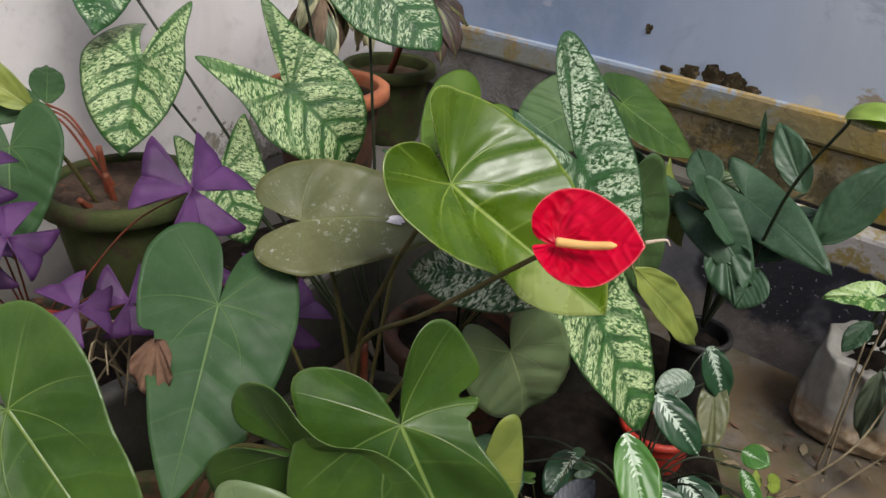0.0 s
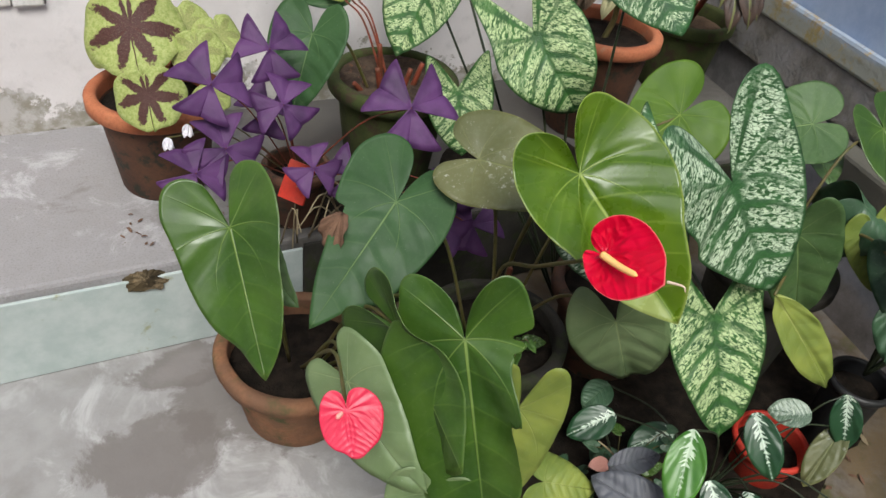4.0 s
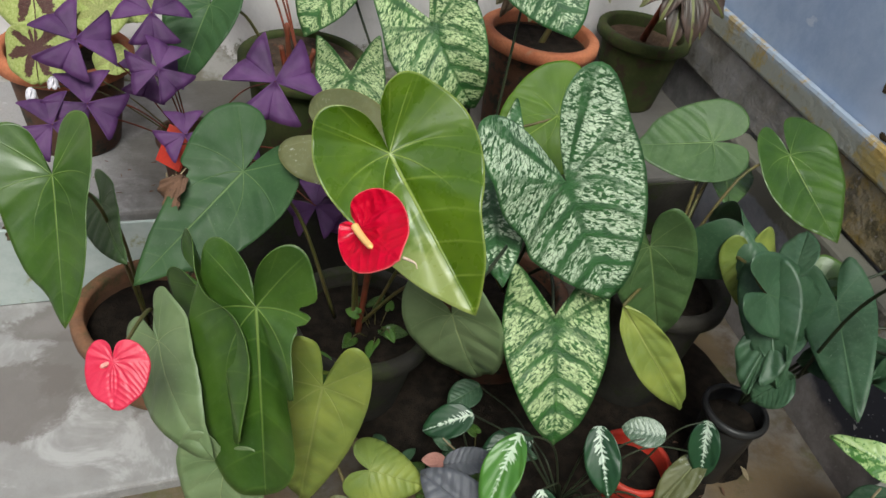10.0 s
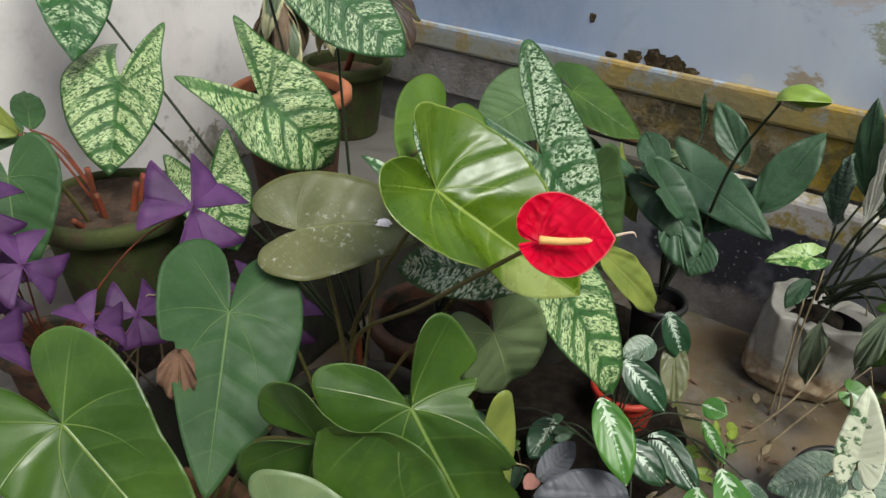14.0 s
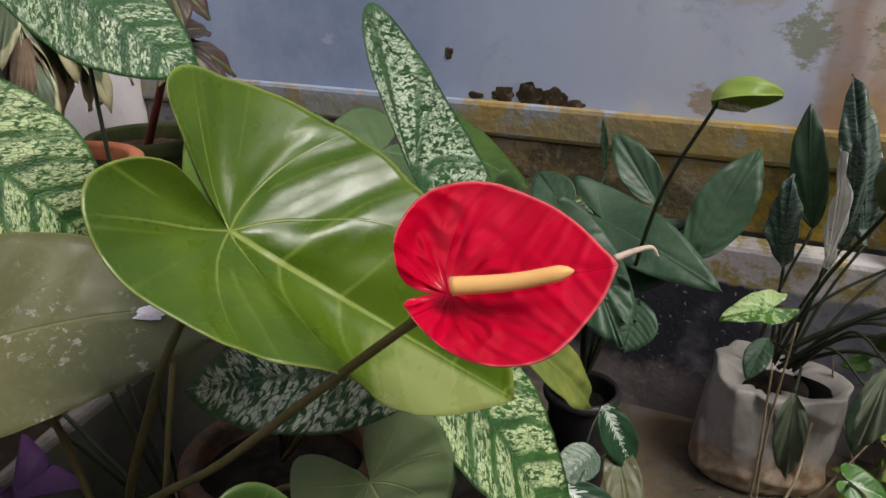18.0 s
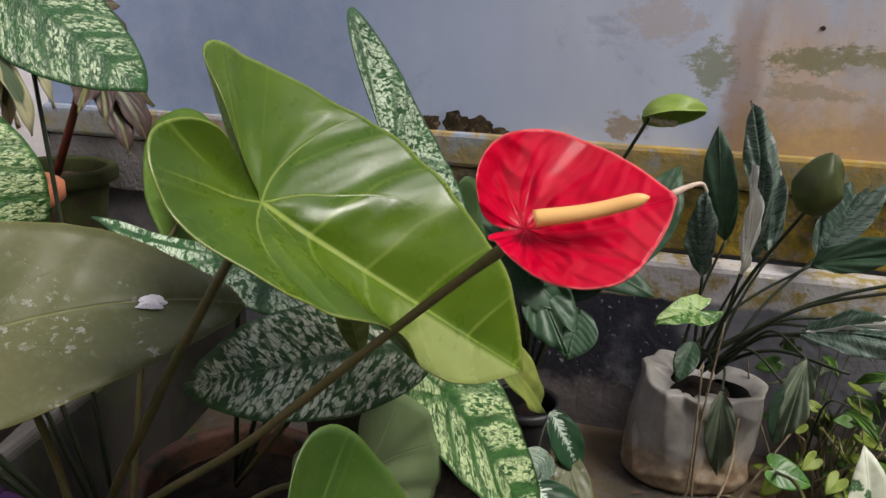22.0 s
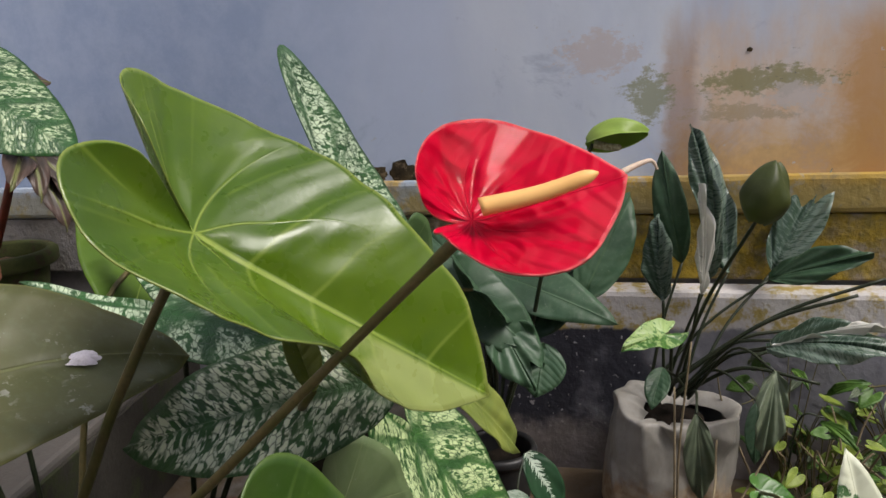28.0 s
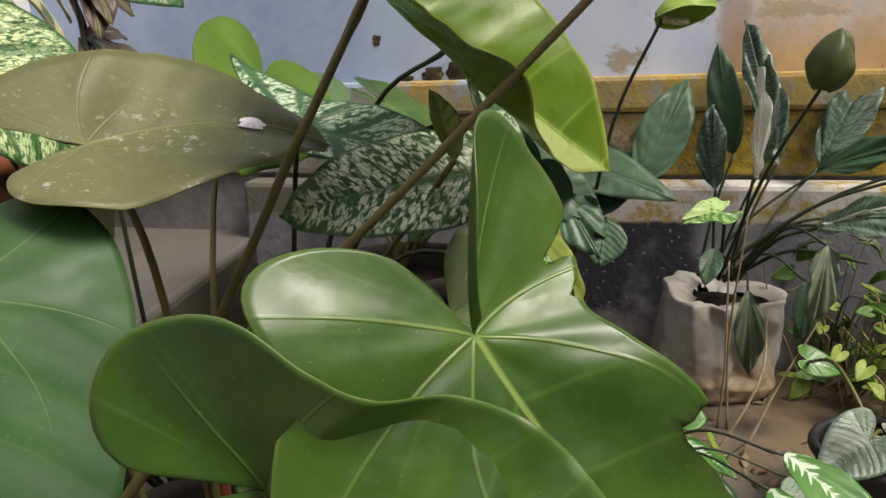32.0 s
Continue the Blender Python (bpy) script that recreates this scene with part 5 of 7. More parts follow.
put_leaf(mb, "rays", (0.228, 0.533, 0.518), (0.229, 0.384, 0.392), (-0.625, -0.509, 0.592), 0.1, ANTH_DEEP, (0.320, 0.600, 0.170), right=((0.783, 0.667, 0.509, 0.369, 0.328, 0.367, 0.408, 0.303, 0.043), (-0.020, -0.016, 0.036, 0.121, 0.185, 0.229, 0.215, 0.110, 0.032)), left=((0.858, 0.660, 0.478, 0.412, 0.400, 0.427, 0.455, 0.349, 0.049), (0.023, 0.056, 0.083, 0.093, 0.086, 0.045, -0.017, -0.040, -0.024)), gutter=0.007, laterals=5.0, fan=(92, 135), label="mid green heart-shaped leaf with a pale midrib")
put_leaf(mb, "heart", (0.275, 0.600, 0.420), (0.303, 0.492, 0.395), (-0.75, -0.10, 0.50), 0.085, ANTH_DULL, (0.320, 0.600, 0.170), fold=0.2)
put_leaf(mb, "rays", (0.446, 0.296, 0.479), (0.441, 0.170, 0.283), (-0.297, -0.798, 0.524), 0.1, ANTH_DEEP, (0.360, 0.575, 0.170), right=((1.022, 0.844, 0.658, 0.500, 0.389, 0.349, 0.417, 0.226, 0.028), (-0.088, -0.203, -0.306, -0.338, -0.284, -0.179, -0.150, -0.021, -0.011)), left=((0.876, 0.498, 0.287, 0.241, 0.309, 0.360, 0.407, 0.241, 0.026), (0.140, 0.255, 0.192, 0.128, 0.157, 0.183, 0.181, 0.157, 0.041)), gutter=0.007, laterals=5.0, fan=(92, 135), rings=18, fine=9, bite=((-92, 9, 0.30), (-70, 5, 0.12), (-20, 7, 0.22), (110, 5, 0.10)), label="broad green leaf with eaten edges")
put_leaf(mb, "rays", (0.401, 0.382, 0.427), (0.413, 0.201, 0.357), (-0.992, -0.022, -0.127), 0.1, ANTH_DEEP, (0.350, 0.575, 0.170), right=((0.979, 0.868, 0.741, 0.634, 0.558, 0.490, 0.402, 0.268, 0.036), (0.026, 0.064, 0.113, 0.166, 0.229, 0.260, 0.252, 0.158, 0.050)), left=((0.788, 0.619, 0.453, 0.352, 0.356, 0.449, 0.449, 0.292, 0.040), (-0.101, -0.161, -0.118, 0.019, 0.058, 0.032, 0.067, 0.112, -0.004)), gutter=0.006, laterals=5.0, fan=(92, 135))
put_leaf(mb, "heart", (0.335, 0.379, 0.356), (0.386, 0.226, 0.293), (-0.81, -0.43, 0.41), 0.130, ANTH_GREY, (0.340, 0.575, 0.170), fold=0.003, fold_right=-0.01, cup=-0.066, cup_right=-0.134, roll=0.049, arch=0.24, back=0.915, spread=0.046, twist=0.1, wide_right=1.09)
put_leaf(mb, "heart", (0.400, 0.229, 0.279), (0.388, 0.203, 0.160), (-0.45, -0.55, 0.65), 0.125, ANTH_GREY, (0.350, 0.570, 0.170), fold=0.15)
put_leaf(mb, "heart", (0.526, 0.262, 0.357), (0.506, 0.253, 0.120), (-0.35, -0.72, 0.55), 0.125, ANTH_YELLOW, (0.370, 0.570, 0.170), fold=0.12, roll=0.4, label="yellowing leaf low in the pot")
put_leaf(mb, "heart", (0.608, 0.255, 0.160), (0.691, 0.229, 0.130), (-0.30, -0.40, 0.80), 0.095, ANTH_YELLOW, (0.400, 0.550, 0.170), roll=0.5)
put_leaf(mb, "heart", (0.582, 0.234, 0.120), (0.615, 0.172, 0.100), (-0.30, -0.40, 0.80), 0.090, ANTH_OLIVE, (0.400, 0.550, 0.170), roll=0.5)
mc = thing("anthurium", (1.20, 0.45, 0.28), "dark green anthurium beside the blue wall", "plant", "anthuriums")
put_leaf(mc, "rays", (1.409, 0.497, 0.513), (1.437, 0.346, 0.430), (-0.093, -0.490, 0.867), 0.1, ANTH_DEEP, (1.200, 0.450, 0.285), right=((0.868, 0.759, 0.620, 0.503, 0.424, 0.398, 0.390, 0.334, 0.051), (-0.004, -0.010, -0.009, 0.002, 0.041, 0.048, 0.032, 0.012, 0.007)), left=((0.849, 0.704, 0.614, 0.536, 0.530, 0.495, 0.440, 0.327, 0.045), (0.020, 0.039, 0.062, 0.060, 0.080, 0.039, 0.053, 0.055, 0.024)), gutter=0.007, laterals=5.0, fan=(92, 135))
put_leaf(mc, "rays", (1.268, 0.542, 0.518), (1.124, 0.568, 0.502), (-0.182, -0.508, 0.842), 0.1, ANTH_DULL, (1.200, 0.450, 0.285), right=((0.836, 0.738, 0.626, 0.555, 0.544, 0.591, 0.581, 0.422, 0.054), (-0.008, -0.017, -0.022, -0.013, 0.018, 0.070, 0.077, 0.029, 0.001)), left=((0.941, 0.808, 0.681, 0.576, 0.521, 0.497, 0.470, 0.374, 0.053), (0.009, 0.020, 0.028, 0.034, 0.033, 0.027, 0.024, 0.012, 0.001)), gutter=0.007, laterals=5.0, fan=(92, 135))
put_leaf(mc, "heart", (1.371, 0.591, 0.428), (1.294, 0.471, 0.426), (-0.30, -0.60, 0.70), 0.110, ANTH_DULL, (1.200, 0.450, 0.285))
put_leaf(mc, "heart", (1.217, 0.356, 0.478), (1.262, 0.290, 0.420), (-0.10, -0.45, 0.85), 0.150, SPATH, (1.200, 0.450, 0.285), roll=1.4)
put_leaf(mc, "heart", (1.230, 0.330, 0.440), (1.260, 0.290, 0.330), (-0.20, -0.85, 0.40), 0.100, ANTH_YELLOW, (1.200, 0.450, 0.285), roll=0.4)
put_leaf(mc, "heart", (1.195, 0.242, 0.442), (1.345, 0.215, 0.375), (-0.05, -0.72, 0.68), 0.125, SPATH, (1.200, 0.450, 0.285), fold=0.1)
put_leaf(mc, "heart", (1.346, 0.278, 0.409), (1.372, 0.187, 0.377), (-0.54, -0.43, 0.73), 0.100, ANTH_DEEP, (1.200, 0.450, 0.285))
put_leaf(mc, "heart", (1.000, 0.310, 0.500), (1.074, 0.289, 0.318), (-0.42, -0.80, 0.40), 0.125, ANTH_DULL, (1.200, 0.450, 0.285), fold=0.3)
put_leaf(mc, "lance", (0.965, 0.275, 0.420), (1.080, 0.190, 0.262), (-0.35, -0.80, 0.45), 0.068, ANTH_YELLOW, (1.200, 0.450, 0.285), fold=0.3, arch=0.1, label="yellowed narrow leaf with a dry tip")
put_leaf(mc, "heart", (1.241, 0.229, 0.377), (1.192, 0.171, 0.359), (-0.50, -0.41, 0.76), 0.090, SPATH, (1.200, 0.450, 0.285))

# ---- caladiums ----
ca = thing("caladium", (0.95, 0.55, 0.20), "white-netted caladium with arrow-shaped leaves on long dark stalks", "plant", "caladiums")
put_leaf(ca, "rays", (0.842, 0.331, 0.607), (0.919, 0.258, 0.457), (0.198, -0.837, 0.511), 0.1, CAL_NET, (0.940, 0.550, 0.200), right=((0.850, 0.692, 0.581, 0.490, 0.526, 0.629, 0.834, 0.497, 0.072), (-0.065, -0.143, -0.195, -0.102, -0.087, -0.002, -0.033, -0.125, -0.042)), left=((0.920, 0.761, 0.621, 0.555, 0.536, 0.582, 0.821, 0.583, 0.090), (0.077, 0.157, 0.220, 0.237, 0.239, 0.251, 0.208, 0.113, 0.015)), gutter=0.008, laterals=4.2, fan=(80, 125, 155), belly=1.1, stalk=STALK_DARK, label="large leaf netted white on dark green")
put_leaf(ca, "arrow", (0.866, 0.285, 0.389), (0.861, 0.186, 0.236), (-0.20, -0.82, 0.54), 0.161, CAL_WHITE, (0.940, 0.550, 0.200), fold=0.139, fold_right=0.158, cup=0.182, roll=0.01, arch=0.088, back=0.819, wave=0.02, stalk=STALK_DARK, label="pale lime-white leaf with green veins")
put_leaf(ca, "arrow", (0.817, 0.797, 0.604), (0.896, 0.739, 0.480), (-0.39, -0.91, 0.17), 0.171, CAL_WHITE, (0.930, 0.700, 0.045), fold=0.065, fold_right=0.602, cup=-0.03, cup_right=-0.512, roll=-0.032, arch=0.495, back=1.15, spread=-0.117, twist=-0.381, wide_right=0.986, sag=0.04, stalk=STALK_DARK)
put_leaf(ca, "arrow", (0.707, 1.003, 0.625), (0.632, 0.967, 0.506), (-0.74, -0.36, 0.57), 0.154, CAL_WHITE, (0.930, 0.700, 0.045), fold=0.328, fold_right=0.512, cup=-0.098, cup_right=-0.8, roll=0.218, arch=-0.031, back=1.12, spread=-0.06, twist=0.092, wide_right=1.06, sag=0.04, stalk=STALK_DARK)
put_leaf(ca, "rays", (0.952, 0.757, 0.758), (0.998, 0.651, 0.657), (-0.292, -0.722, 0.627), 0.1, CAL_GREEN, (0.930, 0.700, 0.045), right=((0.852, 0.710, 0.600, 0.533, 0.507, 0.568, 0.771, 0.527, 0.083), (-0.044, -0.090, -0.116, -0.110, -0.052, 0.003, -0.037, -0.056, -0.024)), left=((0.923, 0.783, 0.634, 0.546, 0.491, 0.532, 0.740, 0.761, 0.138), (-0.001, 0.015, 0.034, 0.030, -0.025, -0.031, 0.008, 0.019, 0.014)), gutter=0.008, laterals=4.2, fan=(80, 125, 155), belly=1.1, sag=0.04, stalk=STALK_DARK, label="darker green leaf with white flecks")
put_leaf(ca, "arrow", (0.887, 0.877, 0.916), (0.948, 0.749, 0.844), (-0.20, -0.90, 0.40), 0.170, CAL_NET, (0.930, 0.700, 0.045), fold=0.1, sag=0.04, stalk=STALK_DARK)
put_leaf(ca, "arrow", (0.759, 1.141, 0.785), (0.654, 1.022, 0.672), (-0.20, -0.85, 0.45), 0.140, CAL_GREEN, (0.930, 0.700, 0.045), fold=0.15, sag=0.04, stalk=STALK_DARK)
put_leaf(ca, "arrow", (0.681, 0.802, 0.509), (0.685, 0.765, 0.405), (-0.30, -0.75, 0.60), 0.120, CAL_WHITE, (0.930, 0.700, 0.045), fold=0.2, sag=0.04, stalk=STALK_DARK)
put_leaf(ca, "oval", (0.722, 0.275, 0.512), (0.660, 0.452, 0.487), (-0.66, -0.22, 0.70), 0.092, CAL_FLECK, (0.940, 0.550, 0.200), fold=0.12, roll=0.1, stalk=STALK_DARK)
put_leaf(ca, "arrow", (0.805, 0.473, 0.538), (0.758, 0.280, 0.483), (-0.35, -0.85, 0.35), 0.120, CAL_NET, (0.940, 0.550, 0.200), fold=0.15, back=0.8, stalk=STALK_DARK)
put_leaf(ca, "lance", (0.663, 0.320, 0.526), (0.673, 0.338, 0.575), (-0.77, -0.42, 0.48), 0.022, ANTH_YELLOW, (0.940, 0.550, 0.200), fold=0.6, sag=0.05, label="young rolled yellow-green leaf")

# ---- flowers ----
red_spathe = put_leaf(ma, "rays", (0.533, 0.208, 0.658), (0.550, 0.141, 0.673), (-0.628, 0.011, 0.778), 0.1, SPATHE, (0.645, 0.520, 0.190), right=((0.908, 0.796, 0.707, 0.554, 0.412, 0.313, 0.271, 0.247, 0.075), (-0.048, -0.080, -0.070, -0.025, 0.039, 0.107, 0.156, 0.087, 0.014)), left=((0.925, 0.868, 0.789, 0.703, 0.569, 0.417, 0.315, 0.233, 0.063), (0.002, 0.020, 0.066, 0.166, 0.275, 0.310, 0.254, 0.111, 0.010)), gutter=0.018, fan=(22, 48, 78, 108, 138, 165), bend=0.45, rings=26, fine=9, wave=0.006, belly=1.5, thick=0.0012, name="spathe", stalk_name="flower_stalk", r=0.0030, label="glossy waxy red spathe with a curled pale tip", via=((0.626, 0.500, 0.370), (0.583, 0.367, 0.500), (0.561, 0.264, 0.600)))
part("spadix", spadix_mesh("spadix", (0.525, 0.204, 0.665), (0.528, 0.156, 0.677), 0.0036, SPADIX), red_spathe, label="smooth orange-yellow spadix")
part("tail", tube("tail", [(0.555, 0.143, 0.673), (0.559, 0.135, 0.676), (0.562, 0.129, 0.677), (0.563, 0.126, 0.673)], 0.0016, 0.0006, TAIL, sides=7), red_spathe, label="pale curled tip of the spathe")
pink_spathe = put_leaf(mb, "rays", (0.288, 0.262, 0.454), (0.284, 0.227, 0.416), (-0.288, -0.679, 0.676), 0.1, SPATHE_PINK, (0.335, 0.580, 0.170), right=((0.882, 0.841, 0.760, 0.651, 0.582, 0.582, 0.570, 0.398, 0.087), (-0.012, -0.027, -0.046, -0.058, -0.043, -0.018, -0.009, -0.002, 0.000)), left=((1.019, 0.945, 0.910, 0.811, 0.751, 0.657, 0.558, 0.397, 0.088), (0.012, 0.019, 0.007, -0.022, -0.055, -0.057, -0.024, 0.002, 0.004)), gutter=0.018, fan=(22, 48, 78, 108, 138, 165), bend=0.45, belly=1.4, thick=0.0012, name="spathe", stalk_name="flower_stalk", sag=0.15, label="faded pink-red spathe")
part("spadix", spadix_mesh("spadix", (0.295, 0.273, 0.453), (0.275, 0.259, 0.451), 0.0030, SPADIX_PINK), pink_spathe, label="pinkish spadix")

# ---- begonia, oxalis and cuttings on the platform ----
be = thing("begonia", (0.216, 1.078, 0.40), "begonia with round lime leaves marked dark brown", "plant")
put_leaf(be, "disc", (0.187, 1.051, 0.560), (0.187, 0.996, 0.499), (-0.25, -0.72, 0.65), 0.164, BEGONIA, (0.220, 1.075, 0.405), scallop=0.03, fold=0.05, roll=0.25, cup=0.1, wave=0.03, quilt=0.02, r=0.003, stalk=STALK_RED)
put_leaf(be, "disc", (0.188, 0.919, 0.503), (0.188, 0.889, 0.455), (-0.25, -0.80, 0.50), 0.112, BEGONIA, (0.220, 1.075, 0.405), scallop=0.03, fold=0.05, roll=0.25, cup=0.1, wave=0.03, quilt=0.02, r=0.003, stalk=STALK_RED)
put_leaf(be, "disc", (0.284, 1.010, 0.530), (0.284, 0.979, 0.497), (-0.20, -0.70, 0.65), 0.092, BEGONIA_PALE, (0.220, 1.075, 0.405), scallop=0.03, fold=0.05, roll=0.25, cup=0.1, wave=0.03, quilt=0.02, r=0.003, stalk=STALK_RED)
put_leaf(be, "disc", (0.285, 1.125, 0.530), (0.295, 1.090, 0.500), (-0.10, -0.60, 0.75), 0.095, BEGONIA_PALE, (0.220, 1.075, 0.405), scallop=0.03, fold=0.05, roll=0.25, cup=0.1, wave=0.03, quilt=0.02, r=0.003, stalk=STALK_RED)
put_leaf(be, "disc", (0.335, 1.075, 0.525), (0.345, 1.040, 0.495), (0.10, -0.60, 0.75), 0.095, BEGONIA_PALE, (0.220, 1.075, 0.405), scallop=0.03, fold=0.05, roll=0.25, cup=0.1, wave=0.03, quilt=0.02, r=0.003, stalk=STALK_RED)
put_leaf(be, "disc", (0.300, 0.985, 0.455), (0.307, 0.961, 0.434), (0.10, -0.70, 0.60), 0.067, BEGONIA_PALE, (0.220, 1.075, 0.405), scallop=0.03, fold=0.05, roll=0.25, cup=0.1, wave=0.03, quilt=0.02, r=0.003, stalk=STALK_RED)
put_leaf(be, "disc", (0.150, 1.120, 0.500), (0.159, 1.089, 0.473), (-0.40, -0.40, 0.80), 0.085, BEGONIA_PALE, (0.220, 1.075, 0.405), scallop=0.03, fold=0.05, roll=0.25, cup=0.1, wave=0.03, quilt=0.02, r=0.003, stalk=STALK_RED)
ox = thing("oxalis", (0.42, 0.89, 0.32), "purple oxalis with triangular leaflets on thin stalks", "plant")
oxalis_leaf(ox, (0.260, 0.767, 0.591), (0.01, -0.75, 0.66), 0.052, 10, (0.42, 0.885, 0.325))
oxalis_leaf(ox, (0.367, 0.852, 0.597), (-0.05, -0.77, 0.64), 0.050, 40, (0.42, 0.885, 0.325))
oxalis_leaf(ox, (0.370, 0.790, 0.533), (-0.06, -0.74, 0.67), 0.046, 75, (0.42, 0.885, 0.325))
oxalis_leaf(ox, (0.266, 0.724, 0.511), (0.00, -0.72, 0.70), 0.050, 100, (0.42, 0.885, 0.325))
oxalis_leaf(ox, (0.527, 0.665, 0.576), (-0.16, -0.72, 0.68), 0.062, 25, (0.42, 0.885, 0.325))
oxalis_leaf(ox, (0.218, 0.701, 0.491), (0.03, -0.71, 0.71), 0.045, 50, (0.42, 0.885, 0.325))
oxalis_leaf(ox, (0.360, 0.840, 0.500), (-0.05, -0.73, 0.68), 0.045, 15, (0.42, 0.885, 0.325))
oxalis_leaf(ox, (0.400, 0.730, 0.450), (-0.07, -0.70, 0.71), 0.040, 33, (0.42, 0.885, 0.325))
oxalis_leaf(ox, (0.470, 0.740, 0.420), (-0.11, -0.68, 0.72), 0.045, 70, (0.42, 0.885, 0.325))
oxalis_leaf(ox, (0.600, 0.660, 0.345), (-0.36, -0.58, 0.73), 0.048, 20, (0.42, 0.885, 0.325))
oxalis_leaf(ox, (0.667, 0.664, 0.328), (-0.41, -0.56, 0.72), 0.050, 65, (0.42, 0.885, 0.325))
oxalis_leaf(ox, (0.640, 0.710, 0.375), (-0.39, -0.61, 0.69), 0.042, 95, (0.42, 0.885, 0.325))
white_flower(ox, (0.192, 0.758, 0.520), (0.42, 0.885, 0.325))
white_flower(ox, (0.222, 0.768, 0.532), (0.42, 0.885, 0.325))
fi = thing("rubber_plant_cutting", (0.64, 0.97, 0.44), "young cutting with two glossy leaves and red-brown stubs", "plant")
put_leaf(fi, "oval", (0.565, 1.068, 0.576), (0.504, 1.171, 0.670), (-0.75, -0.55, 0.35), 0.055, ANTH_YELLOW, (0.620, 0.990, 0.445), fold=0.25, stalk=STALK_RED, r=0.002, label="yellow-green young leaf")
put_leaf(fi, "oval", (0.585, 1.085, 0.570), (0.453, 1.227, 0.578), (-0.20, -0.70, 0.65), 0.085, ANTH_DARK, (0.630, 0.990, 0.445), fold=0.1, stalk=STALK_RED, r=0.002)
put_leaf(fi, "oval", (0.600, 1.090, 0.570), (0.655, 1.170, 0.600), (-0.20, -0.70, 0.65), 0.050, ANTH_DARK, (0.630, 0.990, 0.445), fold=0.1, stalk=STALK_RED, r=0.002)
put_leaf(fi, "heart", (0.462, 0.937, 0.576), (0.405, 0.868, 0.462), (-0.55, -0.70, 0.42), 0.135, ANTH_DARK, (0.580, 0.960, 0.445), fold=0.3, arch=0.1, label="dark bluish-green heart-shaped leaf")
part("stub", tube("stub", [(0.600, 0.950, 0.440), (0.585, 0.940, 0.500)], 0.006, 0.0045, STALK_RED), fi)
part("stub", tube("stub", [(0.630, 0.930, 0.440), (0.640, 0.915, 0.505)], 0.006, 0.0045, STALK_RED), fi)
part("stub", tube("stub", [(0.660, 0.950, 0.440), (0.675, 0.940, 0.500)], 0.006, 0.0045, STALK_RED), fi)
part("stub", tube("stub", [(0.610, 0.980, 0.440), (0.600, 0.970, 0.530)], 0.006, 0.0045, STALK_RED), fi)
part("stub", tube("stub", [(0.570, 0.955, 0.440), (0.545, 0.950, 0.470)], 0.006, 0.0045, STALK_RED), fi)

# ---- striped plants in the corner ----
so = thing("variegated_dracaena", (1.182, 1.064, 0.45), "plant with cream-edged arching strap leaves", "plant")
part("stem", tube("stem", [(1.19, 1.065, 0.45), (1.20, 1.06, 0.53), (1.145, 1.050, 0.748)], 0.007, 0.006, STALK), so)
put_leaf(so, "strap", (1.140, 1.050, 0.750), (1.323, 0.980, 0.660), (0.17, -0.65, 0.74), 0.047, SONG, fold=0.25, arch=0.5, wave=0.01, quilt=0.0)
put_leaf(so, "strap", (1.142, 1.050, 0.752), (1.265, 0.960, 0.593), (0.05, -0.76, 0.65), 0.052, SONG, fold=0.25, arch=0.5, wave=0.01, quilt=0.0)
put_leaf(so, "strap", (1.148, 1.050, 0.731), (1.207, 0.960, 0.560), (-0.09, -0.77, 0.63), 0.047, SONG, fold=0.25, arch=0.5, wave=0.01, quilt=0.0)
put_leaf(so, "strap", (1.135, 1.050, 0.761), (1.203, 1.080, 0.823), (-0.06, -0.39, 0.92), 0.044, SONG, fold=0.25, arch=0.5, wave=0.01, quilt=0.0)
put_leaf(so, "strap", (1.140, 1.050, 0.737), (1.259, 1.020, 0.838), (0.03, -0.45, 0.89), 0.039, SONG, fold=0.25, arch=0.5, wave=0.01, quilt=0.0)
put_leaf(so, "strap", (1.155, 1.050, 0.747), (1.258, 0.970, 0.731), (0.01, -0.61, 0.80), 0.047, SONG, fold=0.25, arch=0.5, wave=0.01, quilt=0.0)
put_leaf(so, "strap", (1.152, 1.050, 0.747), (1.160, 0.970, 0.611), (-0.20, -0.71, 0.68), 0.044, SONG, fold=0.25, arch=0.5, wave=0.01, quilt=0.0)
put_leaf(so, "strap", (1.148, 1.050, 0.734), (1.120, 1.100, 0.786), (-0.23, -0.36, 0.90), 0.039, SONG, fold=0.25, arch=0.5, wave=0.01, quilt=0.0)
put_leaf(so, "strap", (1.148, 1.050, 0.763), (1.202, 0.950, 0.670), (-0.09, -0.70, 0.71), 0.044, SONG, fold=0.25, arch=0.5, wave=0.01, quilt=0.0)
put_leaf(so, "strap", (1.145, 1.050, 0.758), (1.063, 1.000, 0.740), (-0.33, -0.54, 0.78), 0.039, SONG, fold=0.25, arch=0.5, wave=0.01, quilt=0.0)
put_leaf(so, "strap", (1.148, 1.050, 0.731), (1.220, 1.000, 0.785), (-0.05, -0.51, 0.86), 0.041, SONG, fold=0.25, arch=0.5, wave=0.01, quilt=0.0)
put_leaf(so, "strap", (1.136, 1.045, 0.669), (1.095, 0.975, 0.541), (-0.08, -0.65, 0.70), 0.040, SONG, fold=0.25, arch=0.5, wave=0.02, quilt=0.0)
put_leaf(so, "strap", (1.140, 1.045, 0.743), (1.192, 1.037, 0.568), (0.10, -0.65, 0.70), 0.040, SONG, fold=0.25, arch=0.5, wave=0.02, quilt=0.0)
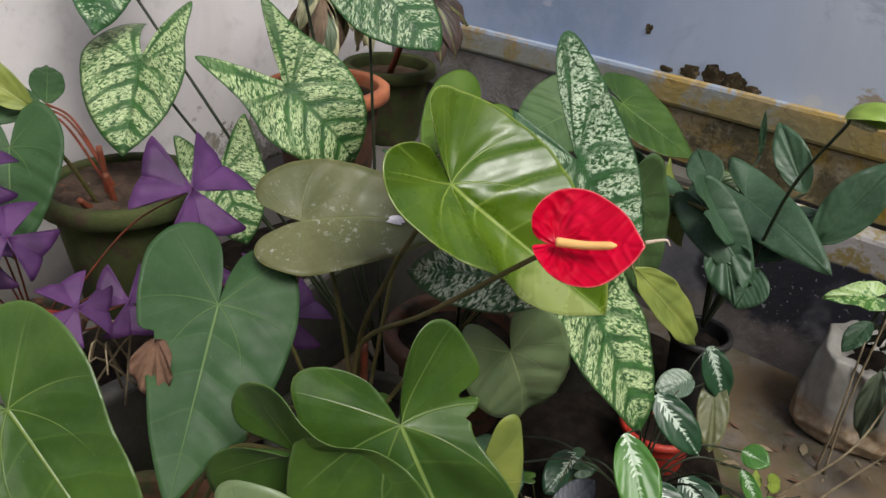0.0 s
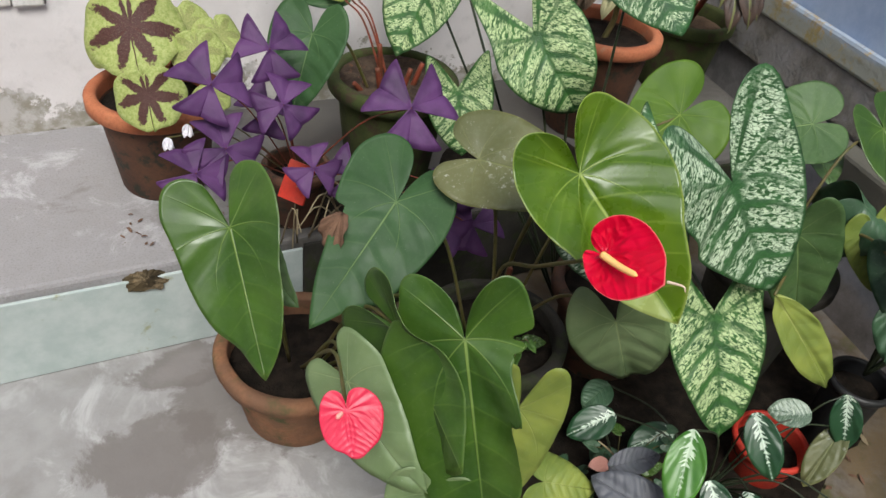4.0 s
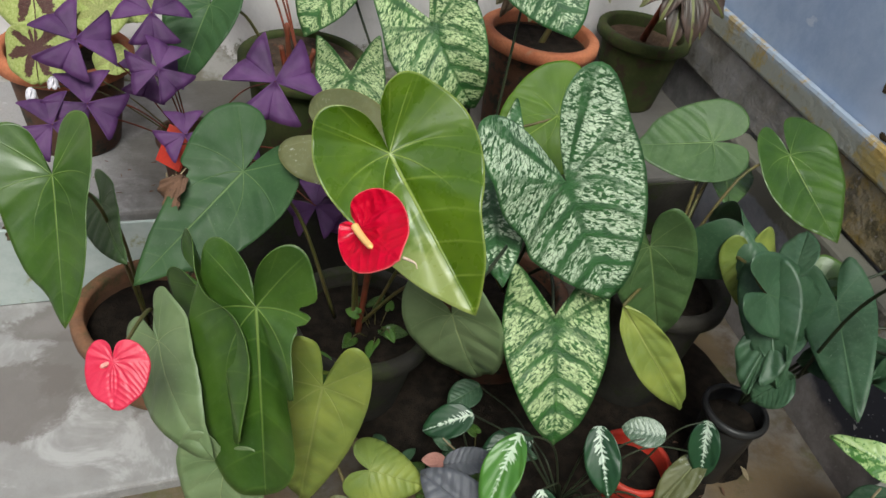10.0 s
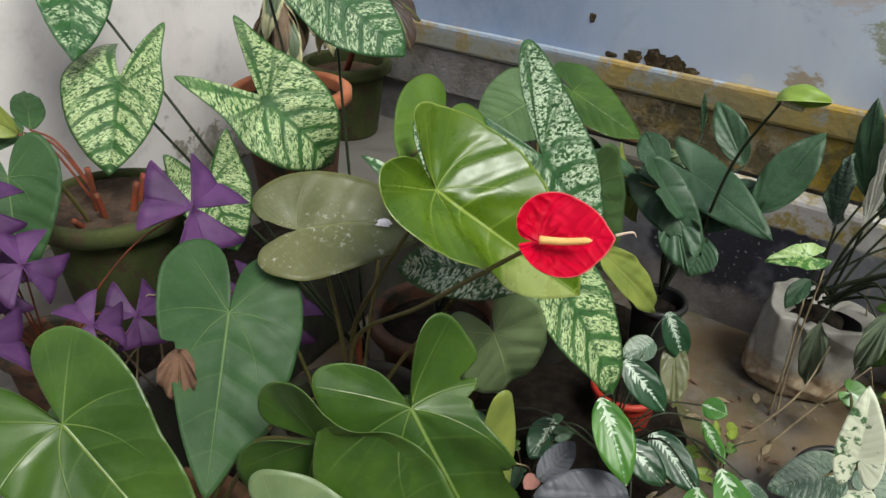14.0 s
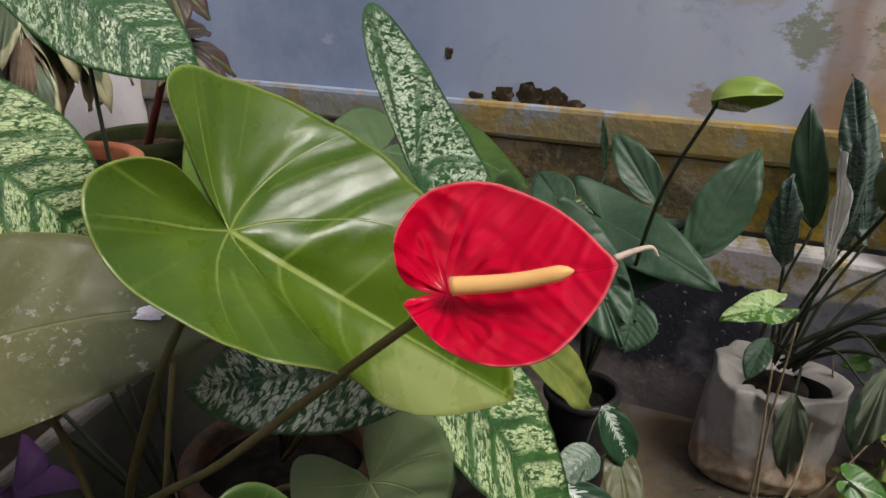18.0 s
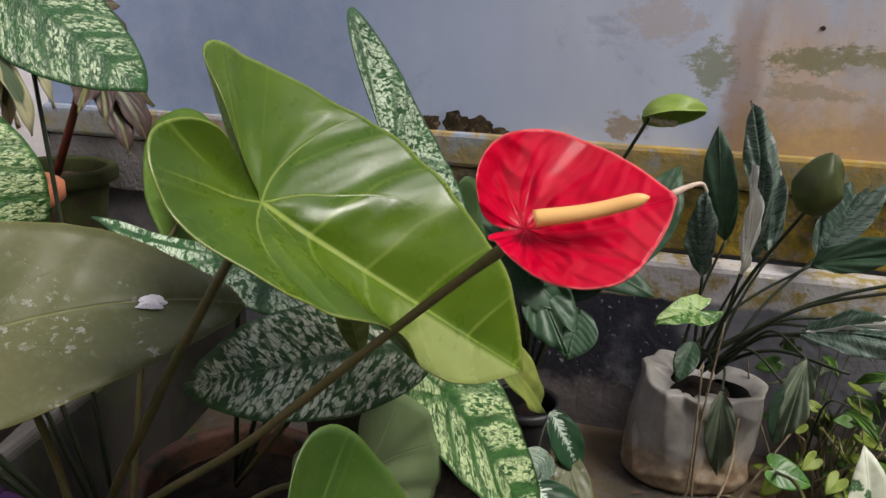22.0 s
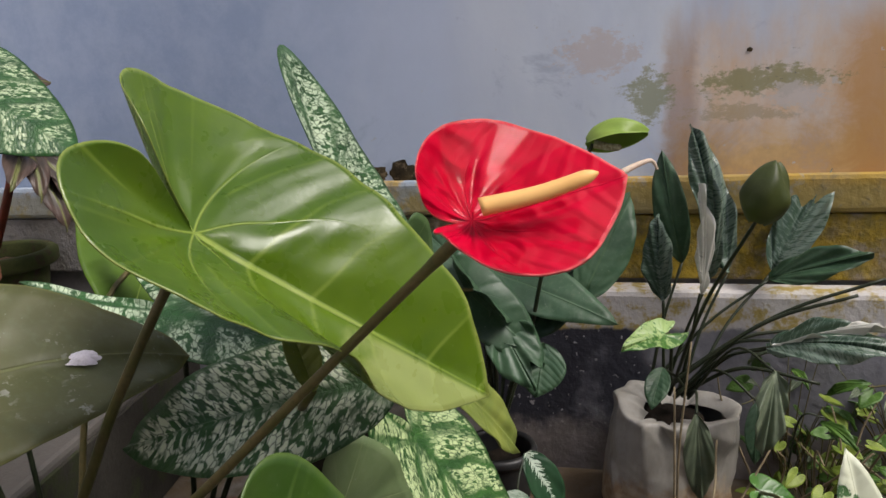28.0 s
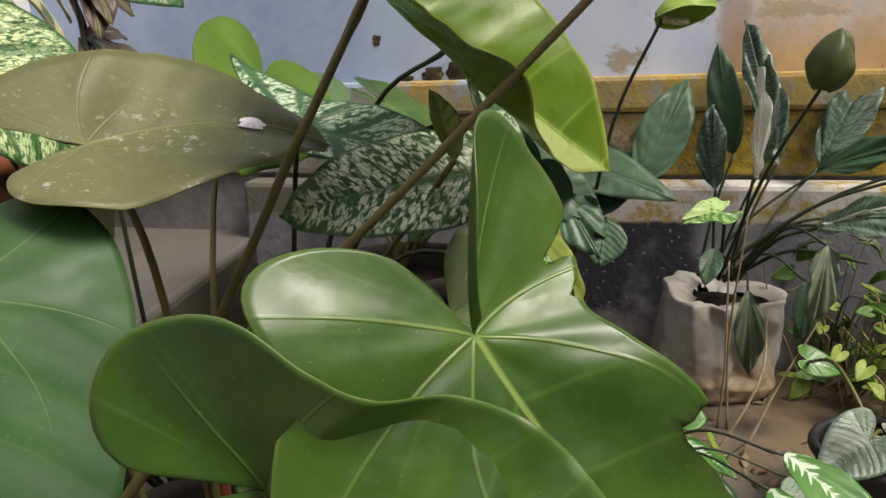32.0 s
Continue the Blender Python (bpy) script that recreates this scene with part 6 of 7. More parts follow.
put_leaf(so, "strap", (1.143, 1.045, 0.685), (1.041, 0.971, 0.566), (-0.20, -0.65, 0.70), 0.034, DRY_BROWN, fold=0.25, arch=0.5, wave=0.02, quilt=0.0, label="dry brown strap leaf")
put_leaf(so, "strap", (1.153, 1.045, 0.735), (1.194, 1.040, 0.563), (0.08, -0.65, 0.70), 0.040, SONG, fold=0.25, arch=0.5, wave=0.02, quilt=0.0)
put_leaf(so, "strap", (1.132, 1.045, 0.715), (1.161, 1.011, 0.560), (0.06, -0.65, 0.70), 0.040, SONG, fold=0.25, arch=0.5, wave=0.02, quilt=0.0)
put_leaf(so, "strap", (1.143, 1.045, 0.697), (1.144, 1.003, 0.557), (0.00, -0.65, 0.70), 0.034, DRY_BROWN, fold=0.25, arch=0.5, wave=0.02, quilt=0.0, label="dry brown strap leaf")
put_leaf(so, "strap", (1.138, 1.045, 0.733), (1.010, 0.965, 0.636), (-0.25, -0.65, 0.70), 0.040, SONG, fold=0.25, arch=0.5, wave=0.02, quilt=0.0)
put_leaf(so, "strap", (1.135, 1.045, 0.697), (1.049, 1.023, 0.577), (-0.17, -0.65, 0.70), 0.040, SONG, fold=0.25, arch=0.5, wave=0.02, quilt=0.0)
put_leaf(so, "strap", (1.136, 1.045, 0.690), (1.043, 1.006, 0.537), (-0.19, -0.65, 0.70), 0.034, DRY_BROWN, fold=0.25, arch=0.5, wave=0.02, quilt=0.0, label="dry brown strap leaf")
put_leaf(so, "strap", (1.130, 1.045, 0.686), (1.232, 1.038, 0.600), (0.20, -0.65, 0.70), 0.040, SONG, fold=0.25, arch=0.5, wave=0.02, quilt=0.0)
put_leaf(so, "strap", (1.154, 1.045, 0.716), (1.196, 0.989, 0.563), (0.09, -0.65, 0.70), 0.040, SONG, fold=0.25, arch=0.5, wave=0.02, quilt=0.0)
put_leaf(so, "strap", (1.130, 1.045, 0.664), (1.041, 1.038, 0.592), (-0.18, -0.65, 0.70), 0.034, DRY_BROWN, fold=0.25, arch=0.5, wave=0.02, quilt=0.0, label="dry brown strap leaf")
put_leaf(so, "strap", (1.137, 1.045, 0.669), (1.236, 1.002, 0.565), (0.20, -0.65, 0.70), 0.040, SONG, fold=0.25, arch=0.5, wave=0.02, quilt=0.0)
put_leaf(so, "strap", (1.131, 1.045, 0.665), (1.040, 1.028, 0.555), (-0.18, -0.65, 0.70), 0.040, SONG, fold=0.25, arch=0.5, wave=0.02, quilt=0.0)
put_leaf(so, "strap", (1.131, 1.045, 0.704), (1.060, 1.060, 0.551), (-0.14, -0.65, 0.70), 0.034, DRY_BROWN, fold=0.25, arch=0.5, wave=0.02, quilt=0.0, label="dry brown strap leaf")
put_leaf(so, "strap", (1.143, 1.045, 0.730), (1.098, 1.059, 0.611), (-0.09, -0.65, 0.70), 0.040, SONG, fold=0.25, arch=0.5, wave=0.02, quilt=0.0)
dr = thing("dracaena", (1.56, 1.195, 0.40), "bronze dracaena with yellow-green striped leaves", "plant")
part("stem", tube("stem", [(1.56, 1.195, 0.40), (1.504, 1.070, 0.623), (1.480, 1.070, 0.728)], 0.009, 0.006, STALK_RED), dr)
put_leaf(dr, "lance", (1.484, 1.065, 0.732), (1.546, 1.005, 0.745), (-0.04, -0.67, 0.74), 0.064, DRACAENA, fold=0.14, arch=0.45, wave=0.02, quilt=0.0)
put_leaf(dr, "lance", (1.477, 1.065, 0.709), (1.332, 1.085, 0.795), (-0.44, -0.43, 0.79), 0.073, DRACAENA, fold=0.14, arch=0.45, wave=0.02, quilt=0.0)
put_leaf(dr, "lance", (1.486, 1.065, 0.727), (1.313, 1.005, 0.725), (-0.50, -0.59, 0.63), 0.064, DRACAENA, fold=0.14, arch=0.45, wave=0.02, quilt=0.0)
put_leaf(dr, "lance", (1.484, 1.065, 0.743), (1.402, 0.981, 0.634), (-0.39, -0.77, 0.50), 0.067, DRACAENA, fold=0.14, arch=0.45, wave=0.02, quilt=0.0)
put_leaf(dr, "lance", (1.483, 1.065, 0.745), (1.418, 0.965, 0.657), (-0.33, -0.78, 0.53), 0.067, DRACAENA, fold=0.14, arch=0.45, wave=0.02, quilt=0.0)
put_leaf(dr, "lance", (1.478, 1.065, 0.74), (1.502, 0.965, 0.673), (-0.13, -0.80, 0.59), 0.07, DRACAENA, fold=0.14, arch=0.45, wave=0.02, quilt=0.0)
put_leaf(dr, "lance", (1.479, 1.065, 0.745), (1.564, 1.029, 0.713), (0.01, -0.69, 0.72), 0.057, DRACAENA, fold=0.14, arch=0.45, wave=0.02, quilt=0.0)
put_leaf(dr, "lance", (1.486, 1.065, 0.712), (1.442, 1.125, 0.79), (-0.27, -0.40, 0.88), 0.062, DRACAENA, fold=0.14, arch=0.45, wave=0.02, quilt=0.0)
put_leaf(dr, "lance", (1.474, 1.065, 0.717), (1.499, 1.085, 0.818), (-0.12, -0.46, 0.88), 0.021, DRACAENA, fold=0.14, arch=0.45, wave=0.02, quilt=0.0)
put_leaf(dr, "lance", (1.511, 1.065, 0.62), (1.362, 0.989, 0.576), (-0.48, -0.66, 0.58), 0.057, DRACAENA, fold=0.14, arch=0.45, wave=0.02, quilt=0.0)
put_leaf(dr, "lance", (1.506, 1.065, 0.615), (1.46, 0.965, 0.488), (-0.31, -0.83, 0.47), 0.062, DRACAENA, fold=0.14, arch=0.45, wave=0.02, quilt=0.0)
put_leaf(dr, "lance", (1.504, 1.065, 0.618), (1.519, 0.949, 0.52), (-0.15, -0.84, 0.52), 0.067, DRACAENA, fold=0.14, arch=0.45, wave=0.02, quilt=0.0)
put_leaf(dr, "lance", (1.502, 1.065, 0.626), (1.592, 0.981, 0.557), (0.02, -0.79, 0.61), 0.064, DRACAENA, fold=0.14, arch=0.45, wave=0.02, quilt=0.0)
put_leaf(dr, "lance", (1.505, 1.065, 0.639), (1.499, 0.949, 0.5), (-0.21, -0.87, 0.44), 0.064, DRACAENA, fold=0.14, arch=0.45, wave=0.02, quilt=0.0)
put_leaf(dr, "lance", (1.507, 1.065, 0.64), (1.615, 1.045, 0.638), (0.07, -0.63, 0.77), 0.057, DRACAENA, fold=0.14, arch=0.45, wave=0.02, quilt=0.0)
put_leaf(dr, "lance", (1.51, 1.065, 0.643), (1.412, 0.973, 0.548), (-0.41, -0.76, 0.51), 0.049, DRACAENA, fold=0.14, arch=0.45, wave=0.02, quilt=0.0)

# ---- peace lilies by the wall ----
sp = thing("peace_lily", (1.36, -0.05, 0.21), "peace lily with worn splashed leaves in a cloth bag", "plant", "peace lilies")
put_leaf(sp, "lance", (1.420, -0.151, 0.393), (1.500, -0.107, 0.628), (-0.92, -0.02, 0.40), 0.059, SPATH_SPLASH, (1.365, -0.070, 0.215), stalk=STALK_DARK, sag=0.05, r=0.0026, arch=0.12, fold=0.3, wave=0.035)
put_leaf(sp, "lance", (1.420, -0.079, 0.412), (1.440, -0.049, 0.592), (-0.82, 0.45, 0.35), 0.055, SPATH, (1.377, -0.022, 0.215), stalk=STALK_DARK, sag=0.05, r=0.0026, arch=0.12, fold=0.2)
put_leaf(sp, "lance", (1.380, -0.042, 0.362), (1.400, -0.036, 0.497), (-0.76, 0.54, 0.36), 0.050, SPATH_SPLASH, (1.379, -0.046, 0.215), stalk=STALK_DARK, sag=0.05, r=0.0026, arch=0.12, fold=0.3, wave=0.035)
put_leaf(sp, "lance", (1.320, -0.086, 0.389), (1.300, -0.077, 0.558), (-0.86, -0.34, 0.39), 0.027, DRY_WHITE, (1.368, -0.067, 0.215), label="dried white leaf", stalk=STALK_DARK, sag=0.05, r=0.0026, arch=0.12, fold=0.3, wave=0.035)
put_leaf(sp, "lance", (1.360, -0.109, 0.401), (1.340, -0.098, 0.574), (-0.91, -0.14, 0.40), 0.033, SPATH_SPLASH, (1.375, -0.046, 0.215), stalk=STALK_DARK, sag=0.05, r=0.0026, arch=0.12, fold=0.3, wave=0.035)
put_leaf(sp, "lance", (1.440, -0.227, 0.389), (1.500, -0.335, 0.542), (-0.81, 0.46, 0.36), 0.074, SPATH_SPLASH, (1.342, -0.076, 0.215), stalk=STALK_DARK, sag=0.05, r=0.0026, arch=0.12, fold=0.3, wave=0.035)
put_leaf(sp, "lance", (1.420, -0.215, 0.382), (1.360, -0.347, 0.433), (-0.74, 0.27, 0.62), 0.055, SPATH, (1.376, -0.021, 0.215), stalk=STALK_DARK, sag=0.05, r=0.0026, arch=0.12, fold=0.3, wave=0.035)
put_leaf(sp, "lance", (1.270, -0.165, 0.322), (1.205, -0.318, 0.335), (-0.70, 0.10, 0.70), 0.066, SPATH_SPLASH, (1.350, -0.060, 0.215), roll=0.5, stalk=STALK_DARK, sag=0.12, r=0.0026, arch=0.45, fold=0.35, wave=0.04)
put_leaf(sp, "lance", (1.265, -0.170, 0.328), (1.215, -0.300, 0.368), (-0.45, 0.15, 0.86), 0.022, DRY_WHITE, (1.350, -0.071, 0.215), stalk=STALK_DARK, sag=0.12, r=0.0022, arch=0.2, fold=0.3, wave=0.05, label="bleached white edge of a curled leaf")
put_leaf(sp, "lance", (1.210, -0.158, 0.312), (1.172, -0.132, 0.205), (-0.80, -0.10, 0.50), 0.042, WEED_GREY, (1.340, -0.075, 0.215), stalk=STALK_DARK, sag=0.3, r=0.0022, arch=0.15, fold=0.35, wave=0.07, label="limp grey-green leaf that hangs down")
put_leaf(sp, "lance", (1.245, -0.065, 0.232), (1.238, -0.072, 0.098), (-0.93, 0.10, 0.28), 0.044, WEED_GREY, (1.350, -0.077, 0.215), stalk=STALK_DARK, sag=0.2, r=0.0022, arch=0.12, fold=0.25, wave=0.03)
put_leaf(sp, "lance", (1.300, -0.027, 0.283), (1.250, -0.002, 0.239), (-0.75, 0.17, 0.64), 0.036, SPATH, (1.362, -0.077, 0.215), stalk=STALK_DARK, sag=0.05, r=0.0026, arch=0.12, fold=0.2)
put_leaf(sp, "lance", (1.280, -0.160, 0.235), (1.250, -0.150, 0.150), (-0.72, 0.23, 0.66), 0.032, SPATH, (1.368, -0.060, 0.215), stalk=STALK_DARK, sag=0.3, r=0.0022, arch=0.2, fold=0.3)
part("petiole", tube("petiole", [(1.370, -0.031, 0.215), (1.328, -0.193, 0.348), (1.300, -0.335, 0.411)], 0.0036, 0.0024, STALK_DARK), sp)
part("petiole", tube("petiole", [(1.355, -0.030, 0.215), (1.317, -0.170, 0.340), (1.280, -0.290, 0.394)], 0.0036, 0.0024, STALK_DARK), sp)
part("petiole", tube("petiole", [(1.347, -0.067, 0.215), (1.343, -0.129, 0.298), (1.330, -0.208, 0.312)], 0.0036, 0.0024, STALK_DARK), sp)
part("petiole", tube("petiole", [(1.359, -0.069, 0.215), (1.312, -0.146, 0.275), (1.270, -0.242, 0.266)], 0.0036, 0.0024, STALK_DARK), sp)
part("petiole", tube("petiole", [(1.343, -0.054, 0.215), (1.353, -0.150, 0.303), (1.350, -0.251, 0.321)], 0.0036, 0.0024, STALK_DARK), sp)
hood(sp, (1.130, -0.100, 0.532), (1.130, -0.118, 0.604), 0.058, 0.026, 125, SPATHE_DARK, (1.355, -0.050, 0.215), (-0.55, 0.75, 0.30), "withered dark green hood with a pitted spike")
put_leaf(sp, "heart", (1.250, -0.018, 0.352), (1.200, 0.048, 0.350), (-0.50, -0.20, 0.80), 0.050, SPLASH_LIME, (1.355, -0.050, 0.215), fold=0.15, wave=0.04, stalk=STALK_DARK)
sq = thing("peace_lily", (1.25, 0.22, 0.19), "dark green peace lily beside the footing", "plant", "peace lilies")
put_leaf(sq, "lance", (1.296, 0.091, 0.390), (1.356, 0.014, 0.540), (-0.94, -0.01, 0.33), 0.078, SPATH, (1.250, 0.220, 0.195), fold=0.12, arch=0.1, stalk=STALK_DARK)
put_leaf(sq, "lance", (1.440, 0.141, 0.417), (1.497, 0.226, 0.518), (-0.85, -0.01, 0.53), 0.062, SPATH, (1.250, 0.220, 0.195), fold=0.3, stalk=STALK_DARK)
put_leaf(sq, "lance", (1.330, 0.093, 0.433), (1.270, 0.192, 0.333), (-0.60, -0.10, 0.80), 0.085, SPATH, (1.250, 0.220, 0.195), fold=0.1, stalk=STALK_DARK)
put_leaf(sq, "lance", (1.220, 0.219, 0.396), (1.160, 0.165, 0.309), (-0.80, -0.20, 0.45), 0.075, SPATH, (1.250, 0.220, 0.195), fold=0.2, wave=0.05, bite=((0.6, 0.04, 0.3),), stalk=STALK_DARK)
put_leaf(sq, "lance", (1.250, 0.256, 0.453), (1.300, 0.313, 0.497), (-0.83, -0.11, 0.55), 0.060, SPATH, (1.250, 0.220, 0.195), fold=0.2, stalk=STALK_DARK)
put_leaf(sq, "lance", (1.400, 0.225, 0.480), (1.400, 0.235, 0.562), (-0.86, -0.08, 0.50), 0.012, SPATH, (1.250, 0.220, 0.195), stalk=STALK_DARK)
put_leaf(sq, "lance", (1.220, 0.151, 0.354), (1.180, 0.165, 0.290), (-0.70, -0.10, 0.60), 0.070, SPATH, (1.250, 0.220, 0.195), fold=0.2, stalk=STALK_DARK)
put_leaf(sq, "lance", (1.200, 0.224, 0.400), (1.250, 0.294, 0.456), (-0.86, -0.12, 0.50), 0.060, SPATH, (1.250, 0.220, 0.195), fold=0.2, stalk=STALK_DARK)
hood(sq, (1.202, 0.092, 0.626), (1.197, 0.016, 0.638), 0.062, 0.027, 100, SPATHE_GREEN, (1.270, 0.174, 0.314), (0.42, -0.05, 0.90), "pale green hood with a white spike")
put_leaf(sq, "heart", (1.315, 0.215, 0.430), (1.235, 0.045, 0.372), (-0.72, -0.10, 0.68), 0.105, SPATH, (1.250, 0.220, 0.195), fold=0.15, roll=0.3, stalk=STALK_DARK, label="broad dark leaf in front of the footing")
put_leaf(sq, "heart", (1.210, 0.250, 0.430), (1.200, 0.150, 0.330), (-0.80, -0.15, 0.55), 0.095, SPATH, (1.250, 0.220, 0.195), fold=0.25, roll=0.3, stalk=STALK_DARK)

# ---- arrowhead vine, pothos and weeds on the ground ----
ar = thing("arrowhead_vine", (0.92, 0.20, 0.04), "arrowhead vine with dark leaves feathered white along the midrib", "plant")
put_leaf(ar, "lance", (0.799, 0.193, 0.277), (0.730, 0.121, 0.200), (-0.54, -0.29, 0.79), 0.058, SYNG_BRIGHT, (0.930, 0.200, 0.045), fold=0.15, arch=0.2, stalk=STALK_DARK, r=0.0017)
put_leaf(ar, "oval", (1.139, 0.180, 0.230), (1.133, 0.134, 0.142), (-0.64, -0.23, 0.73), 0.050, SYNG, (1.050, 0.200, 0.045), fold=0.15, stalk=STALK_DARK, r=0.0017)
put_leaf(ar, "oval", (0.941, 0.199, 0.246), (0.939, 0.121, 0.175), (-0.59, -0.27, 0.76), 0.055, SYNG, (0.930, 0.200, 0.045), fold=0.15, stalk=STALK_DARK, r=0.0017)
put_leaf(ar, "oval", (1.065, 0.179, 0.210), (1.010, 0.219, 0.200), (-0.60, -0.23, 0.77), 0.048, POTHOS_GREY, (0.930, 0.200, 0.045), stalk=STALK_DARK, r=0.0017)
put_leaf(ar, "oval", (0.847, 0.160, 0.170), (0.840, 0.084, 0.120), (-0.51, -0.24, 0.82), 0.051, SYNG, (0.930, 0.200, 0.045), stalk=STALK_DARK, r=0.0017)
put_leaf(ar, "oval", (0.911, 0.130, 0.150), (0.870, 0.038, 0.100), (-0.53, -0.21, 0.82), 0.056, SYNG, (0.930, 0.200, 0.045), stalk=STALK_DARK, r=0.0017)
put_leaf(ar, "lance", (0.831, 0.015, 0.200), (0.740, -0.057, 0.150), (-0.53, -0.16, 0.83), 0.054, SYNG_BRIGHT, (0.930, 0.200, 0.045), stalk=STALK_DARK, r=0.0017)
put_leaf(ar, "lance", (0.800, 0.036, 0.180), (0.676, 0.013, 0.140), (-0.51, -0.17, 0.84), 0.051, SYNG_BRIGHT, (0.930, 0.200, 0.045), stalk=STALK_DARK, r=0.0017)
put_leaf(ar, "oval", (0.728, 0.119, 0.130), (0.619, 0.159, 0.120), (-0.46, -0.22, 0.86), 0.074, SYNG_PALE, (0.930, 0.200, 0.045), stalk=STALK_DARK, r=0.0017)
put_leaf(ar, "oval", (1.145, 0.159, 0.170), (1.058, 0.125, 0.090), (-0.61, -0.21, 0.76), 0.052, ANTH_OLIVE, (0.930, 0.200, 0.045), stalk=STALK_DARK, r=0.0017)
put_leaf(ar, "oval", (0.918, -0.029, 0.120), (0.837, -0.038, 0.100), (-0.54, -0.12, 0.83), 0.055, POTHOS_GREY, (0.930, 0.200, 0.045), stalk=STALK_DARK, r=0.0017)
put_leaf(ar, "oval", (0.714, 0.102, 0.120), (0.706, 0.065, 0.100), (-0.45, -0.21, 0.87), 0.053, SYNG_PALE, (0.930, 0.200, 0.045), stalk=STALK_DARK, r=0.0017)
put_leaf(ar, "lance", (1.043, 0.070, 0.100), (0.974, 0.014, 0.080), (-0.57, -0.16, 0.81), 0.026, SYNG_BRIGHT, (0.930, 0.200, 0.045), stalk=STALK_DARK, r=0.0017)
put_leaf(ar, "oval", (1.058, 0.078, 0.120), (1.053, 0.034, 0.120), (-0.58, -0.17, 0.80), 0.041, SYNG_BRIGHT, (0.930, 0.200, 0.045), stalk=STALK_DARK, r=0.0017)
put_leaf(ar, "oval", (0.910, 0.292, 0.100), (0.823, 0.300, 0.080), (-0.50, -0.29, 0.81), 0.055, SYNG, (0.930, 0.200, 0.045), stalk=STALK_DARK, r=0.0017)
put_leaf(ar, "oval", (0.818, 0.348, 0.120), (0.737, 0.361, 0.080), (-0.47, -0.33, 0.82), 0.058, SYNG, (0.930, 0.200, 0.045), stalk=STALK_DARK, r=0.0017)
put_leaf(ar, "oval", (0.863, 0.420, 0.100), (0.798, 0.403, 0.080), (-0.47, -0.35, 0.81), 0.054, SPATH, (0.930, 0.200, 0.045), stalk=STALK_DARK, r=0.0017)
pu = thing("coleus", (0.72, 0.22, 0.04), "low plant with veined purple-grey leaves", "plant")
put_leaf(pu, "oval", (0.770, 0.122, 0.140), (0.682, 0.238, 0.160), (-0.48, -0.22, 0.85), 0.077, PURPLE_GREY, (0.740, 0.220, 0.045), fold=0.2, quilt=0.012)
put_leaf(pu, "oval", (0.723, 0.246, 0.150), (0.795, 0.220, 0.180), (-0.45, -0.29, 0.84), 0.043, PURPLE_GREY, (0.740, 0.220, 0.045), fold=0.25, quilt=0.012)
put_leaf(pu, "oval", (0.757, 0.165, 0.110), (0.757, 0.098, 0.100), (-0.46, -0.24, 0.85), 0.046, PURPLE_GREY, (0.740, 0.220, 0.045), fold=0.2)
put_leaf(pu, "oval", (0.729, 0.252, 0.150), (0.689, 0.255, 0.160), (-0.45, -0.30, 0.84), 0.024, PINKISH, (0.740, 0.220, 0.045))
po = thing("pothos", (1.0, -0.16, 0.10), "white-splashed pothos in a black plastic pot", "plant")
put_leaf(po, "heart", (0.913, -0.149, 0.234), (0.940, -0.134, 0.339), (-0.69, -0.07, 0.72), 0.066, POTHOS, (1.000, -0.160, 0.110), fold=0.2)
put_leaf(po, "heart", (0.948, -0.118, 0.150), (0.912, -0.052, 0.120), (-0.56, -0.07, 0.82), 0.076, POTHOS_GREY, (1.000, -0.160, 0.110))
put_leaf(po, "heart", (0.978, -0.193, 0.150), (1.060, -0.230, 0.180), (-0.57, -0.03, 0.82), 0.070, POTHOS_GREY, (1.000, -0.160, 0.110))
put_leaf(po, "heart", (0.952, -0.161, 0.140), (0.880, -0.217, 0.130), (-0.56, -0.04, 0.83), 0.051, POTHOS, (1.000, -0.160, 0.110))
put_leaf(po, "heart", (0.979, -0.217, 0.130), (1.003, -0.267, 0.130), (-0.57, -0.01, 0.82), 0.061, POTHOS_GREY, (1.000, -0.160, 0.110))
put_leaf(po, "heart", (1.197, -0.143, 0.140), (1.200, -0.193, 0.120), (-0.63, -0.05, 0.77), 0.049, SYNG_BRIGHT, (1.000, -0.160, 0.110))
part("dry_edge", blade("dry_edge", "oval", 0.06, 0.042, BARK, fold=0.5, arch=0.3, wave=0.08), torn_leaf, lay((0.387, 0.560, 0.489), (0.365, 0.545, 0.429), (-0.6, -0.45, 0.62)), "dry brown torn edge of the leaf")
part("white_mark", blotch("white_mark", 0.020, 0.012, WHITEPETAL, 31, 0.0015), olive_leaf, lay((0.646, 0.460, 0.558), (0.683, 0.426, 0.552), (-0.378, -0.547, 0.747)) @ pose(0, 0, 0, -90, 0, 90), "white patch on the olive leaf")

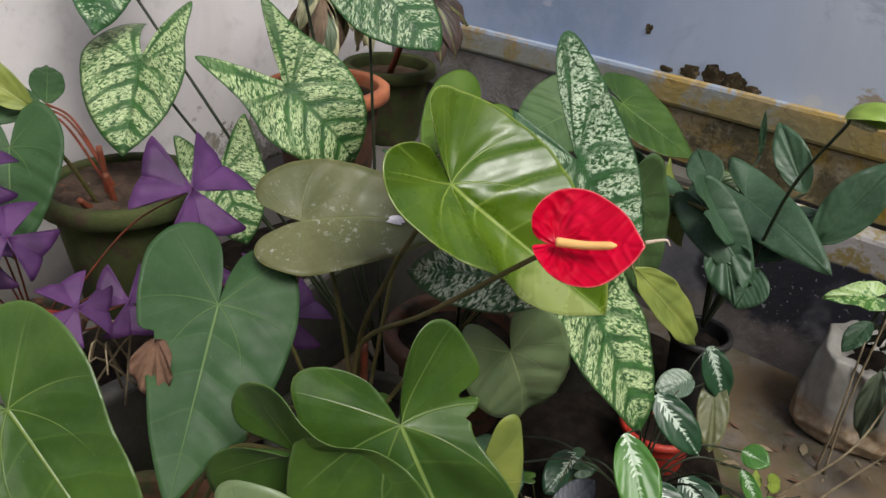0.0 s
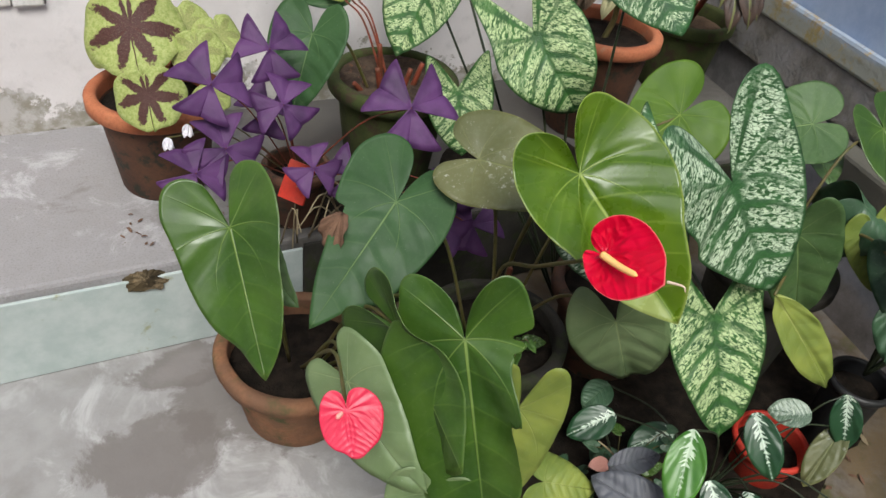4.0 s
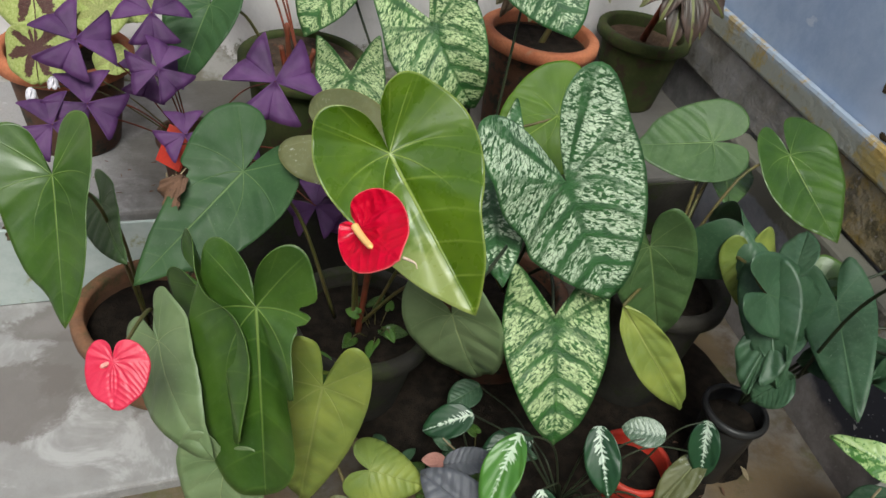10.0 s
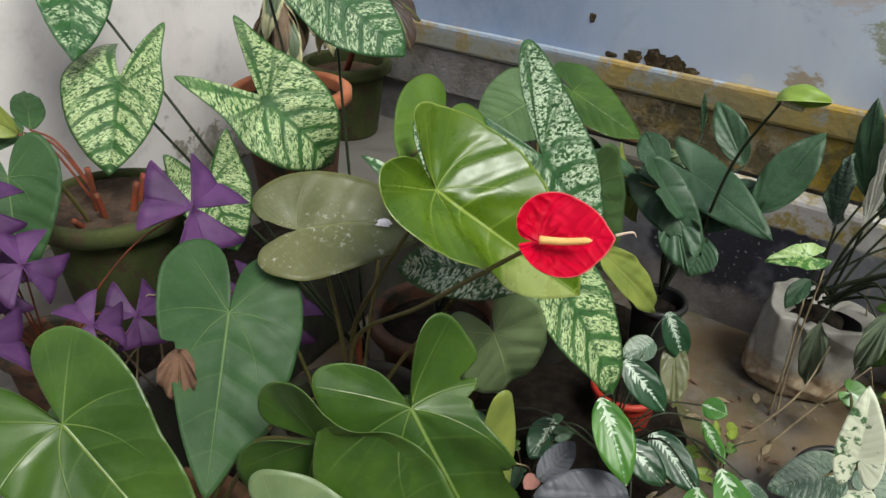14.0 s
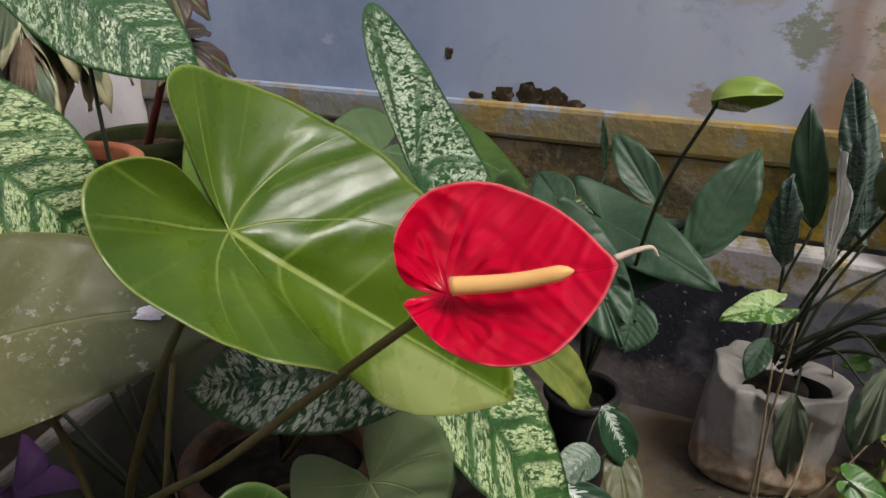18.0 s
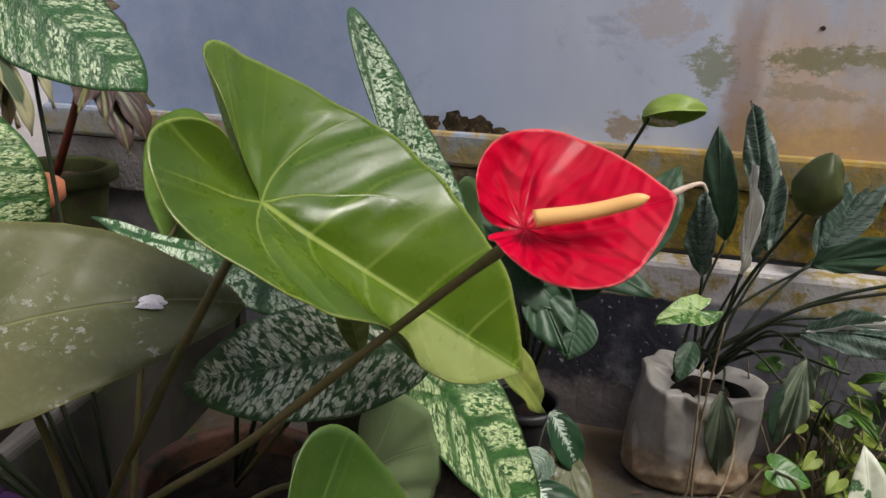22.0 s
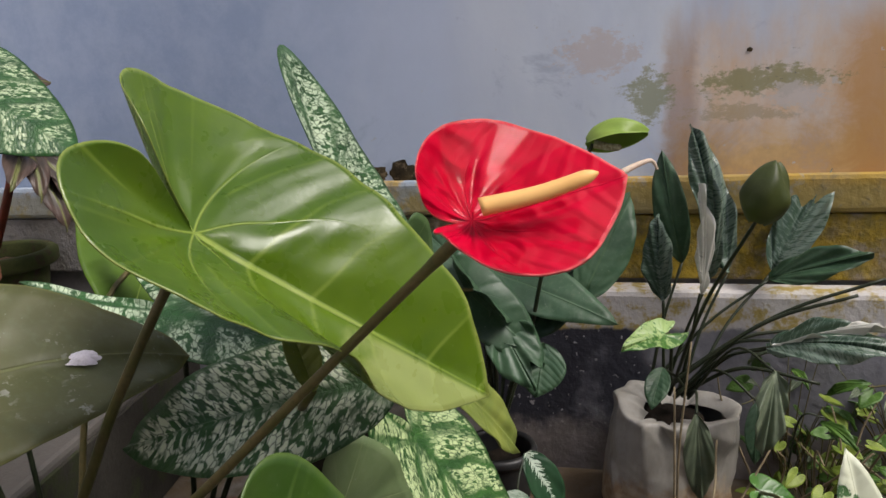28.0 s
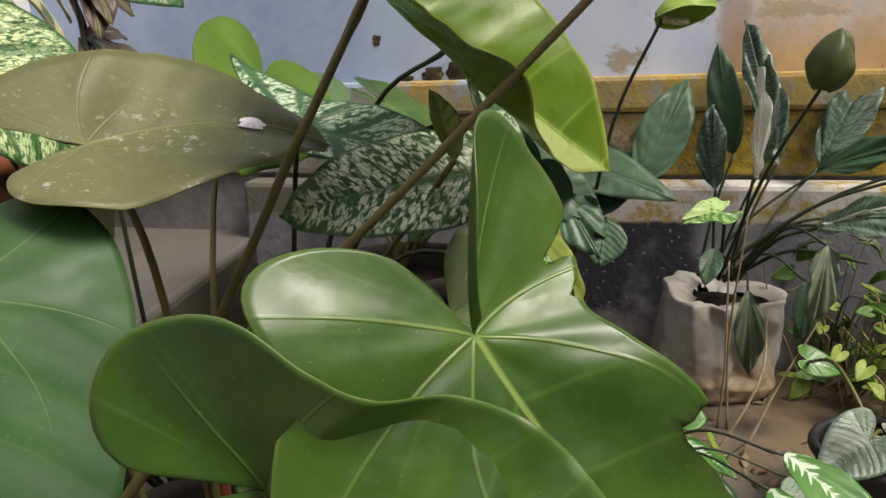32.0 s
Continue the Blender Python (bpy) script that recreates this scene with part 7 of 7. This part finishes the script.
# ---- grow bag ----
def grow_bag():
    """A slack sack, flattened front to back: sharp creases between smooth panels, a low front lip, a pulled-out corner and a thin turned-in mouth."""
    n, rows = 168, 60
    pick = random.Random(5)
    folds = [(3.05, 0.200, 3.55, 0.120, 0.007, 0.030), (2.75, 0.205, 3.30, 0.150, -0.006, 0.022), (2.55, 0.190, 2.70, 0.060, 0.006, 0.035), (3.60, 0.190, 4.30, 0.150, 0.006, 0.026), (4.75, 0.190, 4.35, 0.090, 0.008, 0.030), (3.35, 0.110, 3.60, 0.010, -0.005, 0.030), (2.20, 0.030, 3.10, 0.050, 0.004, 0.020), (3.30, 0.040, 4.40, 0.025, 0.005, 0.020)]
    for k in range(18):
        a0, z0 = pick.uniform(0, 6.28), pick.uniform(0.01, 0.2)
        folds.append((a0, z0, a0 + pick.uniform(-0.6, 0.6), z0 + pick.uniform(-0.09, 0.09), pick.uniform(-0.004, 0.004), pick.uniform(0.012, 0.026)))
    verts, faces = [], []
    for j in range(rows):
        f = j / (rows - 1)
        up = min(1.0, f / 0.84)
        for k in range(n):
            a = 2 * math.pi * k / n
            ca, sa = math.cos(a), math.sin(a)
            corner = max(0.0, math.cos(a - 4.62)) ** 10
            back = max(0.0, math.cos(a - 0.95)) ** 2
            top = 0.172 + 0.020 * back + 0.006 * noise.noise(Vector((ca * 1.6, sa * 1.6, 3))) - 0.004 * corner
            z = top * up
            r = (abs(ca / (0.082 - 0.010 * up)) ** 2.5 + abs(sa / (0.098 - (0.022 if sa > 0 else 0.006) * up)) ** 2.5) ** -0.4
            r += 0.006 * math.sin(math.pi * min(1.0, up * 1.1)) + corner * 0.018 * up ** 3
            for a0, z0, a1, z1, amp, w in folds:
                for turn in (0.0, 6.2832):
                    px, pz = (a + turn - a0) * 0.1, z / top * 0.2 - z0
                    dx, dz = (a1 - a0) * 0.1, z1 - z0
                    t = max(0.0, min(1.0, (px * dx + pz * dz) / (dx * dx + dz * dz)))
                    d = math.hypot(px - t * dx, pz - t * dz)
                    if d < w:
                        r += 1.7 * amp * (1 - d / w) * (1 - 0.5 * t)
            c = Vector((ca * 1.6, sa * 1.6, z * 14))
            r += 0.005 * noise.noise(c) - 0.0016 * abs(noise.noise(c * 3.4))
            if f > 0.84:
                g = (f - 0.84) / 0.16
                z += 0.012 * g * noise.noise(Vector((ca * 3, sa * 3, 5))) - 0.016 * g * g
                r -= (0.046 + 0.010 * noise.noise(Vector((ca * 4, sa * 4, 9)))) * g * (1.0 - 0.5 * corner) + 0.004 * math.sin(11 * a + 2.0 * ca) * g
            if f < 0.05:
                r *= 0.90 + f * 2.0
            verts.append((r * ca, r * sa, z))
    for j in range(rows - 1):
        for k in range(n):
            a, b = j * n + k, j * n + (k + 1) % n
            faces.append((a, b, b + n, a + n))
    faces.append(tuple(range(n))[::-1])
    return mesh_of("cloth", verts, faces, BAGGREY)


gb = thing("grow_bag", (1.375, -0.048, FLOOR - 0.025), "crumpled grey cloth grow bag with brown stains", "grow bag")
part("cloth", grow_bag(), gb, gb.matrix_basis)
part("soil", lathe("soil", [(0.0, 0.012), (0.03, 0.010), (0.060, 0.0), (0.060, -0.01), (0.0, -0.01)], SOIL, n=30), gb, pose(1.375, -0.048, FLOOR + 0.128))

# ---- weeds with small leaves beside the bag ----
SPRIG = [blade("leaf", "heart", 0.026, 0.023, m, fold=0.2, arch=0.2, rings=4, seed=k) for k, m in enumerate((WEED_GREEN, WEED_LIME, ANTH_DEEP, SPATH))]
SPRIG += [blade("leaf", "lance", 0.055, 0.015, m, fold=0.3, arch=0.5, wave=0.03, rings=5, seed=k + 5) for k, m in enumerate((WEED_GREY, WEED_GREEN, WEED_GREY))]
rnd = random.Random(11)


def weed(place, spread, height, count, label, mix, twigs=3):
    """A tangle of thin runners that carry small leaves."""
    ob = thing("weed", place, label, "weed", "weeds by the wall")
    x, y, z = place
    for k in range(twigs):
        a = rnd.uniform(0, 6.28)
        top = Vector((x + math.cos(a) * spread, y + math.sin(a) * spread, z + height * rnd.uniform(0.5, 1.1)))
        mid = Vector((x, y, z)).lerp(top, 0.5) + Vector((rnd.uniform(-0.03, 0.03), rnd.uniform(-0.03, 0.03), height * 0.3))
        part("runner", tube("runner", [(x, y, z), mid, top], 0.0022, 0.0012, rnd.choice((STALK, STALK_DARK, STRAW)), sides=6), ob)
    for k in range(count):
        a, q, h = rnd.uniform(0, 6.28), spread * math.sqrt(rnd.random()), z + height * rnd.uniform(0.15, 1.0)
        p = Vector((x + q * math.cos(a), y + q * math.sin(a), h))
        d = Vector((math.cos(a) + rnd.uniform(-0.8, 0.8), math.sin(a) + rnd.uniform(-0.8, 0.8), rnd.uniform(-0.7, 0.4))).normalized()
        m = lay(p, p + d, (-0.5 + rnd.uniform(-0.5, 0.5), -0.2 + rnd.uniform(-0.5, 0.5), 0.8))
        s = rnd.uniform(0.7, 1.35)
        part("leaf", SPRIG[rnd.choice(mix)], ob, m @ Matrix.Diagonal((s, s, s, 1)))
        foot = Vector((x, y, z)).lerp(p, 0.35)
        part("petiole", tube("petiole", [foot, foot.lerp(p, 0.6) + Vector((0, 0, 0.012)), p], 0.0010, 0.0007, STALK, sides=5, steps=3), ob)
    return ob


GZ = FLOOR - 0.025
weed((1.33, -0.27, GZ), 0.10, 0.17, 44, "tangle of small bright green leaves on thin runners", (0, 1, 0, 1, 2))
weed((1.22, -0.34, GZ), 0.11, 0.15, 44, "tangle of small yellow-green leaves on thin runners", (0, 1, 1, 0, 1))
weed((1.40, -0.44, GZ), 0.12, 0.22, 40, "weeds with narrow drooping leaves by the footing", (4, 5, 6, 0, 1))
weed((1.12, -0.40, GZ), 0.11, 0.15, 36, "low weeds with mixed leaves and dry stalks", (0, 1, 4, 1))
weed((1.28, -0.55, GZ), 0.13, 0.20, 34, "weeds with mixed leaves", (0, 5, 1, 3))
weed((1.38, -0.24, GZ), 0.07, 0.27, 22, "tall tangle of narrow drooping leaves beside the grow bag", (4, 5, 1, 6, 0))
weed((1.02, 0.02, GZ), 0.06, 0.07, 7, "few small weeds on damp concrete", (0, 1, 3))
weed((0.82, 0.30, GZ), 0.08, 0.12, 12, "dark weeds under the leaves", (2, 3, 3), twigs=2)
weed((0.66, 0.28, GZ), 0.07, 0.10, 10, "dark weeds under the leaves", (2, 3, 3), twigs=2)
weed((0.68, 0.50, FLOOR + 0.14), 0.05, 0.05, 9, "small green seedlings in the pot", (0, 2), twigs=0)
weed((0.58, 0.42, FLOOR + 0.12), 0.03, 0.05, 8, "small ferny tuft at the pot's edge", (0, 0, 1), twigs=0)

# ---- dry stalks and clutter ----
for k in range(16):
    x, y = rnd.uniform(1.12, 1.42), rnd.uniform(-0.52, -0.20)
    a, ln = rnd.uniform(0, 6.28), rnd.uniform(0.06, 0.14)
    p = Vector((x, y, GZ + 0.004))
    q = p + Vector((math.cos(a) * ln, math.sin(a) * ln, rnd.uniform(0.0, 0.13)))
    solid("dry_stalk", tube("dry_stalk", [p, p.lerp(q, 0.5) + Vector((0, 0, 0.008)), q], 0.0024, 0.0015, STRAW, sides=6, steps=4), "pale dry stalk lying among the weeds", "dry stalk", group="dry stalks")
for a, b, c in (((1.225, -0.027, GZ), (1.218, -0.030, 0.12), (1.222, -0.028, 0.285)), ((1.220, -0.040, GZ), (1.226, -0.036, 0.16), (1.200, -0.044, 0.358)), ((1.14, -0.04, GZ), (1.19, -0.10, 0.10), (1.22, -0.16, 0.19)), ((1.10, 0.02, GZ), (1.15, -0.06, 0.13), (1.23, -0.09, 0.20))):
    solid("dry_twig", tube("dry_twig", [a, b, c], 0.0024, 0.0015, STRAW, sides=6), "thin dry twig leaning beside the grow bag", "twig", group="dry twigs")
for k in range(14):
    p = Vector((rnd.uniform(1.18, 1.42), rnd.uniform(-0.55, -0.16), GZ))
    q = p + Vector((rnd.uniform(-0.09, 0.09), rnd.uniform(-0.12, 0.08), rnd.uniform(0.12, 0.27)))
    bend = p.lerp(q, 0.55) + Vector((rnd.uniform(-0.03, 0.03), rnd.uniform(-0.03, 0.03), 0.02))
    solid("dry_twig", tube("dry_twig", [p, bend, q], 0.0022, 0.0011, rnd.choice((STRAW, STRAW, BARK)), sides=6, steps=5), "thin dry twig standing among the weeds", "twig", group="dry twigs")
for k in range(10):
    p = Vector((0.40 + rnd.uniform(-0.05, 0.12), 0.80 + rnd.uniform(-0.03, 0.04), PLAT + 0.004))
    q = Vector((0.40 + rnd.uniform(-0.10, 0.16), 0.72 + rnd.uniform(-0.05, 0.03), 0.38 + rnd.uniform(-0.05, 0.06)))
    solid("dry_stalk", tube("dry_stalk", [p, p.lerp(q, 0.6) + Vector((0, 0, 0.06)), q], 0.0018, 0.001, STRAW, sides=6, steps=4), "thin dry stalk below the purple leaves", "dry stalk", group="dry stalks")
tag = thing("plant_tag", (0.385, 0.775, PLAT), "bright red plastic tag on a thin stick beside the oxalis", "tag")
part("stick", tube("stick", [(0.385, 0.80, PLAT + 0.001), (0.385, 0.785, 0.33), (0.385, 0.775, 0.40)], 0.0016, 0.0014, STRAW, sides=6), tag)
part("plate", slab("plate", [(-0.022, -0.002), (0.022, -0.002), (0.024, 0.002), (-0.020, 0.002)], -0.035, 0.032, REDPLASTIC, 0.001), tag, pose(0.385, 0.772, 0.40, -24, 12, -38), "red plastic plate")
stake = thing("plant_stake", (0.655, 0.52, FLOOR + 0.13), "red-brown stake in the dark pot", "stake")
part("stick", tube("stick", [(0.655, 0.52, FLOOR + 0.13), (0.657, 0.518, 0.28), (0.655, 0.514, 0.355)], 0.006, 0.0045, STALK_RED), stake)


# ---- damage on the walls and the step ----
TURN = math.degrees(math.atan2(OUT.y, OUT.x)) + 90
for y, z, w, h, sd in ((0.435, 0.550, 0.045, 0.030, 1), (0.385, 0.552, 0.050, 0.044, 2), (0.345, 0.548, 0.060, 0.042, 3), (0.305, 0.543, 0.035, 0.018, 4), (0.49, 0.545, 0.035, 0.012, 8), (-0.30, 0.50, 0.07, 0.03, 9), (-0.02, 0.515, 0.05, 0.025, 10)):
    p = C0 + RUN * ((1.31 - y) / -RUN.y) + OUT * 0.003
    solid("plaster_hole", blotch("plaster_hole", w, h, HOLE, sd, 0.0006), "dark hole of broken plaster low on the blue wall", kind="structure", m=pose(p.x, p.y, z, 0, 0, TURN))
for y, z, w, h, sd, mt in ((0.545, 0.618, 0.016, 0.024, 11, HOLE), (-0.20, 0.74, 0.009, 0.007, 14, HOLE)):
    p = C0 + RUN * ((1.31 - y) / -RUN.y) + OUT * 0.002
    solid("paint_chip", blotch("paint_chip", w, h, mt, sd, 0.0006), "small chip in the wall paint", kind="structure", m=pose(p.x, p.y, z, 0, 0, TURN))
solid("step_hole", blotch("step_hole", 0.075, 0.05, HOLE, 20, 0.012), "dark broken notch in the edge of the step", kind="structure", m=pose(0.135, STEP - 0.004, PLAT - 0.022, -32, 0, 0))


# ---- dark earth between the pots, partly added to deepen the shade ----
def litter(name, place, rx, ry, h, material, label, seed):
    """A low uneven heap."""
    n, rows, verts, faces = 40, 9, [(0, 0, h)], []
    for j in range(1, rows + 1):
        s = j / rows
        for k in range(n):
            a = 2 * math.pi * k / n
            q = s * (1 + 0.30 * noise.noise(Vector((math.cos(a) * 1.4, math.sin(a) * 1.4, seed))))
            z = h * (1 - s) ** 0.7 * (1 + 0.5 * noise.noise(Vector((q * math.cos(a) * 5, q * math.sin(a) * 5, seed + 3))))
            verts.append((rx * q * math.cos(a), ry * q * math.sin(a), max(0.0005, z)))
    faces += [(0, 1 + k, 1 + (k + 1) % n) for k in range(n)]
    for j in range(rows - 1):
        o = 1 + j * n
        faces += [(o + k, o + n + k, o + n + (k + 1) % n, o + (k + 1) % n) for k in range(n)]
    return solid(name, mesh_of(name, verts, faces, material), label, "soil", "stuff", m=Matrix.Translation(place))


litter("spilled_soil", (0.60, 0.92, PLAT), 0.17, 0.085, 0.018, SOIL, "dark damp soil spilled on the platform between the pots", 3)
litter("spilled_soil", (0.72, 0.885, PLAT), 0.34, 0.055, 0.026, SOIL, "dark soil added along the front of the platform to deepen the shade", 12)
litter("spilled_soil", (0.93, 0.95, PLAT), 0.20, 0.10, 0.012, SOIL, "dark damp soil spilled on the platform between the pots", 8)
litter("spilled_soil", (0.58, 0.66, GZ), 0.22, 0.13, 0.022, SOIL, "dark soil added on the ground between the pots to deepen the shade", 5)
litter("spilled_soil", (0.95, 0.42, GZ), 0.30, 0.20, 0.02, SOIL, "dark soil added under the caladium leaves to deepen the shade", 6)
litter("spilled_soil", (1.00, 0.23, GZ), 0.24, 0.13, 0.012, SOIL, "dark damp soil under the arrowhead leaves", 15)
litter("spilled_soil", (1.24, 0.40, GZ), 0.20, 0.22, 0.012, SOIL, "dark soil added beside the footing to deepen the shade", 16)


# ---- dead leaves and crumbs on the damp ground ----
def scatter(name, count, box, z, sizes, material, label, category, seed):
    """Small curled scraps strewn over a stretch of ground, as one loose layer."""
    r = random.Random(seed)
    verts, faces = [], []
    for k in range(count):
        x, y, a = r.uniform(box[0], box[1]), r.uniform(box[2], box[3]), r.uniform(0, 6.28)
        ln = r.uniform(*sizes)
        w, curl, o = ln * r.uniform(0.15, 0.45), ln * r.uniform(0.05, 0.3), len(verts)
        for f, half, up in ((0.0, 0.1, 0.0), (0.35, 1.0, 0.5), (0.7, 0.8, 1.0), (1.0, 0.1, 0.6)):
            for side in (-1, 1):
                u, v = (f - 0.5) * ln, side * half * w * 0.5
                verts.append((x + u * math.cos(a) - v * math.sin(a), y + u * math.sin(a) + v * math.cos(a), z + 0.002 + up * curl + abs(side) * 0.001 * r.random()))
        for i in range(3):
            q = o + i * 2
            faces.append((q, q + 1, q + 3, q + 2))
    return solid(name, mesh_of(name, verts, faces, material), label, category, "stuff")


scatter("dead_leaves", 120, (0.80, 1.34, -0.48, 0.30), GZ, (0.008, 0.026), BARK, "scattered brown dead leaves and scraps on damp ground", "dead leaves", 4)
scatter("dead_leaves", 90, (0.80, 1.34, -0.48, 0.30), GZ, (0.008, 0.035), STRAW, "pale straw scraps scattered on damp ground", "dead leaves", 5)
scatter("crumbs", 160, (0.30, 0.72, 0.52, 0.80), FLOOR - 0.018, (0.004, 0.014), SOIL_BROWN, "crumbs of dry soil around the pots", "soil", 6)
scatter("crumbs", 60, (0.10, 0.90, 0.84, 1.0), PLAT, (0.004, 0.016), BARK, "crumbs and dry scraps on the platform", "soil", 7)
